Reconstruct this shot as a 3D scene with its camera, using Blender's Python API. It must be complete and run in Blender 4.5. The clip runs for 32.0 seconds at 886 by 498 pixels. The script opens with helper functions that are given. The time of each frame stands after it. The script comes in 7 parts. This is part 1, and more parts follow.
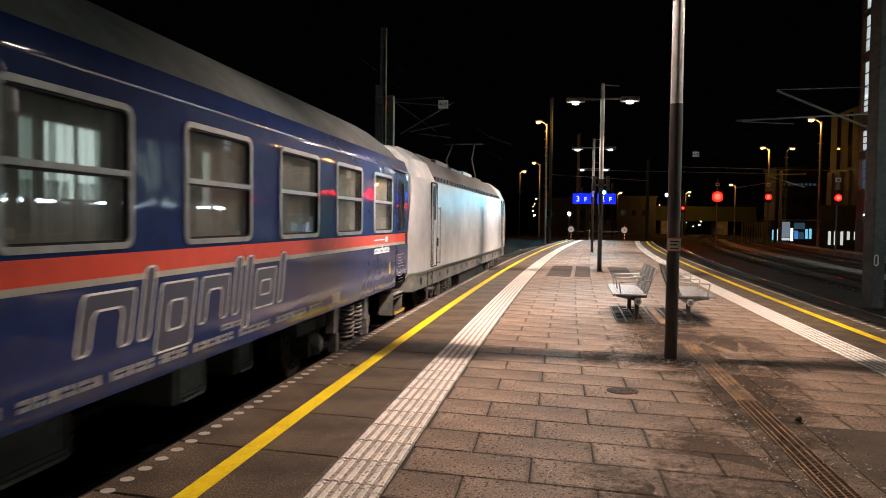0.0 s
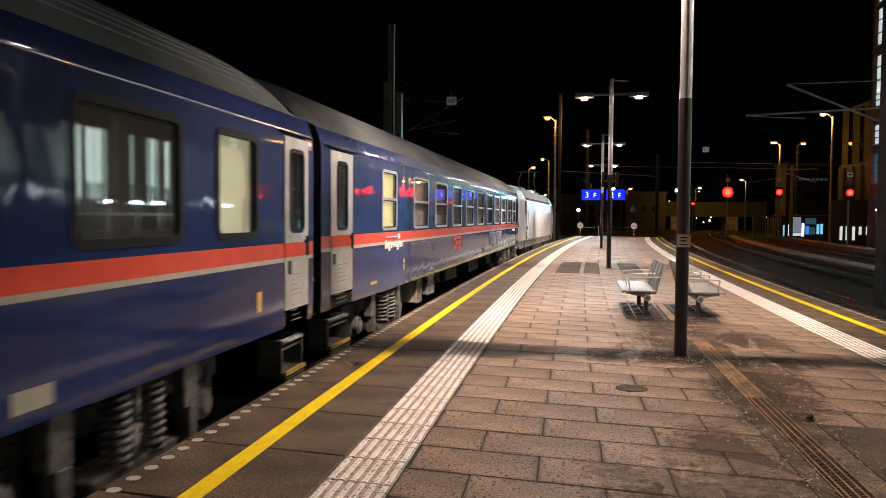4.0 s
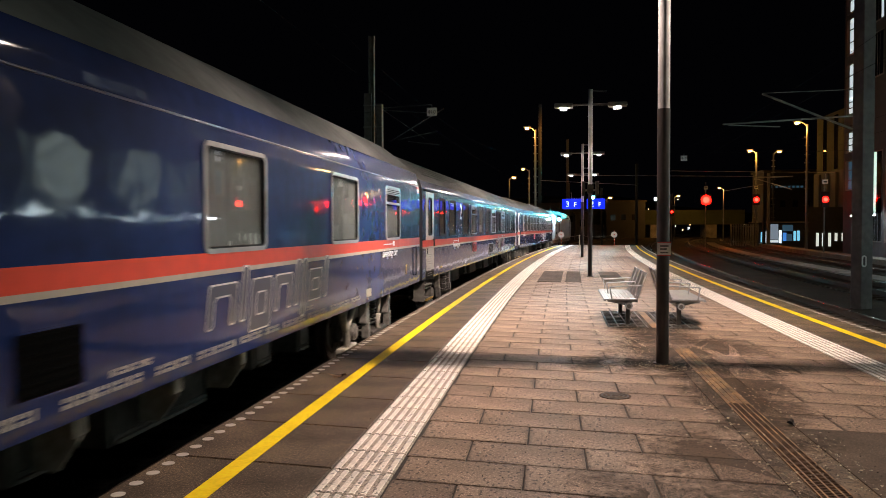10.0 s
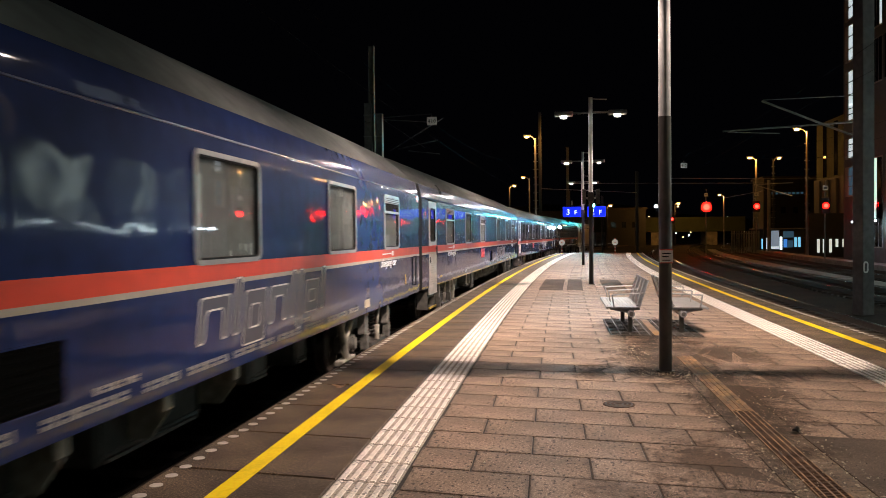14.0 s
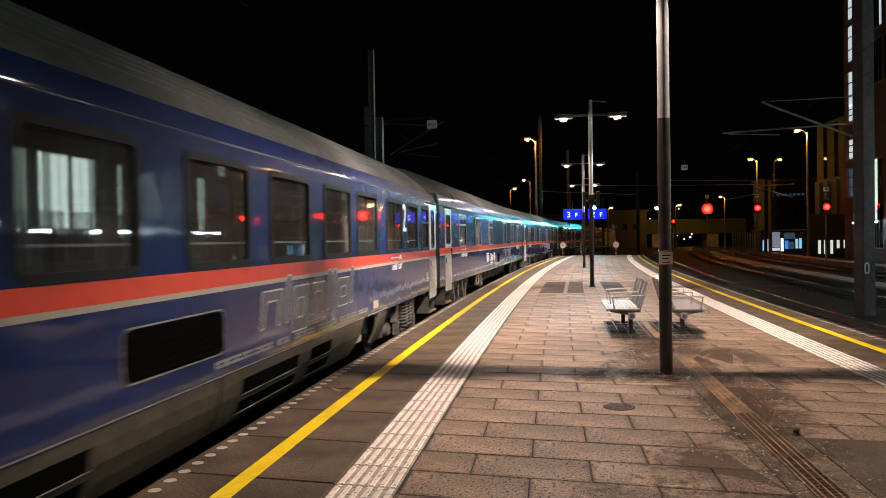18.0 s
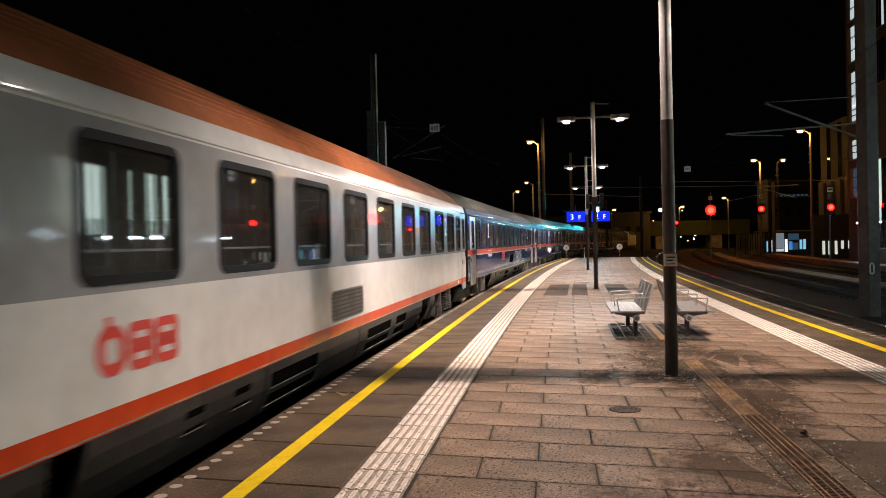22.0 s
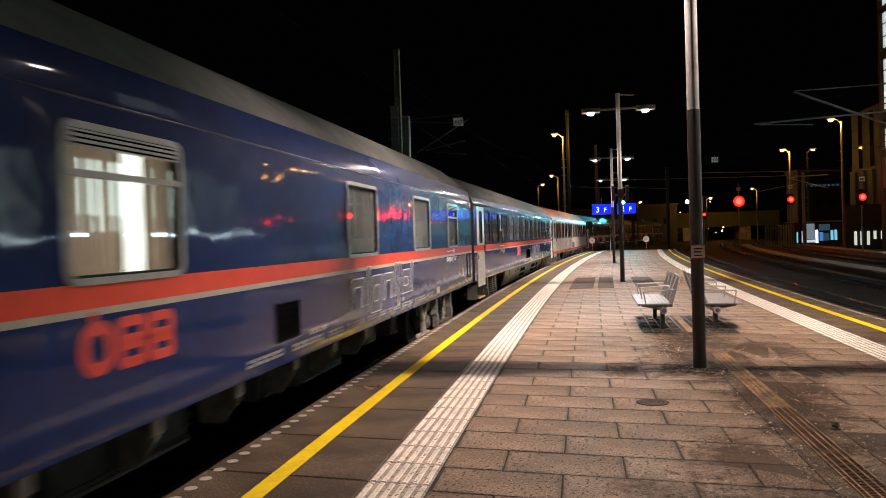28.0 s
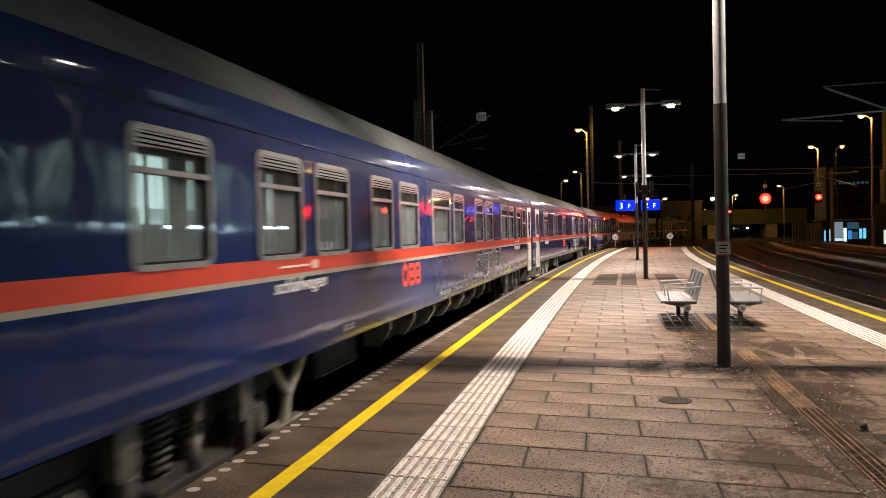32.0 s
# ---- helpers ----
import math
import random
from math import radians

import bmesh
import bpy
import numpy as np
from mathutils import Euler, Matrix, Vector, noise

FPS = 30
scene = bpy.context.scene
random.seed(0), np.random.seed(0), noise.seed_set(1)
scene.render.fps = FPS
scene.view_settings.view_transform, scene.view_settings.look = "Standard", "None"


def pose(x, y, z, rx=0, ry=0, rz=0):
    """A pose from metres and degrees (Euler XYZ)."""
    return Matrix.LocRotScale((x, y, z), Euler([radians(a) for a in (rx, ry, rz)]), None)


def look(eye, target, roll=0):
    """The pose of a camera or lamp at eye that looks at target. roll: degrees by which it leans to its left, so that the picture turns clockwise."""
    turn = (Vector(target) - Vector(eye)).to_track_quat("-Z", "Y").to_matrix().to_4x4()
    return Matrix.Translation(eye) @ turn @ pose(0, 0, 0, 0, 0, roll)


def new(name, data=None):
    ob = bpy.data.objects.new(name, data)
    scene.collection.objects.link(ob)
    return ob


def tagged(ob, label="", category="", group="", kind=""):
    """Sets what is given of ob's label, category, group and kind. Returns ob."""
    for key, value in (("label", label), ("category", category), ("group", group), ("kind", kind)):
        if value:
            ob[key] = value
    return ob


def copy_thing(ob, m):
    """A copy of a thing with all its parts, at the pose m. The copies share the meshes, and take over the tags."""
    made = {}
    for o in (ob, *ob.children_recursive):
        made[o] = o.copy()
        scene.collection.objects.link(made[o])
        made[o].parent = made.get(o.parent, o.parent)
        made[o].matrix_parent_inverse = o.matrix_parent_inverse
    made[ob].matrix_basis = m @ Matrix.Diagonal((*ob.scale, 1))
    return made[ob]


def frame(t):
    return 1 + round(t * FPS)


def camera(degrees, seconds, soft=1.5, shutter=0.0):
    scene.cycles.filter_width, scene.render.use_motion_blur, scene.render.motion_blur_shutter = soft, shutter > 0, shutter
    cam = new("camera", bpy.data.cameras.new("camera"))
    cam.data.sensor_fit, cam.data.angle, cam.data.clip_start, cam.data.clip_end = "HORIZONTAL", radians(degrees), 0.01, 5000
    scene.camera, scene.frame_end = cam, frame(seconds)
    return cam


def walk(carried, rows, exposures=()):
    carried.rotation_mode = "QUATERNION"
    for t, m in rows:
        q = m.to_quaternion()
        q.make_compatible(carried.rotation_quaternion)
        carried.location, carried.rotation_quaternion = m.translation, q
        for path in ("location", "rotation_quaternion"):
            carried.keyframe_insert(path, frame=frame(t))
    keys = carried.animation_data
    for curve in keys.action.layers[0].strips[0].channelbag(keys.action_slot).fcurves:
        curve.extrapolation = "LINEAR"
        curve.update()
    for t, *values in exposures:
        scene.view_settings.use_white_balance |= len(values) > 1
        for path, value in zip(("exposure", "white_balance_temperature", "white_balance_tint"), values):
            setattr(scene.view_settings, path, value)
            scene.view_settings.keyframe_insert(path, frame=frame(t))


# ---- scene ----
cam = camera(61.0, 32.0, soft=0.35, shutter=0.5)
# t, x, y, z, yaw, pitch, roll of the hand-held camera
VIEW = [
    (0.0, 0.005, -0.031, 1.593, 8.88, -2.16, -0.70),
    (0.5, -0.006, -0.012, 1.585, 9.02, -2.71, -0.68),
    (1.0, -0.006, -0.003, 1.579, 9.07, -2.86, -0.62),
    (1.5, -0.003, -0.006, 1.584, 9.29, -2.82, -0.59),
    (2.0, 0.001, -0.014, 1.587, 9.84, -2.49, -0.69),
    (2.5, -0.000, -0.021, 1.592, 10.34, -2.31, -0.75),
    (3.0, 0.017, 0.014, 1.595, 9.72, -2.89, -0.56),
    (3.5, 0.018, 0.013, 1.594, 9.69, -2.64, -0.48),
    (5.5, 0.010, 0.006, 1.599, 9.05, -2.23, -0.31),
    (6.0, 0.000, -0.000, 1.600, 9.25, -2.26, -0.38),
    (6.5, -0.005, -0.014, 1.603, 9.36, -2.07, -0.35),
    (7.0, 0.001, -0.018, 1.602, 9.18, -2.10, -0.28),
    (7.5, -0.001, 0.001, 1.598, 9.00, -2.11, -0.23),
    (8.0, 0.001, -0.014, 1.604, 8.94, -1.87, -0.16),
    (8.5, 0.014, 0.000, 1.599, 8.53, -1.77, -0.04),
    (9.0, 0.019, -0.015, 1.601, 8.38, -1.71, 0.02),
    (9.5, 0.014, -0.010, 1.598, 8.10, -1.91, 0.09),
    (10.0, 0.006, -0.026, 1.600, 8.14, -1.62, 0.13),
    (10.5, 0.007, -0.045, 1.607, 8.48, -1.43, 0.24),
    (11.0, 0.017, -0.041, 1.610, 8.37, -0.98, 0.30),
    (11.5, 0.031, -0.017, 1.607, 7.86, -1.00, 0.43),
    (12.0, 0.024, -0.019, 1.603, 7.80, -1.45, 0.58),
    (12.5, 0.012, -0.022, 1.600, 7.73, -1.33, 0.60),
    (13.0, -0.003, -0.032, 1.606, 8.05, -1.09, 0.57),
    (13.5, -0.006, -0.021, 1.602, 7.98, -1.19, 0.60),
    (14.0, -0.010, -0.021, 1.603, 8.18, -0.95, 0.53),
    (14.5, -0.007, -0.008, 1.601, 7.98, -0.91, 0.51),
    (16.5, -0.000, -0.028, 1.604, 8.10, -0.80, 0.52),
    (17.0, 0.004, -0.016, 1.600, 7.96, -0.67, 0.62),
    (17.5, 0.007, -0.010, 1.600, 8.09, -0.71, 0.72),
    (18.0, 0.008, -0.009, 1.601, 8.26, -0.70, 0.83),
    (18.5, 0.009, -0.014, 1.603, 8.39, -0.57, 0.90),
    (19.0, 0.008, -0.012, 1.604, 8.37, -0.45, 1.01),
    (19.5, 0.002, -0.021, 1.607, 8.43, -0.40, 1.02),
    (20.0, -0.001, -0.010, 1.601, 8.41, -0.55, 1.10),
    (20.5, -0.008, -0.021, 1.604, 8.53, -0.48, 1.12),
    (21.0, -0.007, -0.010, 1.605, 8.51, -0.52, 1.07),
    (21.5, -0.006, -0.015, 1.605, 8.62, -0.45, 1.10),
    (22.0, -0.000, -0.003, 1.601, 8.51, -0.44, 1.25),
    (22.5, -0.003, -0.001, 1.597, 8.70, -0.54, 1.31),
    (23.0, -0.008, -0.024, 1.598, 8.93, -0.63, 1.34),
    (23.5, -0.011, -0.010, 1.601, 9.13, -0.50, 1.34),
    (24.0, -0.019, -0.007, 1.596, 9.12, -0.50, 1.32),
    (24.5, -0.009, 0.008, 1.597, 8.96, -0.50, 1.43),
    (25.0, -0.011, 0.002, 1.594, 9.26, -0.57, 1.41),
    (25.5, -0.017, -0.012, 1.599, 9.67, -0.60, 1.36),
    (27.5, -0.000, -0.020, 1.595, 10.64, -0.74, 1.79),
    (28.0, 0.003, 0.000, 1.594, 10.41, -0.83, 1.78),
    (28.5, -0.000, -0.002, 1.590, 10.67, -0.77, 1.78),
    (29.0, -0.021, -0.027, 1.589, 11.37, -1.05, 1.68),
    (29.5, -0.018, -0.015, 1.590, 11.78, -0.93, 1.68),
    (30.0, -0.020, 0.021, 1.591, 11.61, -0.85, 1.67),
    (30.5, -0.002, 0.055, 1.584, 11.64, -0.86, 1.68),
    (31.0, 0.011, 0.073, 1.581, 11.42, -0.86, 1.72),
    (31.5, 0.012, 0.055, 1.583, 11.70, -1.11, 1.57),
    (32.0, 0.004, 0.049, 1.581, 12.10, -1.14, 1.31),
]
walk(cam, [(t, pose(x, y, z, 90 + p, r, w)) for t, x, y, z, w, p, r in VIEW], [(0, 0.01, 6500, 10), (1.5, 0.12, 6500, 10), (8, 0.14, 6500, 10), (18, 0.12, 6500, 10), (21, 0.06, 6500, 10), (23.2, -0.06, 6500, 10), (25, 0.06, 6400, 10), (28, 0.06, 6500, 10), (29, 0.22, 6200, 5), (30, 0.28, 6000, 1), (32, 0.28, 6000, 1)])

# ---- night sky and plan ----
sky = bpy.data.worlds.new("night")
sky.use_nodes = True
sky.node_tree.nodes["Background"].inputs[0].default_value = (0.0005, 0.0005, 0.0008, 1)
sky.node_tree.nodes["Background"].inputs[1].default_value = 1.0
scene.world = sky

RAIL = -0.55          # top of rail below the platform
BED = -0.78           # ballast
BEND_Y, BEND_R = 5.0, 650.0


def bend(lat, y):
    """The place at that distance right of the camera's line and along the curving station."""
    if y <= BEND_Y:
        return lat, y, 0.0
    a = (y - BEND_Y) / BEND_R
    r = BEND_R - lat
    return BEND_R - r * math.cos(a), BEND_Y + r * math.sin(a), -math.degrees(a)


def on(lat, y, z=0.0, turn=0.0):
    x, yy, a = bend(lat, y)
    return pose(x, yy, z, 0, 0, a + turn)


# ---- materials ----
def material(name, colour, rough=0.5, metal=0.0, grain=0.0, scale=20.0, spots=0.0, spot_scale=2.0, bump=0.0, glow=None, strength=0.0, coat=0.0, piece=0.0, spec=0.5, wave=0.0, pits=0.0, flecks=0.0, dirt=0.0):
    m = bpy.data.materials.new(name)
    m.use_nodes = True
    nt = m.node_tree
    b = nt.nodes["Principled BSDF"]
    b.inputs["Base Color"].default_value = (*colour, 1)
    b.inputs["Roughness"].default_value = rough
    b.inputs["Metallic"].default_value = metal
    b.inputs["Coat Weight"].default_value = coat
    b.inputs["Coat Roughness"].default_value = 0.055
    b.inputs["Coat IOR"].default_value = 1.34
    b.inputs["Specular IOR Level"].default_value = spec
    if glow:
        b.inputs["Emission Color"].default_value = (*glow, 1)
        b.inputs["Emission Strength"].default_value = strength
    if wave:
        # panels that bulge a little between their ribs
        tw = nt.nodes.new("ShaderNodeTexCoord")
        nw = nt.nodes.new("ShaderNodeTexNoise")
        nw.inputs["Scale"].default_value, nw.inputs["Detail"].default_value = 3.2, 0.6
        nt.links.new(tw.outputs["Object"], nw.inputs["Vector"])
        bw = nt.nodes.new("ShaderNodeBump")
        bw.inputs["Strength"].default_value, bw.inputs["Distance"].default_value = wave, 0.03
        nt.links.new(nw.outputs["Fac"], bw.inputs["Height"])
        nt.links.new(bw.outputs[0], b.inputs["Coat Normal"])
    if grain or spots or piece:
        tc = nt.nodes.new("ShaderNodeTexCoord")
        value = None
        for edge0, edge1, level, sc in ((0.62 - 0.1 * pits, 0.66 - 0.1 * pits, 0.3, 34.0), (0.64, 0.68, 1.0 + flecks, 115.0)):
            if not (pits if level < 1 else flecks):
                continue
            # dark pits and pale flecks of stone
            n = nt.nodes.new("ShaderNodeTexNoise")
            n.inputs["Scale"].default_value, n.inputs["Detail"].default_value = sc, 1.0
            nt.links.new(tc.outputs["Object"], n.inputs["Vector"])
            r = nt.nodes.new("ShaderNodeMapRange")
            r.inputs[1].default_value, r.inputs[2].default_value = edge0, edge1
            r.inputs[3].default_value, r.inputs[4].default_value = 1.0, level
            nt.links.new(n.outputs["Fac"], r.inputs[0])
            if value is None:
                value = r.outputs[0]
            else:
                mul = nt.nodes.new("ShaderNodeMath")
                mul.operation = "MULTIPLY"
                nt.links.new(value, mul.inputs[0])
                nt.links.new(r.outputs[0], mul.inputs[1])
                value = mul.outputs[0]
        for amount, sc, detail in ((grain, scale, 6.0), (spots, spot_scale, 3.0)):
            if not amount:
                continue
            n = nt.nodes.new("ShaderNodeTexNoise")
            n.inputs["Scale"].default_value = sc
            n.inputs["Detail"].default_value = detail
            nt.links.new(tc.outputs["Object"], n.inputs["Vector"])
            r = nt.nodes.new("ShaderNodeMapRange")
            r.inputs[1].default_value, r.inputs[2].default_value = 0.3, 0.7
            r.inputs[3].default_value, r.inputs[4].default_value = 1 - amount, 1 + amount
            nt.links.new(n.outputs["Fac"], r.inputs[0])
            if value is None:
                value = r.outputs[0]
            else:
                mul = nt.nodes.new("ShaderNodeMath")
                mul.operation = "MULTIPLY"
                nt.links.new(value, mul.inputs[0])
                nt.links.new(r.outputs[0], mul.inputs[1])
                value = mul.outputs[0]
            if bump and sc == scale:
                bp = nt.nodes.new("ShaderNodeBump")
                bp.inputs["Strength"].default_value = bump
                bp.inputs["Distance"].default_value = 0.01
                nt.links.new(n.outputs["Fac"], bp.inputs["Height"])
                nt.links.new(bp.outputs[0], b.inputs["Normal"])
        if piece:
            oi = nt.nodes.new("ShaderNodeObjectInfo")
            ge = nt.nodes.new("ShaderNodeNewGeometry")
            ad = nt.nodes.new("ShaderNodeMath")
            ad.operation = "ADD"
            nt.links.new(oi.outputs["Random"], ad.inputs[0])
            nt.links.new(ge.outputs["Random Per Island"], ad.inputs[1])
            fr = nt.nodes.new("ShaderNodeMath")
            fr.operation = "FRACT"
            nt.links.new(ad.outputs[0], fr.inputs[0])
            r = nt.nodes.new("ShaderNodeMapRange")
            r.inputs[3].default_value, r.inputs[4].default_value = 1 - piece, 1 + piece
            nt.links.new(fr.outputs[0], r.inputs[0])
            if value is None:
                value = r.outputs[0]
            else:
                mul = nt.nodes.new("ShaderNodeMath")
                mul.operation = "MULTIPLY"
                nt.links.new(value, mul.inputs[0])
                nt.links.new(r.outputs[0], mul.inputs[1])
                value = mul.outputs[0]
        if dirt:
            # uneven dirt creeping in from the joints of a slab
            sp = nt.nodes.new("ShaderNodeSeparateXYZ")
            nt.links.new(tc.outputs["UV"], sp.inputs[0])

            def calc(op, a, c):
                k = nt.nodes.new("ShaderNodeMath")
                k.operation = op
                for i, v in enumerate((a, c)):
                    if isinstance(v, float):
                        k.inputs[i].default_value = v
                    else:
                        nt.links.new(v, k.inputs[i])
                return k.outputs[0]

            rims = []
            for axis, size in ((0, 0.8), (1, 0.49)):
                away = calc("ABSOLUTE", calc("SUBTRACT", sp.outputs[axis], 0.5), 0.0)
                rims.append(calc("MULTIPLY", calc("SUBTRACT", 0.5, away), size))
            near = calc("MINIMUM", *rims)
            geo = nt.nodes.new("ShaderNodeNewGeometry")
            for sc, amount in ((2.3, 0.07), (17.0, 0.05)):
                n = nt.nodes.new("ShaderNodeTexNoise")
                n.inputs["Scale"].default_value, n.inputs["Detail"].default_value = sc, 4.0
                nt.links.new(geo.outputs["Position"], n.inputs["Vector"])
                near = calc("ADD", near, calc("MULTIPLY", calc("SUBTRACT", n.outputs["Fac"], 0.5), amount))
            r = nt.nodes.new("ShaderNodeMapRange")
            r.interpolation_type = "SMOOTHSTEP"
            r.inputs[1].default_value, r.inputs[2].default_value = 0.0, 0.05
            r.inputs[3].default_value, r.inputs[4].default_value = 1 - dirt, 1.06
            nt.links.new(near, r.inputs[0])
            value = calc("MULTIPLY", value, r.outputs[0])
        vm = nt.nodes.new("ShaderNodeVectorMath")
        vm.operation = "SCALE"
        vm.inputs[0].default_value = colour
        nt.links.new(value, vm.inputs["Scale"])
        nt.links.new(vm.outputs[0], b.inputs["Base Color"])
    return m


M = {}
M["blue"] = material("navy_paint", (0.0105, 0.0252, 0.106), 0.5, grain=0.16, scale=6, spots=0.26, spot_scale=0.6, coat=0.85, spec=0.03, wave=0.17)
M["red"] = material("red_stripe", (0.78, 0.075, 0.035), 0.35, grain=0.08, scale=5, coat=0.7, spec=0.2, wave=0.16)
M["beige"] = material("beige_line", (0.42, 0.38, 0.31), 0.4, grain=0.1, scale=8)
M["roof"] = material("grey_roof", (0.112, 0.116, 0.108), 0.65, grain=0.18, scale=5, spots=0.3, spot_scale=0.7, spec=0.1)
M["roof_red"] = material("red_brown_roof", (0.40, 0.125, 0.045), 0.6, grain=0.15, scale=5, spots=0.2, spot_scale=0.7, spec=0.2)
M["white"] = material("white_coach_paint", (0.76, 0.77, 0.755), 0.3, grain=0.06, scale=5, spots=0.12, spot_scale=0.8, coat=0.7, spec=0.2, wave=0.13)
M["grey"] = material("grey_coach_paint", (0.30, 0.315, 0.325), 0.3, grain=0.08, scale=5, spots=0.2, spot_scale=0.9, coat=0.85, spec=0.2, wave=0.15)
M["orange"] = material("orange_red_stripe", (0.66, 0.050, 0.006), 0.45, grain=0.1, scale=5, spots=0.15, spot_scale=1.5, coat=0.6, spec=0.1, wave=0.13)
M["doorwhite"] = material("dirty_white_door", (0.50, 0.48, 0.44), 0.4, grain=0.12, scale=9, spots=0.2, spot_scale=2)
M["silver"] = material("silver_loco_paint", (0.61, 0.615, 0.61), 0.4, metal=0.0, grain=0.08, scale=4, spots=0.2, spot_scale=0.8, coat=0.25, spec=0.2, wave=0.12)
M["dark"] = material("dark_underframe", (0.046, 0.040, 0.033), 0.7, grain=0.45, scale=12, spots=0.5, spot_scale=2)
M["under"] = material("dusty_underframe", (0.10, 0.09, 0.078), 0.75, grain=0.3, scale=10, spots=0.4, spot_scale=1.5)
M["strut"] = material("pale_dusty_bracket", (0.30, 0.27, 0.22), 0.7, grain=0.35, scale=9, spots=0.35, spot_scale=2)
M["springsteel"] = material("dusty_spring_steel", (0.13, 0.12, 0.105), 0.55, metal=0.2, grain=0.4, scale=14, spots=0.5, spot_scale=3)
M["black"] = material("black_rubber", (0.012, 0.012, 0.013), 0.6)
M["frame"] = material("aluminium_frame", (0.30, 0.295, 0.285), 0.4, metal=0.35, grain=0.12, scale=12, spots=0.15, spot_scale=3)
M["darkframe"] = material("dark_window_seal", (0.008, 0.008, 0.009), 0.6, spec=0.1)
M["steel"] = material("galvanised_steel", (0.42, 0.42, 0.41), 0.4, metal=0.6, grain=0.12, scale=14)
M["polepaint"] = material("anthracite_pole_paint", (0.225, 0.212, 0.2), 0.5, metal=0.1, grain=0.12, scale=10)
M["railsteel"] = material("rail_steel", (0.32, 0.29, 0.27), 0.25, metal=0.9, grain=0.2, scale=12)
M["rust"] = material("rusty_iron", (0.185, 0.098, 0.034), 0.75, grain=0.6, scale=26, spots=0.75, spot_scale=4.5, bump=0.3)
M["iron"] = material("worn_brown_iron", (0.062, 0.036, 0.021), 0.8, grain=0.6, scale=40, spots=0.6, spot_scale=9, spec=0.15, bump=0.3)
M["poledark"] = material("dark_pole_paint", (0.075, 0.062, 0.056), 0.45, metal=0.1, grain=0.15, scale=10, spots=0.2, spot_scale=1.5)
M["poleupper"] = material("pale_upper_pole", (0.56, 0.53, 0.51), 0.38, metal=0.2, grain=0.1, scale=12, spots=0.12, spot_scale=1.5)
M["slab"] = material("edge_slab", (0.098, 0.067, 0.042), 0.6, grain=0.65, scale=60, spots=0.6, spot_scale=1.6, bump=0.08, piece=0.12, flecks=2.2, spec=0.22)
M["paver"] = material("concrete_paver", (0.240, 0.160, 0.108), 0.68, grain=0.38, scale=60, spots=0.34, spot_scale=1.5, bump=0.05, piece=0.16, flecks=1.5, pits=0.1, dirt=0.4, spec=0.25)
M["surround"] = material("drain_surround_concrete", (0.15, 0.102, 0.062), 0.65, grain=0.45, scale=110, spots=0.5, spot_scale=2.2, bump=0.3, pits=0.2, flecks=0.8, spec=0.22)
M["tactile_base"] = material("dirty_tactile_base", (0.50, 0.41, 0.32), 0.75, grain=0.5, scale=70, spots=0.3, spot_scale=4, bump=0.3, pits=0.6)
M["tactile"] = material("white_tactile_slab", (0.88, 0.785, 0.69), 0.65, grain=0.25, scale=70, spots=0.18, spot_scale=3, bump=0.2, pits=0.1)
M["yellow"] = material("yellow_line_paint", (0.96, 0.68, 0.006), 0.6, spec=0.2, grain=0.1, scale=30, spots=0.12, spot_scale=4)
M["dot"] = material("white_edge_paint", (0.58, 0.53, 0.47), 0.55, grain=0.1, scale=30)
M["joint"] = material("joint_sand", (0.040, 0.029, 0.021), 0.9, grain=0.5, scale=60, spots=0.6, spot_scale=3)
M["railrust"] = material("rusty_rail_steel", (0.055, 0.034, 0.022), 0.8, grain=0.3, scale=14)
M["sleeper"] = material("dirty_sleeper_concrete", (0.085, 0.068, 0.052), 0.9, grain=0.3, scale=12, spots=0.3, spot_scale=1.5)
M["ballast"] = material("dark_ballast", (0.036, 0.027, 0.019), 0.9, grain=0.5, scale=14, spots=0.4, spot_scale=0.5, bump=1.0, spec=0.1)
M["concrete"] = material("weathered_concrete", (0.26, 0.24, 0.22), 0.8, grain=0.2, scale=12, spots=0.3, spot_scale=1)
M["mastgrey"] = material("weathered_mast_steel", (0.28, 0.28, 0.265), 0.6, metal=0.3, grain=0.2, scale=6, spots=0.3, spot_scale=0.6)
M["mastdark"] = material("dark_mast_steel", (0.055, 0.055, 0.054), 0.6, metal=0.3, grain=0.2, scale=6)
M["mastbroad"] = material("grey_broad_mast_steel", (0.125, 0.12, 0.12), 0.6, metal=0.1, grain=0.2, scale=6, spots=0.25, spot_scale=1.0)
M["lampwhite"] = material("lit_lamp_glass", (1, 1, 1), 0.3, glow=(1.0, 0.93, 0.84), strength=60)
M["sodium"] = material("lit_sodium_glass", (1, 0.8, 0.4), 0.3, glow=(1.0, 0.45, 0.09), strength=34)
# weaker red of the wide lens disc, which paints the glare round the core
M["redlamp"] = material("lit_red_lens_glare", (0.8, 0.02, 0.01), 0.3, glow=(1.0, 0.004, 0.002), strength=13.0)
M["redcore"] = material("lit_red_lens_core", (0.9, 0.1, 0.05), 0.3, glow=(1.0, 0.0024, 0.0014), strength=110)
M["signblue"] = material("lit_blue_sign", (0.01, 0.02, 0.5), 0.3, glow=(0.004, 0.02, 1.0), strength=1.2)
M["signwhite"] = material("lit_white_figure", (0.9, 0.9, 0.9), 0.3, glow=(0.75, 0.85, 1.0), strength=1.6)
M["paintwhite"] = material("white_lettering", (0.86, 0.85, 0.82), 0.4)
M["painted_red"] = material("red_mark_paint", (0.72, 0.06, 0.04), 0.35)


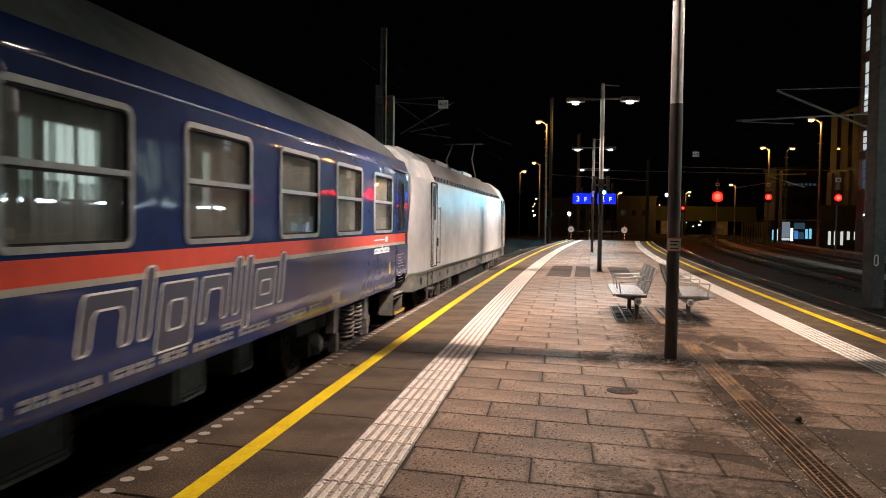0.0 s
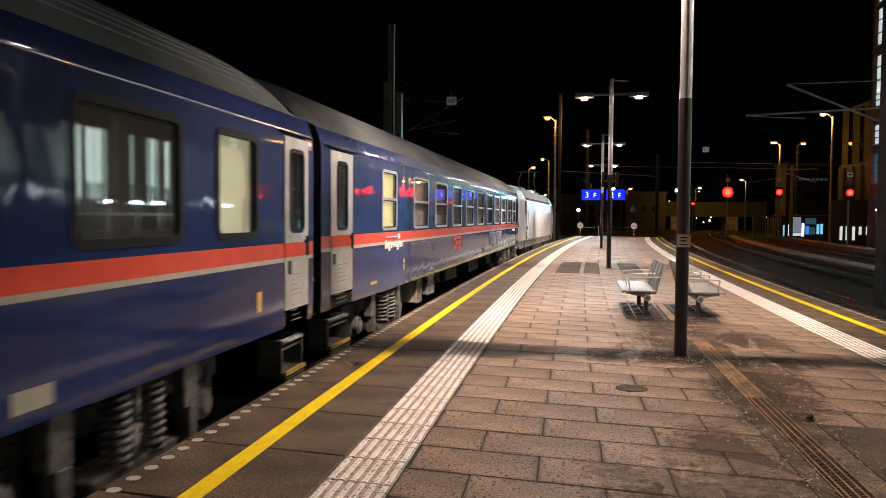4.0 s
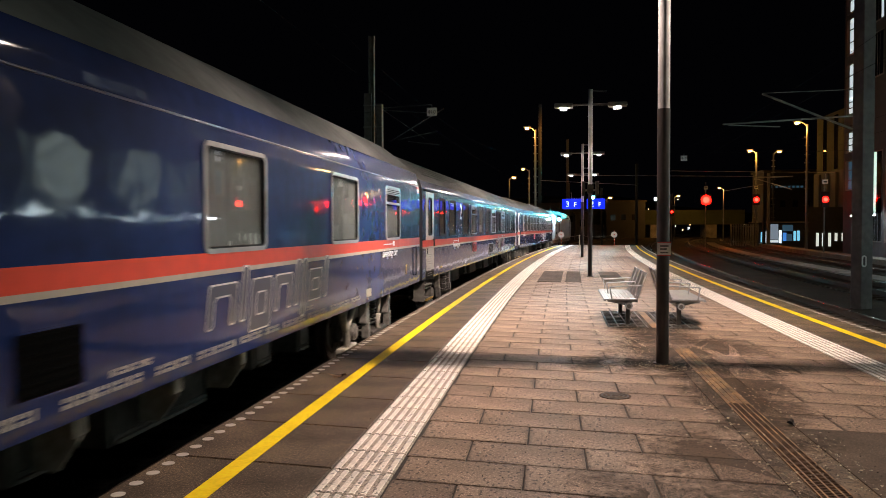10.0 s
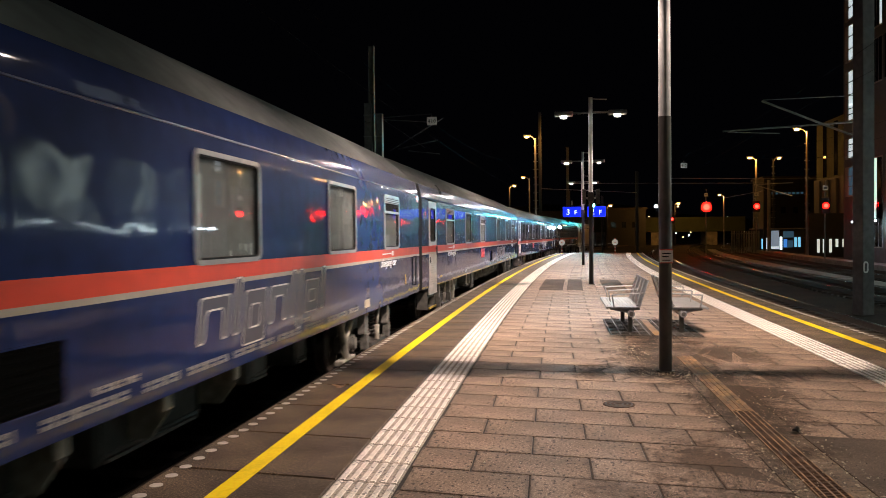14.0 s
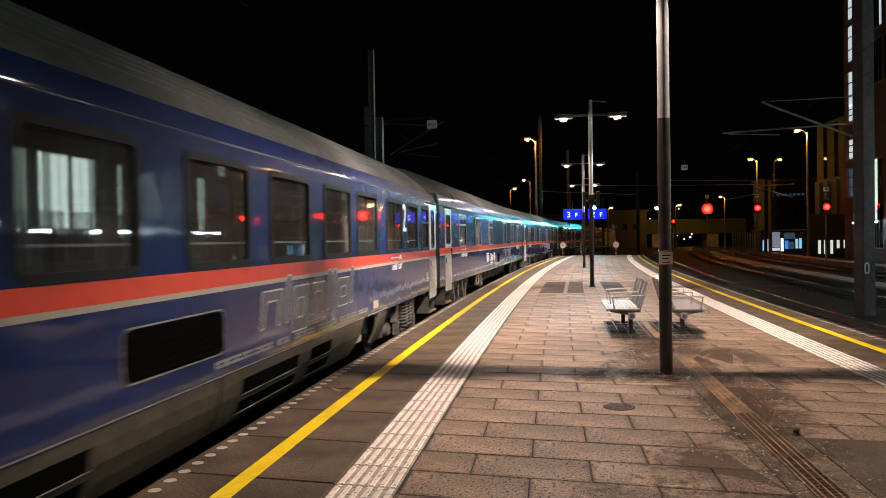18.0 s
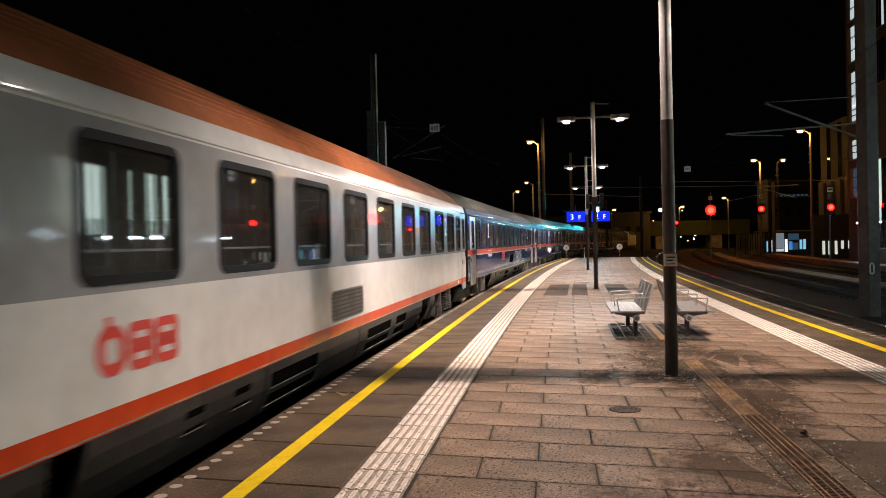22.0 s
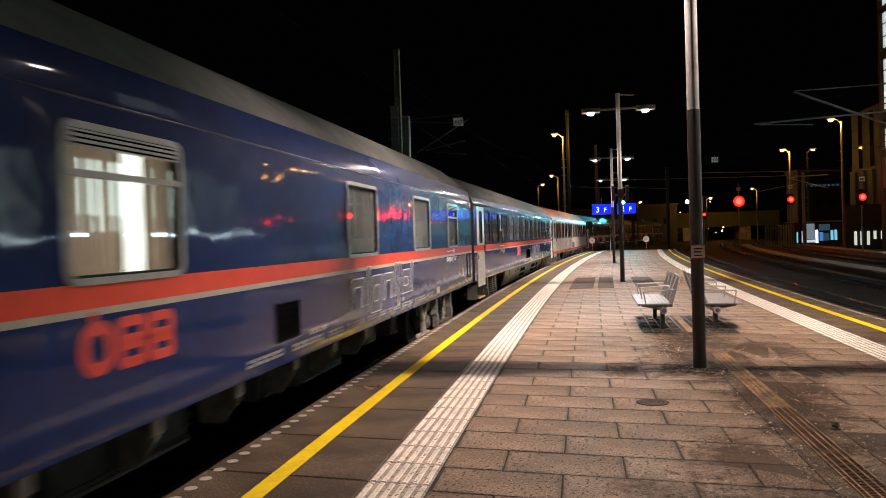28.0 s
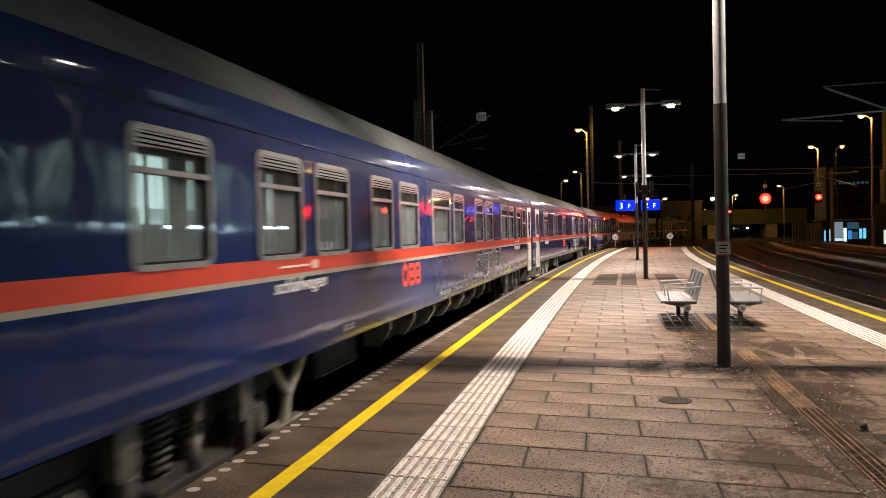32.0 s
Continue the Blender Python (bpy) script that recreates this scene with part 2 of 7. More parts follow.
def glass(name, tint, rough=0.03, mix=0.85):
    m = bpy.data.materials.new(name)
    m.use_nodes = True
    nt = m.node_tree
    nt.nodes.remove(nt.nodes["Principled BSDF"])
    out = nt.nodes["Material Output"]
    tr = nt.nodes.new("ShaderNodeBsdfTransparent")
    tr.inputs[0].default_value = (*tint, 1)
    gl = nt.nodes.new("ShaderNodeBsdfGlossy")
    gl.inputs["Roughness"].default_value = rough
    gl.inputs["Color"].default_value = (0.95, 0.97, 1.0, 1)
    fr = nt.nodes.new("ShaderNodeFresnel")
    fr.inputs["IOR"].default_value = 2.5
    mx = nt.nodes.new("ShaderNodeMixShader")
    nt.links.new(fr.outputs[0], mx.inputs[0])
    nt.links.new(tr.outputs[0], mx.inputs[1])
    nt.links.new(gl.outputs[0], mx.inputs[2])
    # thin uneven diffuse film, painting in the hazy reflection that lifts the dark panes
    haze = nt.nodes.new("ShaderNodeBsdfDiffuse")
    haze.inputs["Color"].default_value = (0.55, 0.56, 0.54, 1)
    tc = nt.nodes.new("ShaderNodeTexCoord")
    n = nt.nodes.new("ShaderNodeTexNoise")
    n.inputs["Scale"].default_value, n.inputs["Detail"].default_value = 2.5, 4.0
    nt.links.new(tc.outputs["Object"], n.inputs["Vector"])
    r = nt.nodes.new("ShaderNodeMapRange")
    r.inputs[1].default_value, r.inputs[2].default_value = 0.3, 0.7
    r.inputs[3].default_value, r.inputs[4].default_value = 0.03, 0.085
    nt.links.new(n.outputs["Fac"], r.inputs[0])
    film = nt.nodes.new("ShaderNodeMixShader")
    nt.links.new(r.outputs[0], film.inputs[0])
    nt.links.new(mx.outputs[0], film.inputs[1])
    nt.links.new(haze.outputs[0], film.inputs[2])
    nt.links.new(film.outputs[0], out.inputs["Surface"])
    return m


M["glass"] = glass("coach_glass", (0.55, 0.6, 0.6))


# ---- mesh helpers ----
def mesh_of(name, bm, mats, smooth=False):
    me = bpy.data.meshes.new(name)
    bmesh.ops.recalc_face_normals(bm, faces=bm.faces)
    bm.to_mesh(me)
    bm.free()
    for m in mats if isinstance(mats, (list, tuple)) else [mats]:
        me.materials.append(M[m] if isinstance(m, str) else m)
    if smooth:
        for p in me.polygons:
            p.use_smooth = True
    return me


def part(name, bm, mats, parent=None, label="", at=None, smooth=False):
    ob = new(name, mesh_of(name, bm, mats, smooth))
    if parent is not None:
        ob.parent = parent
    if at is not None:
        ob.matrix_basis = at
    if label:
        ob["label"] = label
    return ob


def box(bm, x0, x1, y0, y1, z0, z1, bevel=0.0, mat=0):
    r = bmesh.ops.create_cube(bm, size=1)
    for v in r["verts"]:
        v.co = Vector(((x0 + x1) / 2 + v.co.x * (x1 - x0), (y0 + y1) / 2 + v.co.y * (y1 - y0), (z0 + z1) / 2 + v.co.z * (z1 - z0)))
    faces = {f for v in r["verts"] for f in v.link_faces}
    for f in faces:
        f.material_index = mat
    if bevel:
        bmesh.ops.bevel(bm, geom=list({e for f in faces for e in f.edges}), offset=bevel, segments=2, affect="EDGES", profile=0.5, material=-1)
    return bm


def rod(bm, a, b, r0, r1=None, n=12, mat=0):
    a, b = Vector(a), Vector(b)
    r1 = r0 if r1 is None else r1
    d = b - a
    res = bmesh.ops.create_cone(bm, cap_ends=True, segments=n, radius1=r0, radius2=r1, depth=d.length)
    m = Matrix.Translation((a + b) / 2) @ d.to_track_quat("Z", "Y").to_matrix().to_4x4()
    bmesh.ops.transform(bm, matrix=m, verts=res["verts"])
    for f in {f for v in res["verts"] for f in v.link_faces}:
        f.material_index = mat
    return bm


def ring(bm, y0, y1, z0, z1, w, x0, x1, r=0.06, n=4, mat=0):
    """A rounded rectangular frame in the side wall's plane, from x0 (back) to x1 (front)."""
    def loop(y0, y1, z0, z1, r, x):
        pts = []
        for cy, cz, a0 in ((y1 - r, z1 - r, 0), (y0 + r, z1 - r, 90), (y0 + r, z0 + r, 180), (y1 - r, z0 + r, 270)):
            for k in range(n + 1):
                a = radians(a0 + 90 * k / n)
                pts.append(bm.verts.new((x, cy + r * math.cos(a), cz + r * math.sin(a))))
        return pts
    lo, li = loop(y0, y1, z0, z1, r, x0), loop(y0 + w, y1 - w, z0 + w, z1 - w, max(r - w, 0.01), x0)
    fo, fi = loop(y0, y1, z0, z1, r, x1), loop(y0 + w, y1 - w, z0 + w, z1 - w, max(r - w, 0.01), x1)
    k = len(lo)
    for i in range(k):
        j = (i + 1) % k
        for a, b in ((fo, fi), (lo, fo), (fi, li)):
            f = bm.faces.new((a[i], a[j], b[j], b[i]))
            f.material_index = mat
    return bm


def sheet(bm, y0, y1, z0, z1, x, r=0.05, n=4, mat=0):
    pts = []
    for cy, cz, a0 in ((y1 - r, z1 - r, 0), (y0 + r, z1 - r, 90), (y0 + r, z0 + r, 180), (y1 - r, z0 + r, 270)):
        for k in range(n + 1):
            a = radians(a0 + 90 * k / n)
            pts.append(bm.verts.new((x, cy + r * math.cos(a), cz + r * math.sin(a))))
    f = bm.faces.new(pts)
    f.material_index = mat
    return bm


def strip(bm, lat0, lat1, y0, y1, z0, z1=None, step=2.0, mat=0):
    """A band that follows the station's curve; with z1 it is a solid."""
    n = max(1, round((y1 - y0) / step))
    rows = []
    for i in range(n + 1):
        y = y0 + (y1 - y0) * i / n
        a, b = bend(lat0, y), bend(lat1, y)
        row = [bm.verts.new((a[0], a[1], z0)), bm.verts.new((b[0], b[1], z0))]
        if z1 is not None:
            row += [bm.verts.new((b[0], b[1], z1)), bm.verts.new((a[0], a[1], z1))]
        rows.append(row)
    for p, q in zip(rows, rows[1:]):
        k = len(p)
        for i in range(k if k > 2 else 1):
            j = (i + 1) % k
            f = bm.faces.new((p[i], p[j], q[j], q[i]))
            f.material_index = mat
    if z1 is not None:
        for row in (rows[0], rows[-1]):
            bm.faces.new(row).material_index = mat
    return bm


def thing(name, at, label, category, group="", kind=""):
    e = new(name)
    e.empty_display_size = 0.3
    e.matrix_basis = at
    return tagged(e, label, category, group, kind)


# ---- lamps of the station ----
POLES = [-7.0, 9.05, 25.0, 41.2, 57.3]
POLE_LAT = 1.27
POLE_LATS = [1.40, 1.295, 0.975, 0.69, 0.28]     # each lamp post's distance right of the curving line


def add_spot(name, m, watts, colour, degrees, blend=0.6, size=0.12):
    d = bpy.data.lights.new(name, "SPOT")
    d.energy, d.color, d.spot_size, d.spot_blend, d.shadow_soft_size = watts, colour, radians(degrees), blend, size
    ob = new(name, d)
    ob.matrix_basis = m
    return ob


LAMP_WHITE = (1.0, 0.81, 0.715)
for y, lat, share, back in zip(POLES, POLE_LATS, (0.03, 1.0, 1.0, 1.0, 1.0), (1.0, 0.52, 1.0, 1.0, 1.0)):
    for side in (-0.86, 0.86):
        x, yy, a = bend(lat + side, y)
        out = -1 if side < 0 else 1
        add_spot("platform_lamp_light", look((x, yy, 5.43), (x, yy + 0.001, 0)), 60 * share, LAMP_WHITE, 112, 0.5, 0.05)
        # spill along the pole itself
        add_spot("platform_lamp_light", look((x - out * 0.22, yy, 5.44), (x - out * 0.86, yy, 3.4)), 760 * share, LAMP_WHITE, 26, 1.0, 0.03)
        for s in (-1, 1):
            # each head's light is split fore and aft; an added plate below blocks a dark seam across the paving
            watts = share * (back * (1.6 if side < 0 else 0.85) if s < 0 else 1.0)
            eye = Vector((x, yy + 0.05 * s, 5.43))
            for lean, wide, power in ((27, 86, 420), (31, 76, 500)):
                add_spot("platform_lamp_light", look(eye, eye + Vector((0, s * math.sin(radians(lean)), -math.cos(radians(lean))))), power * watts, LAMP_WHITE, wide, 0.4, 0.0012)
            add_spot("platform_lamp_light", look(eye, eye + Vector((out * 0.54, s * 0.30, -0.79))), (700 if side < 0 else 170) * share, LAMP_WHITE, 63, 0.8, 0.0012)
            far = bend(lat + side * ((5.2 if side < 0 else 2.4) if s > 0 else 1.4), y + (6.3 if s > 0 or y < 20 else 11.0) * s)
            add_spot("platform_lamp_light", look(eye, (far[0], far[1], 0)), 3600 * watts * (0.08 if s < 0 and y < 20 else 0.14 if s < 0 else 0.85 if side < 0 else 0.68), LAMP_WHITE, 72 if side < 0 else 54, 0.95, 0.0012)


# ---- ground and platform ----
bm = bmesh.new()
box(bm, -900, 900, -400, 1500, BED - 0.5, BED)
tagged(part("ground", bm, "ballast"), "dark ballast and earth of the station yard", "ground", kind="structure")

EDGE_L, EDGE_R, Y_NEAR, Y_END = -2.67, 4.97, -28.0, 69.5
bm = bmesh.new()
strip(bm, EDGE_L + 0.02, EDGE_R - 0.02, Y_NEAR, Y_END, BED, -0.12)
platform = tagged(part("platform", bm, "concrete"), "grey concrete island platform between two tracks", "platform", kind="structure")
for l0, l1 in ((EDGE_L, EDGE_L + 0.3), (EDGE_R - 0.3, EDGE_R)):
    bm = bmesh.new()
    strip(bm, l0, l1, Y_NEAR, Y_END, -0.118, -0.032)
    part("edge_beam", bm, "concrete", platform)
bm = bmesh.new()
strip(bm, EDGE_L + 0.31, EDGE_R - 0.31, Y_NEAR, Y_END, -0.118, -0.012)
part("bedding", bm, "joint", platform)

SKEW = -0.115


def slab_mesh(name, w, l, mat, ribs=0, gap=0.007, chamfer=0.008, depth=0.031):
    """A chamfered slab of width w and length l with its top at 0, set askew like the paving; ribs run along it."""
    vs, fs = [], []
    for e, z in ((gap, -depth), (gap, -chamfer), (gap + chamfer, 0.0)):
        for sx, sy in ((-1, -1), (1, -1), (1, 1), (-1, 1)):
            x, y = sx * (w / 2 - e), sy * (l / 2 - e)
            vs.append((x, y + SKEW * x, z))
    for k in (0, 4):
        for i in range(4):
            j = (i + 1) % 4
            fs.append((k + i, k + j, k + 4 + j, k + 4 + i))
    fs.append((8, 9, 10, 11))
    for r in range(ribs):
        x = -w / 2 + w * (r + 0.5) / ribs
        b = len(vs)
        for dx, z in ((-0.021, -0.0005), (-0.014, 0.005), (0.014, 0.005), (0.021, -0.0005)):
            for sy in (-1, 1):
                vs.append((x + dx, sy * (l / 2 - 0.014) + SKEW * (x + dx), z))
        for i in range(3):
            fs.append((b + 2 * i, b + 2 * i + 2, b + 2 * i + 3, b + 2 * i + 1))
        fs += [(b, b + 2, b + 4, b + 6), (b + 1, b + 7, b + 5, b + 3)]
    base = 9
    me = bpy.data.meshes.new(name)
    me.from_pydata(vs, [], fs)
    me.materials.append(M[mat])
    # across and along each slab from 0 to 1, for the dirt that creeps in from its joints
    uv = me.uv_layers.new(name="UVMap")
    for lo in me.loops:
        x, y, _ = vs[lo.vertex_index]
        uv.data[lo.index].uv = (x / w + 0.5, (y - SKEW * x) / l + 0.5)
    if ribs:
        me.materials.append(M["tactile_base"])
        for p in me.polygons[:base]:
            p.material_index = 1
    return me


def lay(mesh, lat, y, z=0.0):
    return on(lat, y + SKEW * (lat - POLE_LAT), z)


# yellow safety lines, both sides
for n, l0 in (("safety_line_1", -2.145), ("safety_line_2", 4.35)):
    bm = bmesh.new()
    strip(bm, l0, l0 + 0.135, Y_NEAR, Y_END - 0.1, 0.001, 0.005)
    tagged(part(n, bm, "yellow"), "worn yellow safety line painted on the platform slabs", "safety line", kind="structure")


# ---- tracks ----
vs = []
for zz, w, l in ((0, 0.15, 1.3), (0.075, 0.12, 1.27)):
    for sx, sy in ((-l, -w), (l, -w), (l, w), (-l, w)):
        vs.append((sx, sy, zz))
SLEEPER = bpy.data.meshes.new("sleeper")
SLEEPER.from_pydata(vs, [], [(0, 1, 5, 4), (1, 2, 6, 5), (2, 3, 7, 6), (3, 0, 4, 7), (4, 5, 6, 7)])
SLEEPER.materials.append(M["sleeper"])


def track(name, lat, y0, y1, label):
    t = thing(name, Matrix(), label, "railway track", kind="structure")
    for s in (-0.7525, 0.7525):
        bm = bmesh.new()
        strip(bm, lat + s - 0.075, lat + s + 0.075, y0, y1, RAIL - 0.17, RAIL - 0.155, 4)
        strip(bm, lat + s - 0.012, lat + s + 0.012, y0, y1, RAIL - 0.155, RAIL - 0.04, 4)
        strip(bm, lat + s - 0.036, lat + s + 0.036, y0, y1, RAIL - 0.04, RAIL - 0.0125, 4)
        rail = part("rail", bm, "railrust", t)
        bm = bmesh.new()
        strip(bm, lat + s - 0.036, lat + s + 0.036, y0, y1, RAIL - 0.012, RAIL, 4)
        part("rail_head", bm, "railsteel", rail, "bright worn running surface")
    y = -10
    while y < 130:
        ob = new("sleeper", SLEEPER)
        ob.parent = t
        ob.matrix_basis = on(lat, y, RAIL - 0.25)
        y += 0.65
    return t


TRACK_L = -4.385
track("track_1", TRACK_L, -60, 420, "railway track with steel rails on concrete sleepers under the train")
track("track_2", 6.66, -60, 220, "empty railway track beside the platform, shiny rails")
track("track_3", 11.4, -60, 220, "empty railway track in dark ballast")
track("track_4", 16.3, -60, 220, "empty railway track curving into the dark")
# ---- the train ----
COACH = 26.4
S0, S1, S2, S3, S4, S5 = 14.3115, 5.12345, -0.002495, 0.0059917, -0.00018855, 0.0000019308


def run(t):
    """How far along the line the front coach's leading end has come after t seconds."""
    return S0 + t * (S1 + t * (S2 + t * (S3 + t * (S4 + t * S5)))) + 0.25 * max(0.0, 1 - t / 3) ** 2


HALF = 1.4125


LIFT = [0.0]   # how much higher the roof curve of the coach being built is


def side_x(z):
    """Half width of a coach at a height above the rail."""
    z -= LIFT[0] * min(1.0, max(0.0, (z - 3.06) / 0.24))
    pts = [(0.95, 1.403), (1.02, 1.407), (1.20, HALF), (2.92, HALF), (3.06, 1.400), (3.16, 1.372), (3.27, 1.325), (3.38, 1.235), (3.55, 1.06), (3.75, 0.80), (3.90, 0.52), (4.0, 0.25), (4.05, 0.0)]
    for (z0, x0), (z1, x1) in zip(pts, pts[1:]):
        if z <= z1:
            return x0 + (x1 - x0) * (z - z0) / (z1 - z0)
    return 0.0


ENDWALL = 3


def shell(bm, length, zs, mats, openings):
    """The near side wall as a grid with real openings (y0, y1, z0, z1), the far wall plain, and the end walls."""
    h = length / 2
    ys = sorted({-h, h, *[o[0] for o in openings], *[o[1] for o in openings]})
    zz = sorted({*zs, *[o[2] for o in openings], *[o[3] for o in openings]})
    grid = {}

    def vert(y, z, s):
        k = (round(y, 4), round(z, 4), s)
        if k not in grid:
            grid[k] = bm.verts.new((s * side_x(z), y, z))
        return grid[k]
    for s in (1, -1):
        cols = ys if s > 0 else [-h, h]
        for z0, z1 in zip(zz, zz[1:]):
            zm = (z0 + z1) / 2
            mat = next(m for top, m in mats if zm < top)
            for y0, y1 in zip(cols, cols[1:]):
                ym = (y0 + y1) / 2
                if s > 0 and any(o[0] < ym < o[1] and o[2] < zm < o[3] for o in openings):
                    continue
                f = bm.faces.new((vert(y0, z0, s), vert(y1, z0, s), vert(y1, z1, s), vert(y0, z1, s)))
                f.material_index = mat
    for y in (-h, h):
        prof = [(side_x(z), z) for z in zz]
        vs = [bm.verts.new((x, y, z)) for x, z in prof] + [bm.verts.new((-x, y, z)) for x, z in reversed(prof)]
        bm.faces.new(vs).material_index = ENDWALL
    return bm


def roof_mesh(bm, length, ribs=0):
    h = length / 2
    zs = [3.26, 3.29, 3.33, 3.38, 3.46, 3.55, 3.65, 3.75, 3.83, 3.90, 3.96, 4.0, 4.03, 4.05]
    zs = [z + LIFT[0] for z in zs]
    base = zs[0]
    prof = [(side_x(z) + 0.004, z) for z in zs]
    prof = prof + [(-x, z) for x, z in reversed(prof[:-1])]
    ends = ((-h, 0.90, -0.16), (-h + 0.35, 0.97, -0.05), (-h + 0.9, 1.0, 0), (h - 0.9, 1.0, 0), (h - 0.35, 0.97, -0.05), (h, 0.90, -0.16))
    rows = []
    for y, sc, dz in ends:
        rows.append([bm.verts.new((x * (1 if z < base + 0.04 else sc), y, base + (z - base) * (1 + dz))) for x, z in prof])
    for a, b in zip(rows, rows[1:]):
        for i in range(len(prof) - 1):
            bm.faces.new((a[i], a[i + 1], b[i + 1], b[i]))
    for row in (rows[0], rows[-1]):
        for e in bm.faces.new(row).edges:
            e.smooth = False
    return bm


def lettering(text, size, mat, parent, at, label="", shear=0.0, name="lettering"):
    c = bpy.data.curves.new(name, "FONT")
    c.body, c.size, c.extrude, c.shear, c.offset = text, size, 0.0015, shear, 0.003 if name == "lettering" else 0.0
    c.align_x = "CENTER"
    c.materials.append(M[mat])
    ob = new(name, c)
    ob.parent = parent
    # upright on the near side wall, read from the platform
    ob.matrix_basis = at
    if label:
        ob["label"] = label
    return ob


def wall_at(y, z, proud=0.006):
    return Matrix.Translation((side_x(z) + proud, y, z)) @ pose(0, 0, 0, 90, 0, 90)


def outline(bm, pts, w, x):
    """A band of width w inside a closed outline in the wall's plane, with cut corners."""
    soft = []
    n = len(pts)
    for i in range(n):
        p, a, b = Vector(pts[i]), Vector(pts[i - 1]), Vector(pts[(i + 1) % n])
        for q in (a, b):
            soft.append(p + (q - p).normalized() * min(0.035, (q - p).length * 0.3))
    n = len(soft)
    turn = sum(a.x * b.y - b.x * a.y for a, b in zip(soft, soft[1:] + soft[:1]))
    outer, inner = [], []
    for i in range(n):
        d0, d1 = (soft[i] - soft[i - 1]).normalized(), (soft[(i + 1) % n] - soft[i]).normalized()
        t = (d0 + d1).normalized()
        side = Vector((-t.y, t.x)) * (1 if turn > 0 else -1)
        q = soft[i] + side * w / max(0.5, t.dot(d1))
        outer.append(bm.verts.new((x, soft[i].x, soft[i].y)))
        inner.append(bm.verts.new((x, q.x, q.y)))
    for i in range(n):
        j = (i + 1) % n
        bm.faces.new((outer[i], outer[j], inner[j], inner[i]))


def word_mark(parent, y, z):
    """A row of large outlined silver shapes, leaning forward, 3.8 m long: arches, posts, and slotted blocks."""
    def arch(w, foot=0.15):
        return [(0, 0), (foot, 0), (foot, 0.27), (w - foot, 0.27), (w - foot, 0), (w, 0), (w, 0.40), (0, 0.40)]

    def slab(w, low, high, at=0.0):
        return [(at, low), (at + w, low), (at + w, high), (at, high)]
    shapes = ((0.62, [arch(0.62)]), (0.16, [slab(0.16, 0, 0.54)]), (0.56, [slab(0.56, -0.13, 0.40), slab(0.27, 0.02, 0.26, 0.145)]), (0.56, [arch(0.56)]), (0.16, [slab(0.16, 0, 0.54)]), (0.16, [slab(0.16, -0.15, 0.54)]), (0.54, [slab(0.54, 0.0, 0.40), slab(0.29, 0.12, 0.28, 0.13)]), (0.16, [slab(0.16, 0, 0.54)]))
    x = 0.0
    for wide, cells in shapes:
        bm, fill = bmesh.new(), bmesh.new()
        for i, cell in enumerate(cells):
            pts = [(x + a + 0.22 * b, b) for a, b in cell]
            outline(bm, pts, 0.017, 0)
            if i == 0:
                fill.faces.new([fill.verts.new((-0.003, a, b)) for a, b in pts])
        shape = part("outline_mark", bm, "silverline", parent, "large outlined silver mark", at=Matrix.Translation((HALF + 0.006, y, z)))
        part("mark_fill", fill, "markfill", shape)
        x += wide + 0.085


def operator_mark(parent, y, z):
    """A red mark of a ring and two blocks, each block with two holes."""
    x = HALF + 0.006
    for k in range(3):
        bm = bmesh.new()
        if k == 0:
            ring(bm, -0.53, -0.19, 0.0, 0.34, 0.085, x - 0.004, x, r=0.15, n=5)
            box(bm, x - 0.004, x, -0.42, -0.36, 0.28, 0.40)
        else:
            y0 = -0.16 + 0.35 * (k - 1)
            ring(bm, y0, y0 + 0.32, 0.0, 0.19, 0.07, x - 0.004, x, r=0.06)
            ring(bm, y0, y0 + 0.32, 0.15, 0.34, 0.07, x - 0.004, x, r=0.06)
        part("red_mark", bm, "painted_red", parent, "red operator mark", at=Matrix.Translation((0, y, z)))


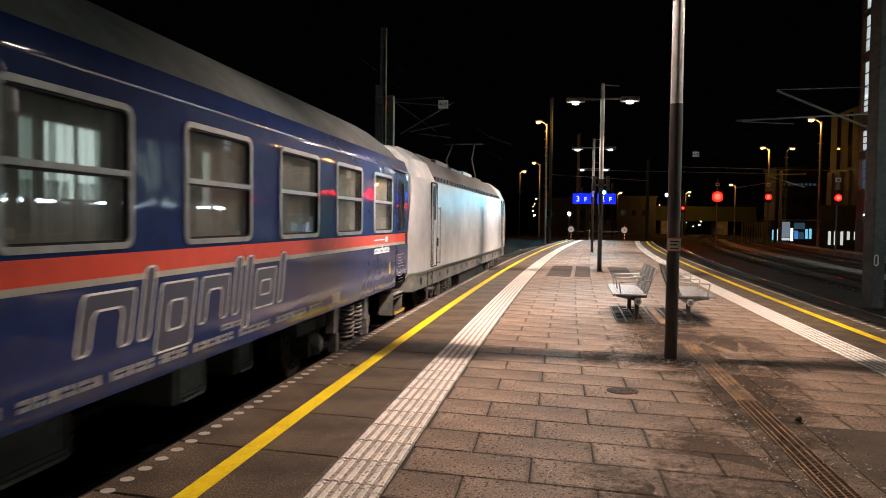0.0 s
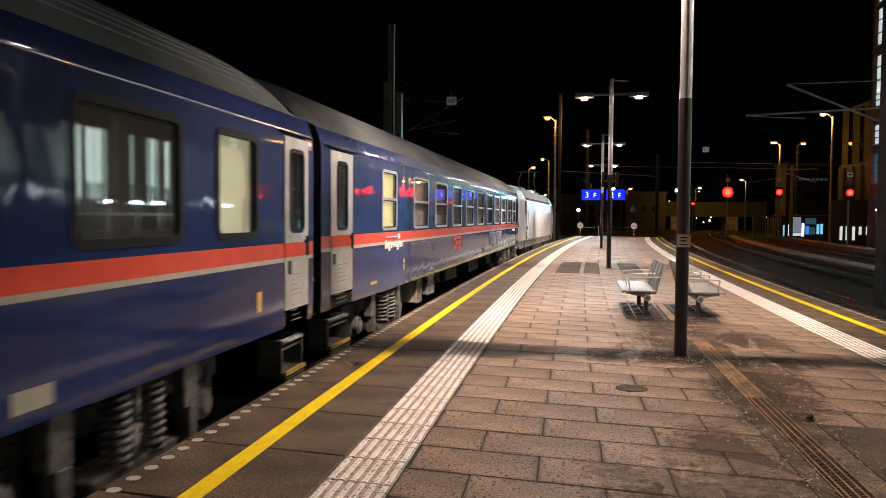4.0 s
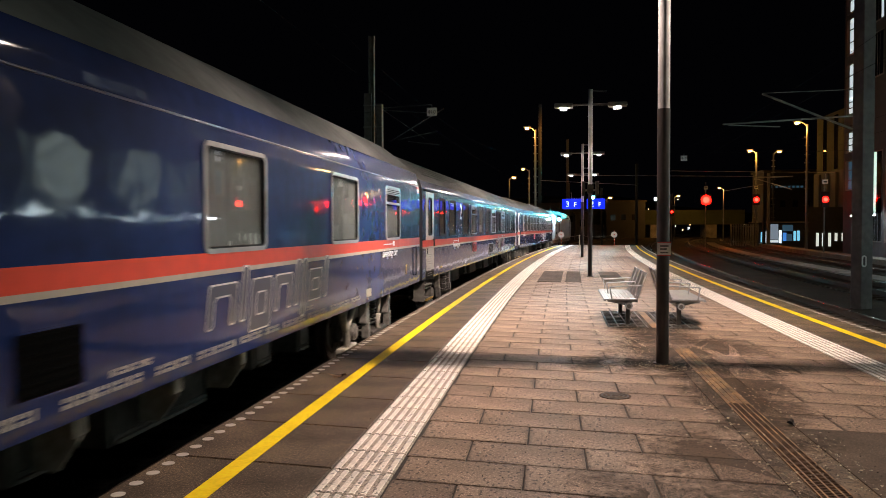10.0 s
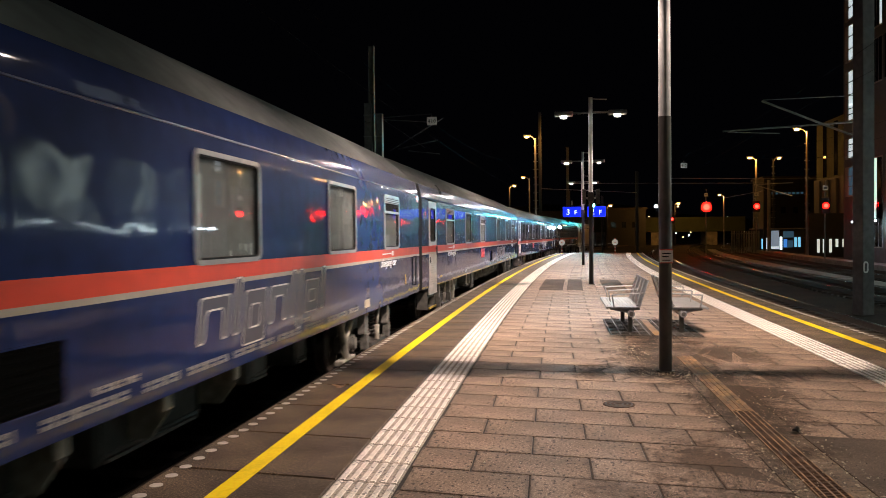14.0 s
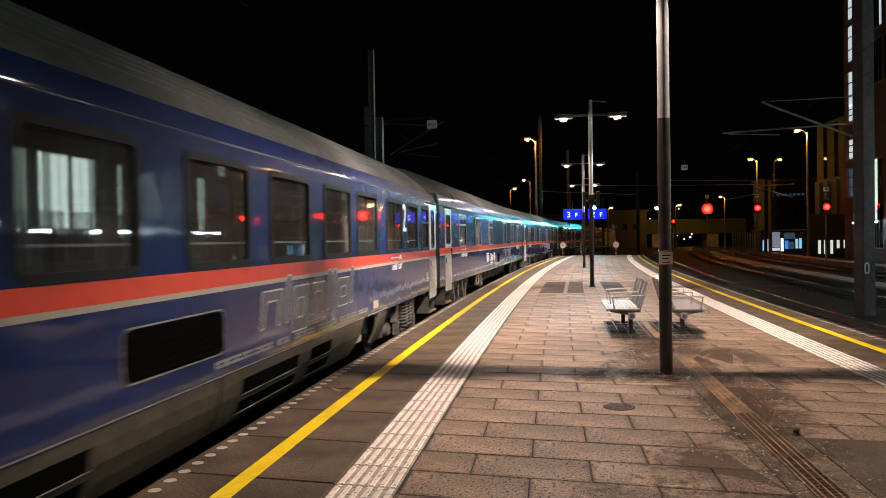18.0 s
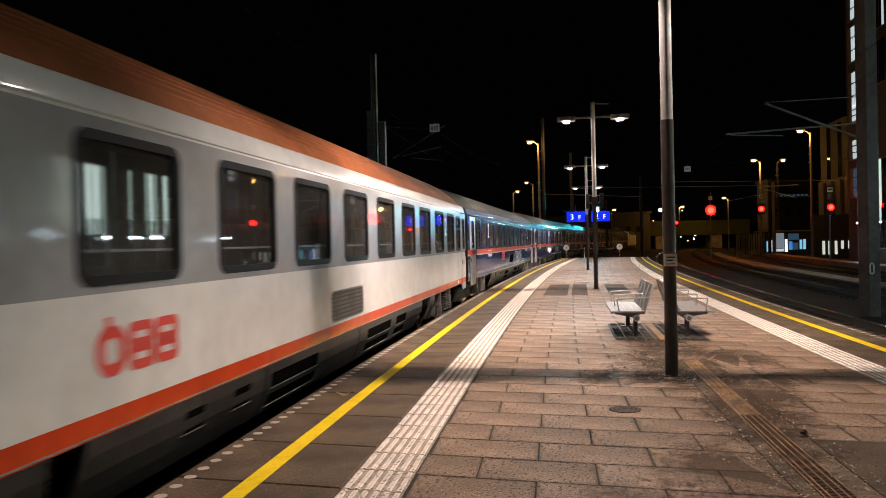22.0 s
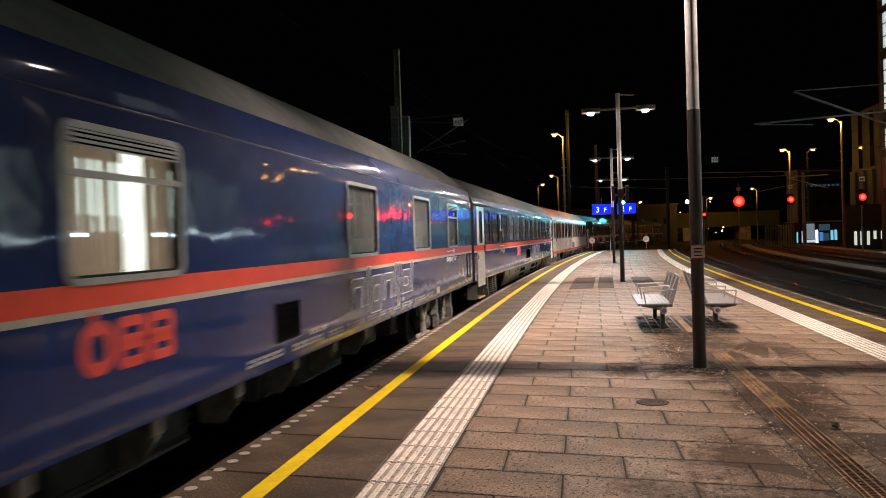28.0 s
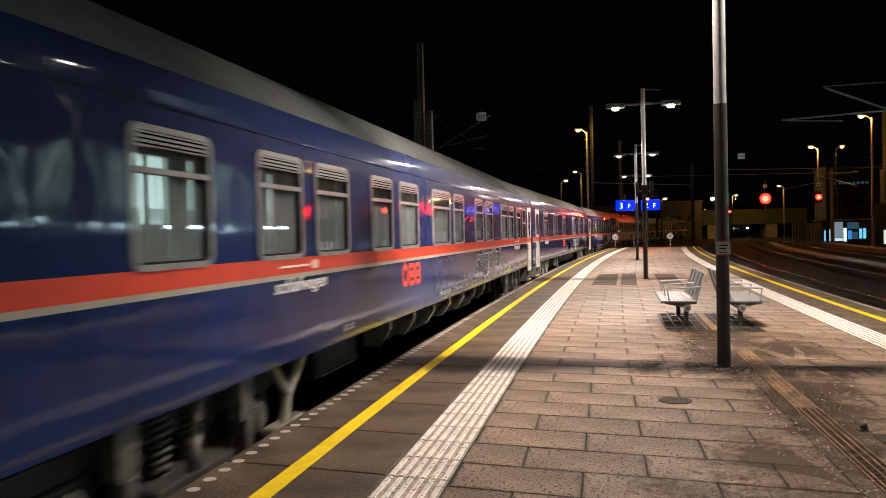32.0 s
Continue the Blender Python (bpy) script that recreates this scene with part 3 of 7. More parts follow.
def partner_marks(parent, at):
    """Three white plates: a ring with a bar, a plate with a curved top over a strip, and an outlined box, with grey bars in them."""
    x = HALF + 0.006
    grey = []
    bm = bmesh.new()
    ring(bm, at(14.56), at(13.95), 1.25, 1.61, 0.075, x - 0.004, x, r=0.175, n=8)
    box(bm, x - 0.004, x, at(14.40), at(14.10), 1.335, 1.525, 0.0)
    part("partner_mark", bm, "paintwhite", parent, "white ring mark with a plain bar")
    grey += [(14.29, 14.21, 1.45, 1.49), (14.31, 14.2, 1.37, 1.41)]
    bm = bmesh.new()
    y0, y1 = at(15.62), at(14.87)
    pts = [(y0, 1.28), (y1, 1.30), (y1, 1.50)] + [(y1 - (y1 - y0) * k / 6, 1.50 + 0.09 * math.sin(math.pi * 0.5 * k / 6)) for k in range(1, 7)]
    bm.faces.new([bm.verts.new((x, y, z)) for y, z in pts])
    box(bm, x - 0.004, x, y0, y1, 1.19, 1.243)
    part("partner_mark", bm, "paintwhite", parent, "white plate with a curved top over a white strip")
    grey += [(15.52, 15.34, 1.33, 1.355), (15.48, 15.34, 1.43, 1.45), (15.25, 15.1, 1.35, 1.37), (15.2, 14.97, 1.44, 1.46)]
    bm = bmesh.new()
    ring(bm, at(16.78), at(16.0), 1.29, 1.62, 0.04, x - 0.004, x, r=0.05)
    box(bm, x - 0.004, x, at(16.7), at(16.08), 1.36, 1.55)
    part("partner_mark", bm, "paintwhite", parent, "white outlined box mark")
    grey += [(16.62, 16.5, 1.40, 1.51), (16.3, 16.18, 1.46, 1.51), (16.3, 16.18, 1.40, 1.44)]
    for d0, d1, z0, z1 in grey:
        bm = bmesh.new()
        box(bm, x, x + 0.003, at(d0), at(d1), z0, z1)
        part("writing_bar", bm, "marking", parent)


# shared bogie pieces
def wheelset_mesh():
    bm = bmesh.new()
    for s in (1, -1):
        rod(bm, (s * 0.68, 0, 0), (s * 0.82, 0, 0), 0.46, n=28)
        rod(bm, (s * 0.66, 0, 0), (s * 0.69, 0, 0), 0.49, n=28)
        rod(bm, (s * 0.82, 0, 0), (s * 0.835, 0, 0), 0.36, 0.34, n=28, mat=1)
        rod(bm, (s * 0.835, 0, 0), (s * 0.88, 0, 0), 0.12, n=12, mat=1)
        for k in range(4):
            a = k * math.pi / 2
            rod(bm, (s * 0.83, 0.24 * math.cos(a), 0.24 * math.sin(a)), (s * 0.845, 0.24 * math.cos(a), 0.24 * math.sin(a)), 0.04, n=8)
    rod(bm, (-0.7, 0, 0), (0.7, 0, 0), 0.09, n=10)
    return mesh_of("wheelset", bm, ["railsteel", "under"])


def coil_mesh(r, h, wire, turns):
    bm = bmesh.new()
    n = turns * 10
    prev = None
    first = None
    for i in range(n + 1):
        a = 2 * math.pi * i / 10
        c = Vector((r * math.cos(a), r * math.sin(a), h * i / n))
        out = Vector((math.cos(a), math.sin(a), 0))
        row = [bm.verts.new(c + out * (wire * math.cos(b)) + Vector((0, 0, wire * math.sin(b)))) for b in (0, 1.57, 3.14, 4.71)]
        if prev:
            for k in range(4):
                bm.faces.new((prev[k], prev[(k + 1) % 4], row[(k + 1) % 4], row[k]))
        prev = row
    return mesh_of("coil_spring", bm, "springsteel", True)


WHEELSET = wheelset_mesh()
COIL = coil_mesh(0.088, 0.5, 0.022, 8)
bm = bmesh.new()
for s in (1, -1):
    box(bm, s * 1.0 - 0.07, s * 1.0 + 0.07, -1.75, 1.75, 0.62, 0.80, 0.02)
    for yy in (-1.25, 1.25):
        box(bm, s * 1.0 - 0.12, s * 1.0 + 0.12, yy - 0.17, yy + 0.17, 0.30, 0.62, 0.03)
        box(bm, s * 1.0 - 0.05, s * 1.0 + 0.09, yy + 0.24, yy + 0.34, 0.34, 0.75, 0.015)
    box(bm, s * 1.16 - 0.16, s * 1.16 + 0.16, -0.55, 0.55, 0.28, 0.37, 0.02)
    box(bm, s * 1.16 - 0.16, s * 1.16 + 0.14, -0.55, 0.55, 0.885, 0.93, 0.01)
box(bm, -1.0, 1.0, -0.25, 0.25, 0.55, 0.85, 0.03)
BOGIE = mesh_of("bogie", bm, "dark")
bm = bmesh.new()
rod(bm, (1.10, 0, 0.46), (1.19, 0, 0.46), 0.14, n=18)
rod(bm, (1.19, 0, 0.46), (1.225, 0, 0.46), 0.115, 0.09, n=18)
for k in range(6):
    a = k * math.pi / 3
    rod(bm, (1.19, 0.118 * math.cos(a), 0.46 + 0.118 * math.sin(a)), (1.205, 0.118 * math.cos(a), 0.46 + 0.118 * math.sin(a)), 0.014, n=6)
AXLEBOX = mesh_of("axlebox_cover", bm, "under")
bm = bmesh.new()
rod(bm, (1.28, 0, 0.36), (1.28, 0.05, 0.62), 0.045, n=12)
rod(bm, (1.28, 0.05, 0.62), (1.28, 0.09, 0.90), 0.03, n=12)
DAMPER = mesh_of("damper", bm, "strut", True)
bm = bmesh.new()
box(bm, 1.17, 1.30, -0.11, 0.11, 0.55, 0.93, 0.015)
box(bm, 1.20, 1.32, -0.07, 0.07, 0.30, 0.56, 0.012)
HANGER = mesh_of("frame_bracket", bm, "springsteel")
WHEELS = []           # every turning wheelset


def bogie(parent, y, coils=True):
    b = new("bogie", BOGIE)
    b.parent = parent
    b.location = (0, y, 0)
    for k in (-1.25, 1.25):
        w = new("wheelset", WHEELSET)
        w.parent = b
        w.location = (0, k, 0.46)
        WHEELS.append(w)
    for k in (-0.22, 0.22):
        c = new("coil_spring", COIL)
        c.parent = b
        c.location = (1.28 if coils else 1.08, k, 0.375)
    for name, mesh, yy in (("axlebox_cover", AXLEBOX, -1.25), ("axlebox_cover", AXLEBOX, 1.25), ("damper", DAMPER, -0.04), ("frame_bracket", HANGER, 0.82), ("frame_bracket", HANGER, -0.82)):
        o = new(name, mesh)
        o.parent = b
        o.location = (0, yy, 0)
    return b


def blue_bands(s):
    return [(s - 0.045, 0), (s, 2), (s + 0.155, 1), (9, 0)]


EURO_BANDS = [(1.10, 2), (1.87, 0), (3.03, 1), (9, 0)]
TRAIN = []


def outward(pane):
    """Turn a single sheet of glass so that its front looks out of the coach."""
    if pane.data.polygons[0].normal.x < 0:
        pane.data.flip_normals()


def window(parent, y0, y1, z0, z1, style, lit=0.0):
    """style: 'sash' two panes in an aluminium frame, 'plain' one pane in aluminium, 'vent' with a small top light, 'dark' flush dark glass."""
    x = HALF
    bm = bmesh.new()
    if style in ("dark", "darkvent"):
        ring(bm, y0 - 0.04, y1 + 0.04, z0 - 0.04, z1 + 0.04, 0.068, x - 0.03, x + 0.008, r=0.125)
        if style == "darkvent":
            zb = z1 - (z1 - z0) * 0.36
            box(bm, x - 0.03, x + 0.004, y0 + 0.02, y1 - 0.02, zb - 0.025, zb + 0.025)
        f = part("window", bm, "darkframe", parent)
    else:
        ring(bm, y0 - 0.035, y1 + 0.035, z0 - 0.035, z1 + 0.035, 0.044, x - 0.03, x + 0.014, r=0.10)
        if style == "sash":
            zb = z0 + (z1 - z0) * 0.52
            box(bm, x - 0.03, x + 0.012, y0 + 0.02, y1 - 0.02, zb - 0.018, zb + 0.022)
        if style == "vent":
            zb = z1 - (z1 - z0) * 0.30
            box(bm, x - 0.03, x + 0.012, y0 + 0.02, y1 - 0.02, zb - 0.02, zb + 0.02)
        f = part("window", bm, "frame", parent)
        bm = bmesh.new()
        ring(bm, y0 + 0.0085, y1 - 0.0085, z0 + 0.0085, z1 - 0.0085, 0.018, x - 0.02, x + 0.004, r=0.06)
        part("seal", bm, "darkframe", f)
        if style == "sash":
            bm = bmesh.new()
            box(bm, x - 0.02, x + 0.006, y0 + 0.03, y1 - 0.03, zb - 0.036, zb - 0.0185)
            part("seal", bm, "darkframe", f)
        if style == "vent":
            # louvre head with three dark slots
            bm = bmesh.new()
            box(bm, x - 0.02, x + 0.012, y0 + 0.03, y1 - 0.03, z1 - 0.115, z1 - 0.015)
            lv = part("louvre", bm, "frame", f)
            for k in range(3):
                bm = bmesh.new()
                zz = z1 - 0.105 + 0.032 * k
                box(bm, x + 0.011, x + 0.0145, y0 + 0.05, y1 - 0.05, zz, zz + 0.012)
                part("slot", bm, "vent", lv)
    bm = bmesh.new()
    sheet(bm, y0 - 0.01, y1 + 0.01, z0 - 0.01, z1 + 0.01, x - 0.022, r=0.07)
    p = part("pane", bm, "glass", f)
    outward(p)
    p.visible_shadow = False
    if style == "dark" and (y1 - y0) > 0.9:
        bm = bmesh.new()
        box(bm, x - 0.05, x - 0.03, y0 + 0.03, y1 - 0.03, z0 + 0.18, z0 + 0.2)
        part("grab_rail", bm, "frame", f)
    return f


def curtain(parent, y0, y1, z0, z1, x, mat="curtain"):
    bm = bmesh.new()
    n = max(4, int((y1 - y0) / 0.05))
    prev = None
    for i in range(n + 1):
        y = y0 + (y1 - y0) * i / n
        xx = x + 0.02 * math.sin(i * 2.1) + 0.01 * math.sin(i * 0.9)
        v = (bm.verts.new((xx, y, z0)), bm.verts.new((xx, y, z1)))
        if prev:
            bm.faces.new((prev[0], v[0], v[1], prev[1]))
        prev = v
    return part("curtain", bm, mat, parent)


def door(y0, y1, euro, stripe, z0=0.76, wide=False):
    """A folding entrance door: leaf, window, handle; steps below."""
    x = HALF
    z1 = 3.0
    bm = bmesh.new()
    g = 0.28 if wide else 0.2
    c0, c1, w0, w1 = (y0 + y1) / 2 - g, (y0 + y1) / 2 + g, 2.05 if wide else 1.98, 2.82 if wide else 2.86
    ys, zs = [y0, c0, c1, y1], [z0, w0, w1, z1]
    bands = [0.95, 1.1, 1.87] if euro else [stripe - 0.045, stripe, stripe + 0.155]
    zs = sorted(zs + bands)
    for i in range(3):
        for za, zb in zip(zs, zs[1:]):
            zm = (za + zb) / 2
            if i == 1 and w0 < zm < w1:
                continue
            if euro:
                mi = 2 if zm < 0.95 else 1 if zm < 1.1 else 0 if zm < 1.87 else 2
            else:
                mi = 2 if stripe - 0.045 < zm < stripe else 1 if stripe < zm < stripe + 0.155 else 0
            v = [bm.verts.new((x + 0.006, a, b)) for a, b in ((ys[i], za), (ys[i + 1], za), (ys[i + 1], zb), (ys[i], zb))]
            bm.faces.new(v).material_index = mi
    bmesh.ops.remove_doubles(bm, verts=bm.verts, dist=0.0005)
    bmesh.ops.solidify(bm, geom=bm.faces[:], thickness=0.03)
    return bm, (c0, c1, w0, w1)


def build_door(parent, y0, y1, euro=False, stripe=1.78, raised=False, blue=False, wide=False):
    bm, (c0, c1, w0, w1) = door(y0, y1, euro, stripe, 1.13 if raised else 0.76, wide)
    leaf = part("door", bm, ["doorwhite", "orange", "grey"] if euro else ["blue" if blue else "doorwhite", "red", "beige"], parent, "grey and white door" if euro else "dark blue door" if blue else "dirty white door")
    x = HALF + 0.006
    bm = bmesh.new()
    ring(bm, c0 - 0.02, c1 + 0.02, w0 - 0.02, w1 + 0.02, 0.045, x - 0.02, x + 0.012, r=0.1)
    part("door_window_frame", bm, "darkframe", leaf)
    bm = bmesh.new()
    sheet(bm, c0, c1, w0, w1, x - 0.008, r=0.09)
    g = part("door_pane", bm, "glass", leaf)
    outward(g)
    g.visible_shadow = False
    bm = bmesh.new()
    rod(bm, (x + 0.03, y1 - 0.1, 1.70), (x + 0.03, y1 - 0.1, 1.92), 0.018, n=8)
    box(bm, x, x + 0.03, y1 - 0.12, y1 - 0.08, 1.84, 1.88)
    part("door_handle", bm, "black", leaf)
    for k in range(2 if euro else 0):
        bm = bmesh.new()
        u = (y0 + y1) / 2 - 0.17 + 0.24 * k
        box(bm, x + 0.001, x + 0.003, u, u + 0.1, 1.50, 1.63)
        part("marking", bm, "marking", leaf, "small grey door sign")
    for k in range(0 if euro else 9):
        bm = bmesh.new()
        z = 1.50 - 0.055 * k - (0.06 if k > 4 else 0)
        box(bm, x + 0.001, x + 0.003, y0 + 0.14 + 0.03 * (k * 5 % 3), y1 - 0.22 - 0.07 * (k * 7 % 4), z, z + 0.012)
        part("marking", bm, "marking", leaf, "faint grey lettering bars")
    # folding steps
    s = bmesh.new()
    for k, z in enumerate((0.42, 0.68)):
        box(s, 1.05, 1.40 - 0.05 * k, y0 + 0.06, y1 - 0.06, z, z + 0.03, 0.006)
    for yy in (y0 + 0.03, y1 - 0.06):
        box(s, 1.1, 1.36, yy, yy + 0.03, 0.40, 0.80)
    part("step", s, "under", parent, "dusty metal entrance steps")
    s = bmesh.new()
    box(s, 1.38, 1.412, y0 + 0.06, y1 - 0.06, 0.415, 0.46)
    part("step_edge", s, "yellow_edge", parent, "yellow step edge")
    if raised:
        # slatted riser below the lower step, and the kick plate over it
        for k in range(4):
            s = bmesh.new()
            box(s, 1.385, 1.405, y0 + 0.07, y1 - 0.07, 0.26 + 0.036 * k, 0.278 + 0.036 * k)
            part("step_slat", s, "under", parent)
        s = bmesh.new()
        box(s, 1.30, 1.385, y0 + 0.05, y1 - 0.05, 0.76, 0.79, 0.006)
        part("step", s, "strut", parent, "worn upper entrance step")
    s = bmesh.new()
    box(s, HALF - 0.02, HALF + 0.03, y0 - 0.12, y1 + 0.12, 3.03, 3.05, 0.006)
    part("door_gutter", s, "darkframe", parent)
    # lock and door markings
    s = bmesh.new()
    box(s, x + 0.001, x + 0.012, y0 + 0.08, y0 + 0.17, 1.52, 1.66, 0.004)
    part("lock_plate", s, "black", leaf)
    return leaf


M["bead"] = material("glossy_navy_bead", (0.014, 0.028, 0.10), 0.3, coat=0.5, spec=0.5)
M["markfill"] = material("dull_navy_foil", (0.035, 0.041, 0.075), 0.4, grain=0.1, scale=8)
M["silverline"] = material("silver_outline_foil", (0.82, 0.80, 0.76), 0.45)
M["curtain"] = material("pale_curtain", (0.40, 0.37, 0.31), 0.9, grain=0.15, scale=12)
M["marking"] = material("grey_marking", (0.33, 0.32, 0.30), 0.6)
M["yellow_edge"] = material("yellow_edge_paint", (0.55, 0.36, 0.05), 0.55, grain=0.2, scale=15)
M["inside"] = material("coach_lining", (0.20, 0.17, 0.13), 0.7, grain=0.1, scale=4)
M["litlining"] = material("lit_compartment_wall", (0.7, 0.66, 0.5), 0.6, glow=(1.0, 0.92, 0.62), strength=0.4)
M["litblind"] = material("lit_cream_blind", (0.7, 0.62, 0.35), 0.8, glow=(1.0, 0.90, 0.42), strength=0.58)
M["litgrey"] = material("lit_grey_lining", (0.4, 0.4, 0.38), 0.6, glow=(0.75, 0.78, 0.72), strength=0.22)
M["warmlamp"] = material("lit_orange_lamp", (1.0, 0.8, 0.6), 0.4, glow=(1.0, 0.42, 0.14), strength=3.0)
M["coollamp"] = material("lit_white_strip_lamp", (1.0, 0.95, 0.9), 0.4, glow=(0.98, 1.0, 0.82), strength=9.0)
M["paleliner"] = material("pale_compartment_wall", (0.58, 0.57, 0.50), 0.6, grain=0.1, scale=3, spots=0.15, spot_scale=1.5)
M["litbrown"] = material("lit_brown_lining", (0.4, 0.3, 0.2), 0.6, glow=(0.62, 0.43, 0.27), strength=0.32)
M["littube"] = material("lit_tube", (1, 1, 1), 0.3, glow=(1.0, 0.95, 0.82), strength=2.6)
M["vent"] = material("dark_louvre", (0.006, 0.006, 0.006), 0.9, spec=0.0)
M["pale_marking"] = material("pale_grey_lettering_strip", (0.36, 0.35, 0.33), 0.55, grain=0.5, scale=22)
M["blind"] = material("grey_roller_blind", (0.27, 0.28, 0.265), 0.85, grain=0.1, scale=6, spots=0.12, spot_scale=2)
M["skirtdark"] = material("dark_grey_skirt", (0.031, 0.029, 0.026), 0.5, grain=0.3, scale=8, spots=0.4, spot_scale=1.2, coat=0.4, spec=0.2, wave=0.1)
M["skirtgrey"] = material("dusty_olive_skirt", (0.078, 0.068, 0.047), 0.6, grain=0.3, scale=8, spots=0.4, spot_scale=1.2, coat=0.15, spec=0.2, wave=0.1)
M["seat"] = material("tan_seat_cover", (0.30, 0.16, 0.075), 0.8, grain=0.2, scale=14)
M["triangle"] = material("yellow_warning_paint", (0.75, 0.48, 0.05), 0.5)


def skirt_x(z):
    """How far out the skirt of a coach stands: upright at the top, drawn in towards its foot."""
    return 1.40 - 0.05 * (1.01 - z) - 0.55 * max(0.0, 0.78 - z) ** 1.5


def coach(label, windows, style, doors, ribs=0, euro=False, marks=(), words=(), big=None, grille=None, lit=(), twos=(), skirt=False, small=(), stripe=1.78, grille_trim="", step_door=False, front_blue=False):
    """A passenger coach; distances in metres behind its leading end. It stands on the rail at z = 0 and faces +y."""
    c = thing("passenger_coach", Matrix(), label, "train coach", "coaches of the train")
    L = COACH - 0.35
    h = L / 2
    at = lambda d: COACH / 2 - d
    openings = []
    for d0, d1, z0, z1, st in windows:
        openings.append((at(d1), at(d0), z0, z1))
    for d0, d1 in doors:
        openings.append((at(d1), at(d0), 0.94, 2.98))
    LIFT[0] = 0.10 if style in ("plain", "vent") else 0.0
    zs = [0.95, 1.02, 1.10, 1.20, stripe - 0.045, stripe, stripe + 0.155, 1.87, 2.92, 3.03, 3.06, 3.11, 3.16, 3.21, 3.27 + LIFT[0]]
    bm = bmesh.new()
    shell(bm, L, zs, EURO_BANDS if euro else blue_bands(stripe), openings)
    part("body", bm, ["white", "grey", "orange", "black"] if euro else ["blue", "red", "beige", "black"], c, smooth=True)
    bm = bmesh.new()
    roof_mesh(bm, L, ribs)
    part("roof", bm, "roof_red" if euro else "roof", c, "red-brown ribbed roof" if euro else "dusty grey roof", smooth=True)
    bm = bmesh.new()
    rod(bm, (side_x(3.06) - 0.001, -h + 0.05, 3.06), (side_x(3.06) - 0.001, h - 0.05, 3.06), 0.011, n=10)
    part("gutter", bm, "white" if euro else "bead", c, smooth=True)
    for k in range(ribs):
        z = 3.46 + 0.085 * k
        bm = bmesh.new()
        x = side_x(z) - 0.019
        rod(bm, (x, -h + 0.95, z - 0.014), (x, h - 0.95, z - 0.014), 0.034, n=16)
        part("roof_rib", bm, "roof_red" if euro else "roof", c, smooth=True)
    # lining, floor and luggage racks seen through the glass
    bm = bmesh.new()
    box(bm, 0.28, 0.32, -h + 0.1, h - 0.1, 1.25, 3.1)
    box(bm, -1.3, 1.36, -h + 0.1, h - 0.1, 1.20, 1.25)
    box(bm, -1.3, 1.30, -h + 0.1, h - 0.1, 3.06, 3.1)
    part("lining", bm, "inside", c)
    for d0, d1, z0, z1, st in windows:
        window(c, at(d1), at(d0), z0, z1, st)
        if st in ("sash", "plain", "vent") and not any(e[0] < d1 and e[1] > d0 and "lamp" not in e[2] for e in lit):
            y0, y1 = at(d1), at(d0)
            w = y1 - y0
            if st == "plain":
                bm = bmesh.new()
                box(bm, HALF - 0.05, HALF - 0.045, y0 + 0.01, y1 - 0.01, z0 + 0.03, z1 - 0.01)
                part("blind", bm, "blind", c, "lowered grey blind")
            elif st == "vent":
                bm = bmesh.new()
                box(bm, HALF - 0.05, HALF - 0.045, y0 + 0.01, y1 - 0.01, z0 + 0.02, z1 - 0.32)
                part("blind", bm, "blind", c, "lowered grey blind")
            elif st == "sash" and len(windows) < 12:
                curtain(c, y0 + 0.02, y1 - 0.02, z0 + 0.02, z1 - 0.02, HALF - 0.10)
            else:
                curtain(c, y0 + 0.02, y0 + w * 0.22, z0 + 0.02, z1 - 0.02, HALF - 0.10)
                curtain(c, y1 - w * 0.22, y1 - 0.02, z0 + 0.02, z1 - 0.02, HALF - 0.10)
    if skirt:
        for d0, d1, z0, z1, st in windows:
            if st == "dark":
                bm = bmesh.new()
                rod(bm, (1.12, at(d1) + 0.33, 1.3), (1.12, at(d1) + 0.33, 3.05), 0.02, n=8)
                rod(bm, (0.9, at(d1) + 0.52, 1.3), (0.9, at(d1) + 0.52, 3.05), 0.02, n=8)
                part("partition_post", bm, "frame", c, "pale metal posts of a compartment partition")
        for k in range(11):
            y = h - 3.6 - 1.9 * k
            bm = bmesh.new()
            for sy in (-0.17, 0.17):
                box(bm, 0.45, 1.15, y + sy - 0.08, y + sy + 0.08, 1.6, 2.42, 0.05)
                box(bm, 0.55, 1.05, y + sy - 0.07, y + sy + 0.07, 2.43, 2.6, 0.05)
            part("seat", bm, "seat", c, "tan covered seat backs")
    for d0, d1, mat in lit:
        bm = bmesh.new()
        if mat in ("warmlamp", "coollamp"):
            x0 = 0.62 if mat == "warmlamp" else 1.12
            box(bm, x0, x0 + 0.14, at(d1), at(d0), 3.0, 3.045, 0.01)
            part("ceiling_lamp", bm, mat, c, "lit lamp strip under the coach ceiling")
            if mat == "coollamp":
                bm = bmesh.new()
                box(bm, 0.33, 0.36, at(d1), at(d0), 1.3, 3.04)
                for k in range(int((d0 - d1) / -1.9) + 1):
                    box(bm, 0.361, 0.95, at(d1) + 1.9 * k, at(d1) + 1.9 * k + 0.03, 1.3, 2.9)
                part("partition", bm, "paleliner", c, "pale compartment walls in bright light")
            continue
        if mat == "litblind":
            box(bm, 1.33, 1.345, at(d1) + 0.02, at(d0) - 0.02, 1.9, 2.95)
        else:
            box(bm, 1.30, 1.32, at(d1) + 0.01, at(d0) - 0.01, 1.92, 2.92)
        part("lit_panel", bm, mat, c, "lit compartment wall behind the window")
    for d0, d1 in doors:
        build_door(c, at(d1), at(d0), euro, stripe, step_door, front_blue and d0 < 2, wide=style == "plain")
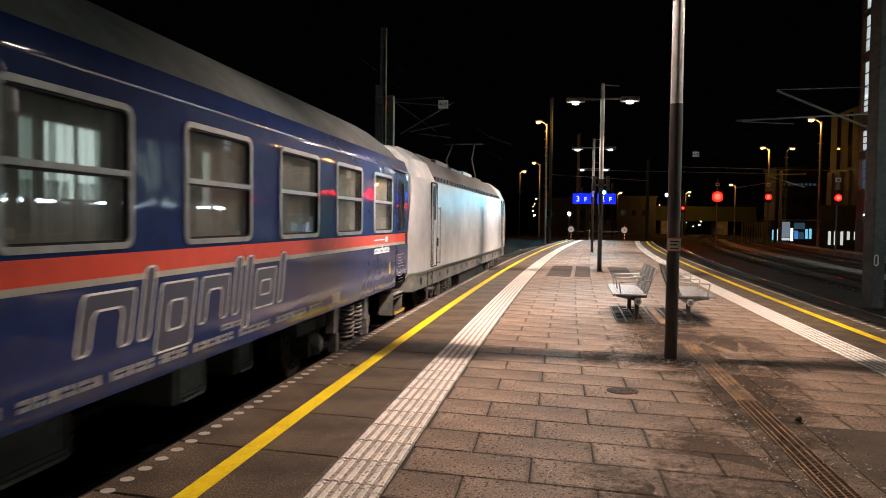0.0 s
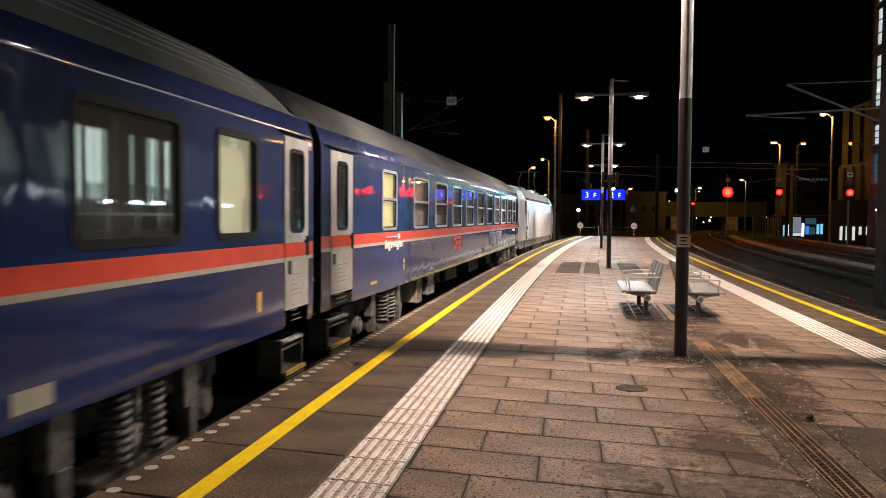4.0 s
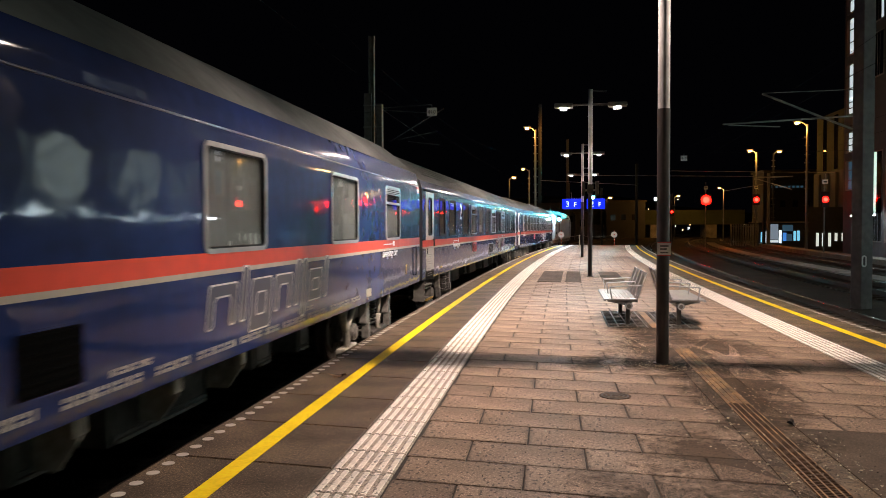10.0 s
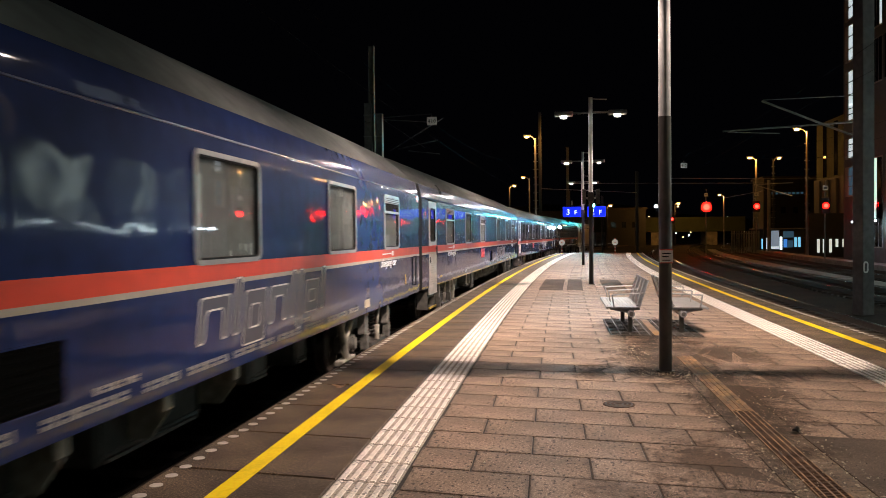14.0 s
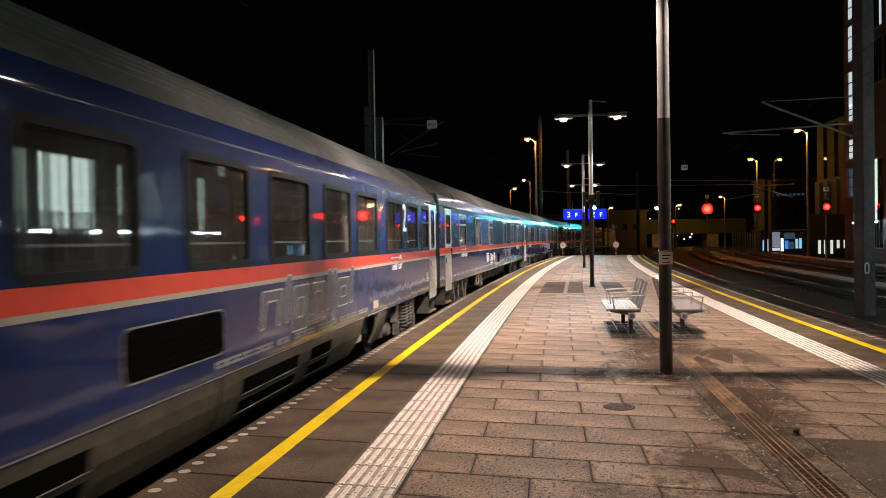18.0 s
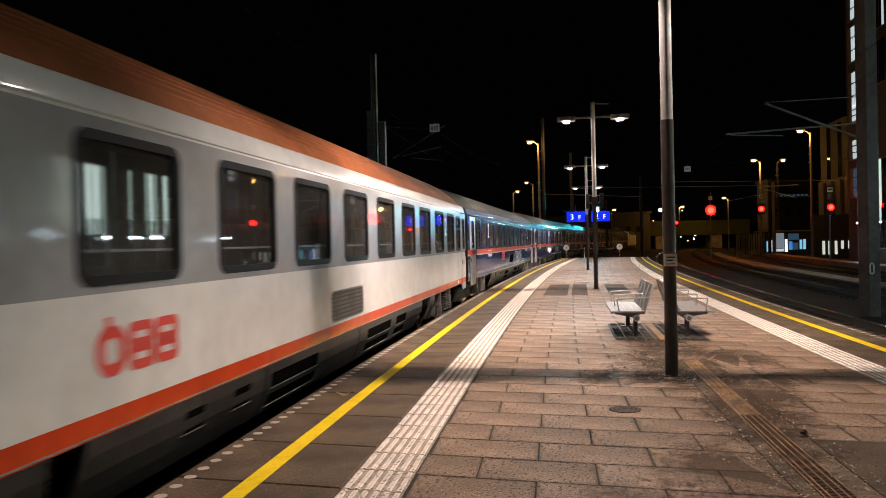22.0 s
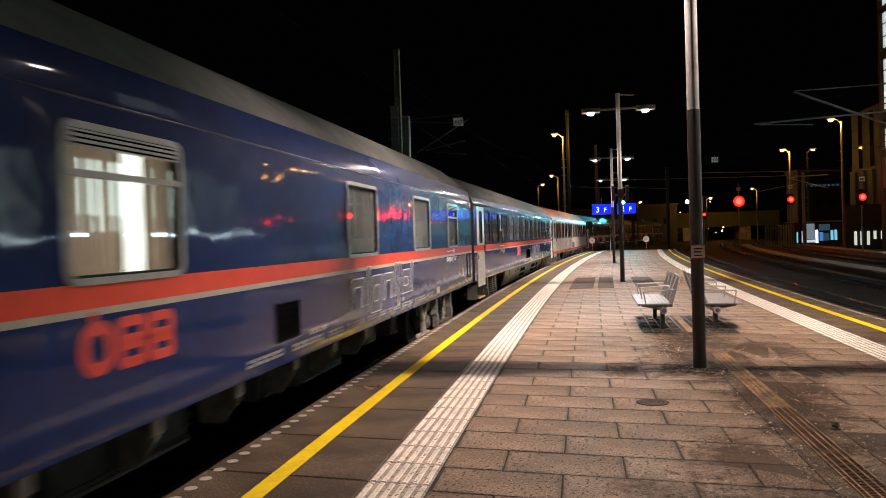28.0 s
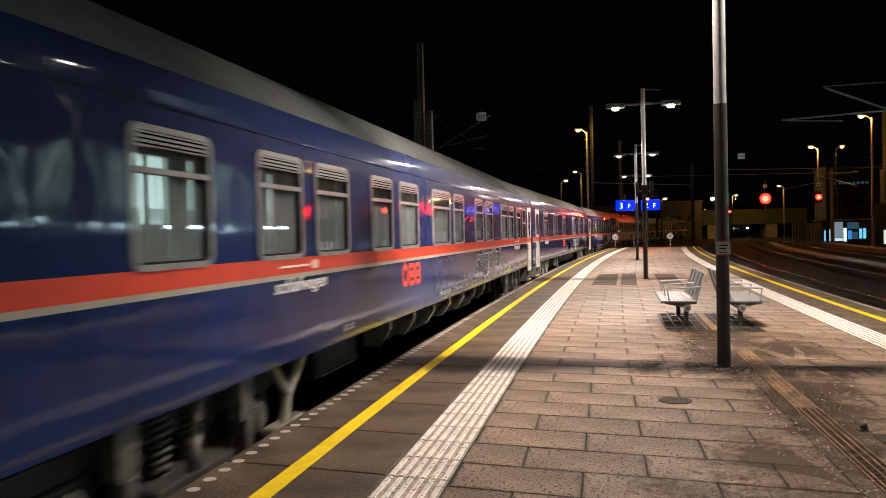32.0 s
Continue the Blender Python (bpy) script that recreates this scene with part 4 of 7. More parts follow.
    for y in (-9.5, 9.5):
        bogie(c, y, style not in ("plain", "vent"))
    # underframe
    bm = bmesh.new()
    box(bm, -1.15, 1.15, -h + 0.2, h - 0.2, 0.86, 1.02)
    part("underframe", bm, "dark", c)
    if skirt:
        for y0, y1 in ((-7.3, -6.25), (-5.85, -2.95), (-2.93, 0.6), (0.62, 5.75), (6.65, 7.3)):
            bm = bmesh.new()
            lean0, lean1 = (-0.2 if y0 == -5.85 else 0.0), (0.42 if y1 == 5.75 else 0.15 if y1 == 7.3 else 0.0)
            rows = []
            for t, z in ((0, 1.01), (0.3, 0.83), (0.55, 0.70), (0.8, 0.56), (1, 0.42)):
                xs, ya, yb = skirt_x(z), y0 + lean0 * t, y1 - lean1 * t
                rows.append([bm.verts.new((x, y, z)) for x, y in ((xs, ya), (xs, yb), (xs - 0.05, yb), (xs - 0.05, ya))])
            for p, q in zip(rows, rows[1:]):
                for k in range(4):
                    bm.faces.new((p[k], p[(k + 1) % 4], q[(k + 1) % 4], q[k]))
            bm.faces.new(rows[0])
            bm.faces.new(rows[-1])
            part("skirt", bm, "skirtdark" if euro else "skirtgrey", c, "dark grey skirt panel" if euro else "dusty olive-grey skirt panel")
        for y, w, z0, mat in ((6.05, 0.4, 0.5, "strut"), (6.5, 0.3, 0.6, "dark"), (5.72, 0.14, 0.72, "triangle")):
            bm = bmesh.new()
            box(bm, 0.45, 1.2, y - w / 2, y + w / 2, z0, 0.9, 0.02)
            part("equipment_box", bm, mat, c)
        for y, w, z, hh in ((1.1, 1.6, 0.69, 0.15), (1.1, 1.6, 0.5, 0.12), (3.15, 0.85, 0.69, 0.15), (3.15, 0.85, 0.5, 0.12), (-2.8, 1.5, 0.69, 0.15), (-2.8, 1.5, 0.5, 0.12), (-4.6, 0.32, 0.66, 0.18), (-3.7, 0.36, 0.66, 0.18)):
            # flush near-black panels: the shade of each vent recess is in the colour
            bm = bmesh.new()
            prism = [bm.verts.new((skirt_x(zz) + dx, yy, zz)) for dx in (0.003, -0.02) for yy, zz in ((y, z), (y + w, z), (y + w, z + hh), (y, z + hh))]
            for q in ((0, 1, 2, 3), (4, 5, 6, 7), (0, 1, 5, 4), (1, 2, 6, 5), (2, 3, 7, 6), (3, 0, 4, 7)):
                bm.faces.new([prism[k] for k in q])
            v = part("vent", bm, "vent", c, "near-black vent panel, its colour standing in for a recess in shade")
            bm = bmesh.new()
            box(bm, skirt_x(z) - 0.02, skirt_x(z) + 0.008, y - 0.02, y + w + 0.02, z - 0.009, z - 0.002)
            part("vent_lip", bm, "strut", v)
        bm = bmesh.new()
        box(bm, 1.37, 1.409, -7.3, 7.3, 0.952, 0.964)
        part("sill_strip", bm, "frame", c)
    else:
        for y, w, z0, mat in ((-5.6, 1.5, 0.42, "dark"), (-3.4, 0.5, 0.5, "dark"), (-1.6, 1.8, 0.45, "dark"), (0.9, 0.5, 0.48, "under"), (2.6, 1.7, 0.42, "dark"), (4.9, 0.6, 0.5, "under"), (6.4, 0.5, 0.45, "dark")):
            front = 1.10 if style == "sash" and mat == "under" else 0.95
            bm = bmesh.new()
            box(bm, 0.3, front, y - w / 2, y + w / 2, z0, 0.9, 0.03)
            for e in (y - w / 2 + 0.08, y + w / 2 - 0.11):
                box(bm, front - 0.07, front + 0.015, e, e + 0.03, 0.86, 0.96)
            case = part("equipment_box", bm, mat, c)
            bm = bmesh.new()
            ring(bm, y - w / 2 + 0.05, y + w / 2 - 0.05, z0 + 0.06, 0.84, 0.03, front - 0.005, front + 0.015, r=0.03)
            part("lid_frame", bm, mat, case)
            bm = bmesh.new()
            box(bm, front - 0.004, front + 0.03, y - w / 2 + 0.1, y + w / 2 - 0.1, z0 + 0.02, z0 + 0.05)
            part("lip", bm, "under", case)
        if style == "sash":
            for d, w, z0 in ((19.75, 0.5, 0.36), (18.55, 0.7, 0.42)):
                bm = bmesh.new()
                ring(bm, at(d) - w / 2, at(d) + w / 2, z0, 0.85, 0.05, 1.15, 1.19, r=0.03)
                box(bm, 0.6, 1.16, at(d) - w / 2 + 0.02, at(d) + w / 2 - 0.02, z0 + 0.02, 0.83)
                part("battery_box", bm, "strut", c, "pale dusty battery box")
        if style == "plain":
            bm = bmesh.new()
            box(bm, 0.5, 1.27, -4.48, -3.72, 0.38, 0.93, 0.03)
            case = part("battery_box", bm, "under", c, "dusty grey battery box")
            bm = bmesh.new()
            ring(bm, -4.43, -3.77, 0.45, 0.88, 0.03, 1.265, 1.283, r=0.04)
            part("lid_frame", bm, "springsteel", case)
            for y0, y1, z0, z1, x1 in ((-4.75, -4.55, 0.55, 0.92, 1.26), (-5.0, -4.8, 0.50, 0.70, 1.2), (-5.25, -5.05, 0.6, 0.9, 1.24)):
                bm = bmesh.new()
                box(bm, 0.8, x1, y0, y1, z0, z1, 0.025)
                part("machine_block", bm, "strut", c)
            bm = bmesh.new()
            rod(bm, (1.2, -5.3, 0.56), (1.2, -4.55, 0.50), 0.05, n=10)
            part("machine_pipe", bm, "springsteel", c)
        # hanging brackets between the bogies, and a forked strut before each bogie
        for k in range(1 if style == "plain" else 0, 7 if style in ("plain", "vent") else 0):
            y = -4.4 + 1.32 * k
            bm = bmesh.new()
            vs = []
            for yy in (y - 0.012, y + 0.012):
                for x, z in ((0.9, 0.92), (1.30, 0.92), (1.30, 0.76), (1.14, 0.54), (0.9, 0.54)):
                    vs.append(bm.verts.new((x, yy, z)))
            for q in ((0, 1, 2, 3, 4), (5, 6, 7, 8, 9), (0, 1, 6, 5), (1, 2, 7, 6), (2, 3, 8, 7), (3, 4, 9, 8), (4, 0, 5, 9)):
                bm.faces.new([vs[i] for i in q])
            box(bm, 1.24, 1.31, y - 0.07, y + 0.07, 0.78, 0.93, 0.02)
            part("hanging_bracket", bm, "strut", c, "pale dusty bracket")
        for s in (1, -1) if style in ("plain", "vent") else ():
            bm = bmesh.new()
            rod(bm, (1.22, s * 7.3, 0.95), (1.2, s * 7.65, 0.55), 0.07, 0.05, n=8)
            rod(bm, (1.22, s * 8.1, 0.95), (1.2, s * 7.65, 0.55), 0.06, 0.05, n=8)
            rod(bm, (1.2, s * 7.65, 0.58), (1.2, s * 7.75, 0.28), 0.055, 0.06, n=8)
            box(bm, 1.1, 1.24, s * 7.75 - 0.3, s * 7.75 + 0.45, 0.22, 0.30, 0.02)
            part("forked_strut", bm, "strut", c, "pale forked strut")
    # bellows and buffers at the trailing and leading ends
    for s in (1, -1):
        bm = bmesh.new()
        for k in range(2):
            y = s * (h + 0.02 + 0.07 * k)
            box(bm, -0.72, 0.72, min(y, y + s * 0.05), max(y, y + s * 0.05), 1.1, 3.45, 0.02)
        part("bellows", bm, "black", c)
        for sx in (0.875, -0.875):
            bm = bmesh.new()
            rod(bm, (sx, s * h, 1.06), (sx, s * (h + 0.12), 1.06), 0.11, n=12)
            rod(bm, (sx, s * (h + 0.12), 1.06), (sx, s * (h + 0.165), 1.06), 0.22, n=14)
            part("buffer", bm, "dark", c)
    for d, z in marks:
        operator_mark(c, at(d), z)
    for d, z, text, size in words:
        lettering(text, size * 0.74, "paintwhite", c, wall_at(at(d), z + 0.03) @ Matrix.Diagonal((1.38, 1, 1, 1)), "white " + text + " lettering", shear=0.25)
        bm = bmesh.new()
        box(bm, HALF, HALF + 0.005, at(d) - 0.5, at(d) + 0.2, stripe + 0.062, stripe + 0.082)
        part("marking", bm, "paintwhite", c)
        bm = bmesh.new()
        sheet(bm, at(d) + 0.25, at(d) + 0.42, stripe + 0.03, stripe + 0.12, HALF + 0.005, r=0.04)
        part("marking", bm, "paintwhite", c)
    for d, z, size in twos:
        lettering("2", size, "paintwhite", c, wall_at(at(d), z), "white class number 2")
    if big is not None:
        word_mark(c, at(big), 1.25)
    if grille:
        bm = bmesh.new()
        d0, d1, z0, z1 = grille
        if grille_trim == "frame":
            ring(bm, at(d1) - 0.04, at(d0) + 0.04, z0 - 0.04, z1 + 0.04, 0.05, HALF - 0.01, HALF + 0.012, r=0.05)
        else:
            ring(bm, at(d1) - 0.013, at(d0) + 0.013, z0 - 0.013, z1 + 0.013, 0.013, HALF - 0.01, HALF + 0.009, r=0.09 if skirt else 0.03)
        part("grille_frame", bm, "grey" if euro else "frame" if skirt or grille_trim else "blue", c)
        bm = bmesh.new()
        sheet(bm, at(d1), at(d0), z0, z1, HALF + 0.004, r=0.08 if skirt else 0.03)
        g = part("grille", bm, "under" if euro or grille_trim else "vent", c, "brown-grey intake grille" if euro or grille_trim else "dark intake grille")
        for k in range(7):
            bm = bmesh.new()
            zz = z0 + (z1 - z0) * (k + 0.5) / 7
            box(bm, HALF + 0.004, HALF + 0.012, at(d1) + 0.02, at(d0) - 0.02, zz - 0.008, zz + 0.008)
            part("slat", bm, "skirtdark" if euro else "vent", g)
    if style == "plain":
        for k in range(7):
            z = 3.27 + 0.035 * k
            bm = bmesh.new()
            box(bm, side_x(z) - 0.03, side_x(z) + 0.012, at(23.72), at(23.47), z, z + 0.017)
            part("roof_louvre", bm, "vent", c)
        bm = bmesh.new()
        rod(bm, (HALF + 0.035, at(0.8), 1.12), (HALF + 0.035, at(0.8), 1.75), 0.016, n=8)
        for z in (1.14, 1.73):
            rod(bm, (HALF - 0.01, at(0.8), z), (HALF + 0.035, at(0.8), z), 0.014, n=6)
        part("grab_rail", bm, "black", c)
    # flag at the leading end, warning triangle on the rear end wall
    if not euro:
        for k, mt in enumerate(("painted_red", "paintwhite", "painted_red")):
            bm = bmesh.new()
            box(bm, side_x(2.96) - 0.01, side_x(2.96) + 0.006, h - 0.28, h - 0.06, 2.91 + 0.045 * k, 2.955 + 0.045 * k)
            part("flag_band", bm, mt, c)
    bm = bmesh.new()
    for y in (-h - 0.012, -h - 0.004):
        bm.faces.new([bm.verts.new((x, y, z)) for x, z in ((1.14, 1.34), (1.34, 1.34), (1.24, 1.52))])
    part("warning_triangle", bm, "triangle", c, "yellow warning triangle")
    # small signs low on the side
    for d, w, z, hh, mat in small:
        bm = bmesh.new()
        if mat == "pale_marking":
            # a row of small unreadable bars
            u, k = at(d) - w / 2, int(d * 7)
            while u < at(d) + w / 2:
                k += 1
                wide = (0.05, 0.028, 0.07, 0.04)[k % 4]
                x = side_x(z) + 0.004
                for z0, z1 in ((z, z + hh * 0.4), (z + hh * 0.6, z + hh)) if k % 3 else ((z, z + hh),):
                    bm.faces.new([bm.verts.new((x, yy, zz)) for yy, zz in ((u, z0), (u + wide, z0), (u + wide, z1), (u, z1))])
                u += wide + 0.022
        else:
            sheet(bm, at(d) - w / 2, at(d) + w / 2, z, z + hh, side_x(z) + 0.004, r=0.012)
        part("marking", bm, mat, c)
    TRAIN.append(c)
    return c


Z0, Z1 = 1.96, 2.88
A_WIN = [(1.62 + 2.04 * k, 2.86 + 2.04 * k, Z0, Z1, "sash") for k in range(10)] + [(22.55, 23.4, Z0, Z1, "sash")]
B_WIN = [(1.8, 2.62, Z0, Z1, "dark")] + [(d, d + 1.28, Z0, Z1, "vent" if k in (2, 4, 7) else "dark") for k, d in enumerate((3.25, 5.2, 7.15, 9.15, 11.15, 13.15, 15.12, 17.0, 18.9))] + [(21.5, 22.6, Z0, Z1, "dark"), (23.25, 24.05, Z0, Z1, "dark")]
C_WIN = [(2.4, 3.6, Z0, Z1, "vent"), (5.6, 6.95, Z0, Z1, "plain"), (9.36, 10.71, Z0, Z1, "plain"), (14.75, 16.0, Z0, Z1, "vent"), (18.32, 19.62, Z0, Z1, "plain"), (21.8, 23.05, Z0, Z1, "vent")]
E_WIN = [(1.45, 2.3, Z0, Z1, "darkvent"), (2.85, 4.05, Z0, Z1, "dark"), (4.5, 5.85, Z0, Z1, "dark"), (6.6, 7.85, Z0, Z1, "dark")] + [(d, d + 1.25, Z0, Z1, "dark") for d in (8.25, 10.12, 11.95, 13.93, 15.93, 17.9, 19.7, 21.72)] + [(23.5, 24.3, Z0, Z1, "darkvent")]
F_WIN = [(1.41, 2.2, Z0, Z1, "darkvent")] + [(d, e, Z0, Z1 + 0.02, "dark") for d, e in ((2.67, 3.85), (4.52, 5.75), (6.46, 7.7), (8.3, 9.5), (10.2, 11.4), (12.09, 13.3), (14.0, 15.25), (15.9, 17.15), (17.9, 19.13), (19.97, 21.2), (22.0, 23.2))] + [(23.65, 24.45, Z0, Z1, "darkvent")]
I_WIN = [(1.9, 2.77, Z0, Z1, "sash")] + [(d, e, Z0, Z1, "vent") for d, e in ((3.37, 4.26), (5.0, 5.96), (6.35, 7.5), (9.0, 9.95), (10.4, 11.35), (12.72, 13.62), (14.02, 15.36), (16.36, 17.36), (17.78, 18.66), (19.55, 20.49), (20.89, 21.79), (22.62, 23.56))]
LOW = [(23.9, 0.35, 1.1, 0.05, "yellow_edge"), (4.9, 0.34, 1.03, 0.17, "beige"), (1.75, 0.1, 1.2, 0.2, "triangle")]
LOW += [(d, w, 1.035, 0.07, "pale_marking") for d, w in ((5.75, 0.5), (6.6, 0.9), (7.6, 0.75), (8.5, 0.7), (9.2, 0.35), (9.75, 0.5), (10.5, 0.75), (11.3, 0.5), (12.2, 0.9), (13.3, 0.8))]
LOW += [(8.05, 0.6, 1.14, 0.055, "pale_marking"), (11.9, 0.5, 1.14, 0.05, "pale_marking"), (19.6, 0.3, 1.04, 0.07, "pale_marking")]
SEAT_LOW = [(d + (1.85 if 4 < d < 15 else 0), *rest) for d, *rest in LOW if not 11.2 < d < 15]
LAST_LOW = [(d + (1.13 if d < 15 else 0), *rest) for d, *rest in LOW if 4 < d < 20]
EURO_LOW = [(1.95, 0.28, 1.42, 0.2, "marking"), (1.95, 0.24, 1.44, 0.16, "white"), (1.97, 0.1, 1.24, 0.1, "yellow_edge"), (23.4, 0.28, 1.42, 0.2, "marking"), (1.9, 0.1, 0.99, 0.08, "paintwhite")]

coach("dark blue couchette coach with red stripe and aluminium-framed windows", A_WIN, "sash", [(0.4, 1.25), (24.98, 25.88)], marks=[(16.45, 1.34)], words=[(2.35, 1.56, "couchette", 0.25), (22.7, 1.60, "liegewagen", 0.27)], big=10.4, lit=[(22.5, 23.45, "litblind")], small=LOW + [(22.0, 0.09, 1.2, 0.1, "yellow_edge"), (22.0, 0.09, 1.33, 0.08, "yellow_edge")], stripe=1.74, step_door=True, front_blue=True)
coach("dark blue couchette coach with red stripe and flush dark windows", B_WIN, "dark", [(0.37, 1.08), (24.88, 25.83)], ribs=4, marks=[(17.55, 1.32)], words=[(21.4, 1.56, "liegewagen", 0.27)], big=10.75, grille=(12.08, 13.5, 1.15, 1.49), grille_trim="frame", twos=[(20.57, 2.41, 0.66)], lit=[(1.75, 2.7, "litlining")] + [(d + 0.3, d + 0.95, "warmlamp") for d in (3.25, 5.2, 7.15, 9.15, 11.15, 13.15, 15.12, 17.0, 18.9)], small=LOW, stripe=1.70, step_door=True)
SLEEP = dict(style="plain", doors=[(24.5, 25.43)], marks=[(15.4, 1.36)], words=[(3.3, 1.60, "sleeping car", 0.26), (22.2, 1.60, "schlafwagen", 0.26)], big=10.75, grille=(12.45, 13.07, 1.17, 1.55), small=LOW)
coach("dark blue sleeping coach with red stripe and widely spaced windows", C_WIN, **SLEEP)
ALLIED = coach("dark blue sleeping coach with red stripe, one window lit", C_WIN, lit=[(14.72, 15.15, "litgrey"), (15.17, 15.45, "littube"), (15.47, 16.02, "litgrey")], **{**SLEEP, "marks": []})
partner_marks(ALLIED, lambda d: COACH / 2 - d)
SEAT = dict(style="dark", doors=[(0.4, 1.32), (24.6, 25.75)], ribs=6, marks=[(16.6, 1.36)], big=11.75, grille=(12.56, 14.15, 1.17, 1.55), twos=[(4.3, 2.33, 0.78), (21.32, 2.33, 0.78)], skirt=True, small=SEAT_LOW, stripe=1.76)
coach("dark blue seating coach with red stripe, ribbed roof and grey skirt", E_WIN, words=[(5.05, 1.58, "seat car", 0.28), (21.0, 1.58, "sitzwagen", 0.28)], **SEAT)
coach("white and grey seating coach with orange-red stripe and red-brown roof", F_WIN, "dark", [(0.32, 1.11), (24.75, 25.9)], ribs=6, euro=True, lit=[(24.85, 25.8, "litblind")], marks=[(18.46, 1.31)], grille=(12.45, 13.98, 1.15, 1.54), twos=[(4.2, 2.35, 0.66), (21.6, 2.35, 0.66)], skirt=True, small=EURO_LOW)
coach("dark blue seating coach with red stripe and lit vestibule", E_WIN, lit=[(0.5, 1.25, "litblind"), (1.6, 8.2, "coollamp"), (8.8, 16.0, "coollamp")], words=[(5.05, 1.58, "seat car", 0.28), (21.0, 1.58, "sitzwagen", 0.28)], **SEAT)
coach("dark blue sleeping coach with red stripe, one window lit bright", C_WIN, lit=[(14.72, 15.0, "litbrown"), (15.07, 15.29, "littube"), (15.36, 16.02, "litbrown")], **SLEEP)
coach("dark blue sleeping coach with red stripe and many narrow windows", I_WIN, "vent", [(0.3, 1.28)], marks=[(16.8, 1.36)], words=[(4.2, 1.58, "sleeping car", 0.27), (20.9, 1.58, "schlafwagen", 0.26)], big=11.4, small=LAST_LOW)


def locomotive():
    c = thing("locomotive", Matrix(), "silver white electric locomotive with dark bogies leading the train", "locomotive")
    h = 9.3
    cab = [(1.40, 0.98), (1.47, 1.06), (1.48, 1.9), (1.46, 2.75), (1.42, 3.05), (1.22, 3.45), (0.86, 3.72), (0.0, 3.80)]
    hull = [(1.40, 0.98), (1.47, 1.06), (1.48, 1.9), (1.47, 2.75), (1.45, 3.02), (1.38, 3.06), (0.86, 3.08), (0.0, 3.09)]
    bm = bmesh.new()
    rows = []
    for y, prof, cut in ((-h, cab, 1.0), (-h + 0.5, cab, 0.35), (-h + 0.95, cab, 0.0), (-h + 2.3, cab, 0.0), (-h + 2.31, hull, 0.0), (h - 2.31, hull, 0.0), (h - 2.3, cab, 0.0), (h - 0.95, cab, 0.0), (h - 0.5, cab, 0.35), (h, cab, 1.0)):
        row = []
        for x, z in prof + [(-x, z) for x, z in reversed(prof[:-1])]:
            lean = max(0.0, z - 1.9) / 1.9 * cut * 0.75
            row.append(bm.verts.new((x * (1 - 0.10 * cut), y - math.copysign(lean, y), z - (0.16 * cut if z > 3.3 else 0.0))))
        rows.append(row)
    for a, b in zip(rows, rows[1:]):
        for i in range(len(a) - 1):
            bm.faces.new((a[i], a[i + 1], b[i + 1], b[i]))
    for row in (rows[0], rows[-1]):
        bm.faces.new(row)
    part("body", bm, "silver", c)
    # dark roof hood between the cabs, with a dotted grille along its foot
    bm = bmesh.new()
    rows = []
    for y, k in ((-h + 2.33, 0.92), (-h + 2.9, 1.0), (h - 2.9, 1.0), (h - 2.33, 0.92)):
        prof = [(1.36, 3.075), (1.30, 3.2), (1.02, 3.2 + 0.42 * k), (0.8, 3.2 + 0.48 * k)]
        rows.append([bm.verts.new((x, y, z)) for x, z in prof + [(-x, z) for x, z in reversed(prof)]])
    for a, b in zip(rows, rows[1:]):
        for i in range(len(a) - 1):
            bm.faces.new((a[i], a[i + 1], b[i + 1], b[i]))
    for row in (rows[0], rows[-1]):
        bm.faces.new(row)
    roof = part("roof", bm, "locoroof", c, "dark grey sloping roof")
    for k in range(5):
        bm = bmesh.new()
        y = -h + 3.4 + 2.5 * k
        box(bm, -0.72, 0.72, y, y + 1.9, 3.655 + 0.02 * (k % 2), 3.80 + 0.05 * (k % 2), 0.03)
        part("roof_hatch", bm, "silver" if k == 3 else "locoroof", roof)
    for k in range(34):
        bm = bmesh.new()
        y = -h + 2.6 + 0.41 * k
        box(bm, 1.335, 1.375, y, y + 0.24, 3.09, 3.17)
        part("grille_slot", bm, "black", roof)
    for y in (-4.9, 4.9):
        bogie(c, y)
    # dusty sill with bolts and lifting points under the hull
    bm = bmesh.new()
    box(bm, -1.38, 1.38, -h + 0.3, h - 0.3, 0.66, 0.975, 0.02)
    sill = part("underframe", bm, "locosill", c, "dusty grey sill")
    for k in range(16):
        bm = bmesh.new()
        y = -h + 1.1 + 1.08 * k
        rod(bm, (1.375, y, 0.84), (1.388, y, 0.84), 0.05 if k % 3 else 0.08, n=12)
        part("lifting_point", bm, "black", sill)
    bm = bmesh.new()
    box(bm, 0.5, 1.3, -2.6, 2.6, 0.3, 0.655, 0.04)
    part("equipment_box", bm, "dark", c)
    for s in (1, -1):
        # cab side door with a tall window, steps and rails
        bm = bmesh.new()
        yd = s * (h - 2.0)
        ring(bm, yd - 0.33, yd + 0.33, 1.10, 3.0, 0.02, 1.455, 1.486, r=0.06)
        d = part("cab_door", bm, "darkframe", c)
        bm = bmesh.new()
        sheet(bm, yd - 0.13, yd + 0.13, 2.15, 2.92, 1.492, r=0.06)
        sheet(bm, yd - 0.13, yd + 0.13, 2.15, 2.92, 1.470, r=0.06)
        part("door_window", bm, "black", d)
        bm = bmesh.new()
        rod(bm, (1.52, yd - s * 0.2, 1.55), (1.52, yd - s * 0.2, 1.75), 0.02, n=8)
        part("door_handle", bm, "black", d)
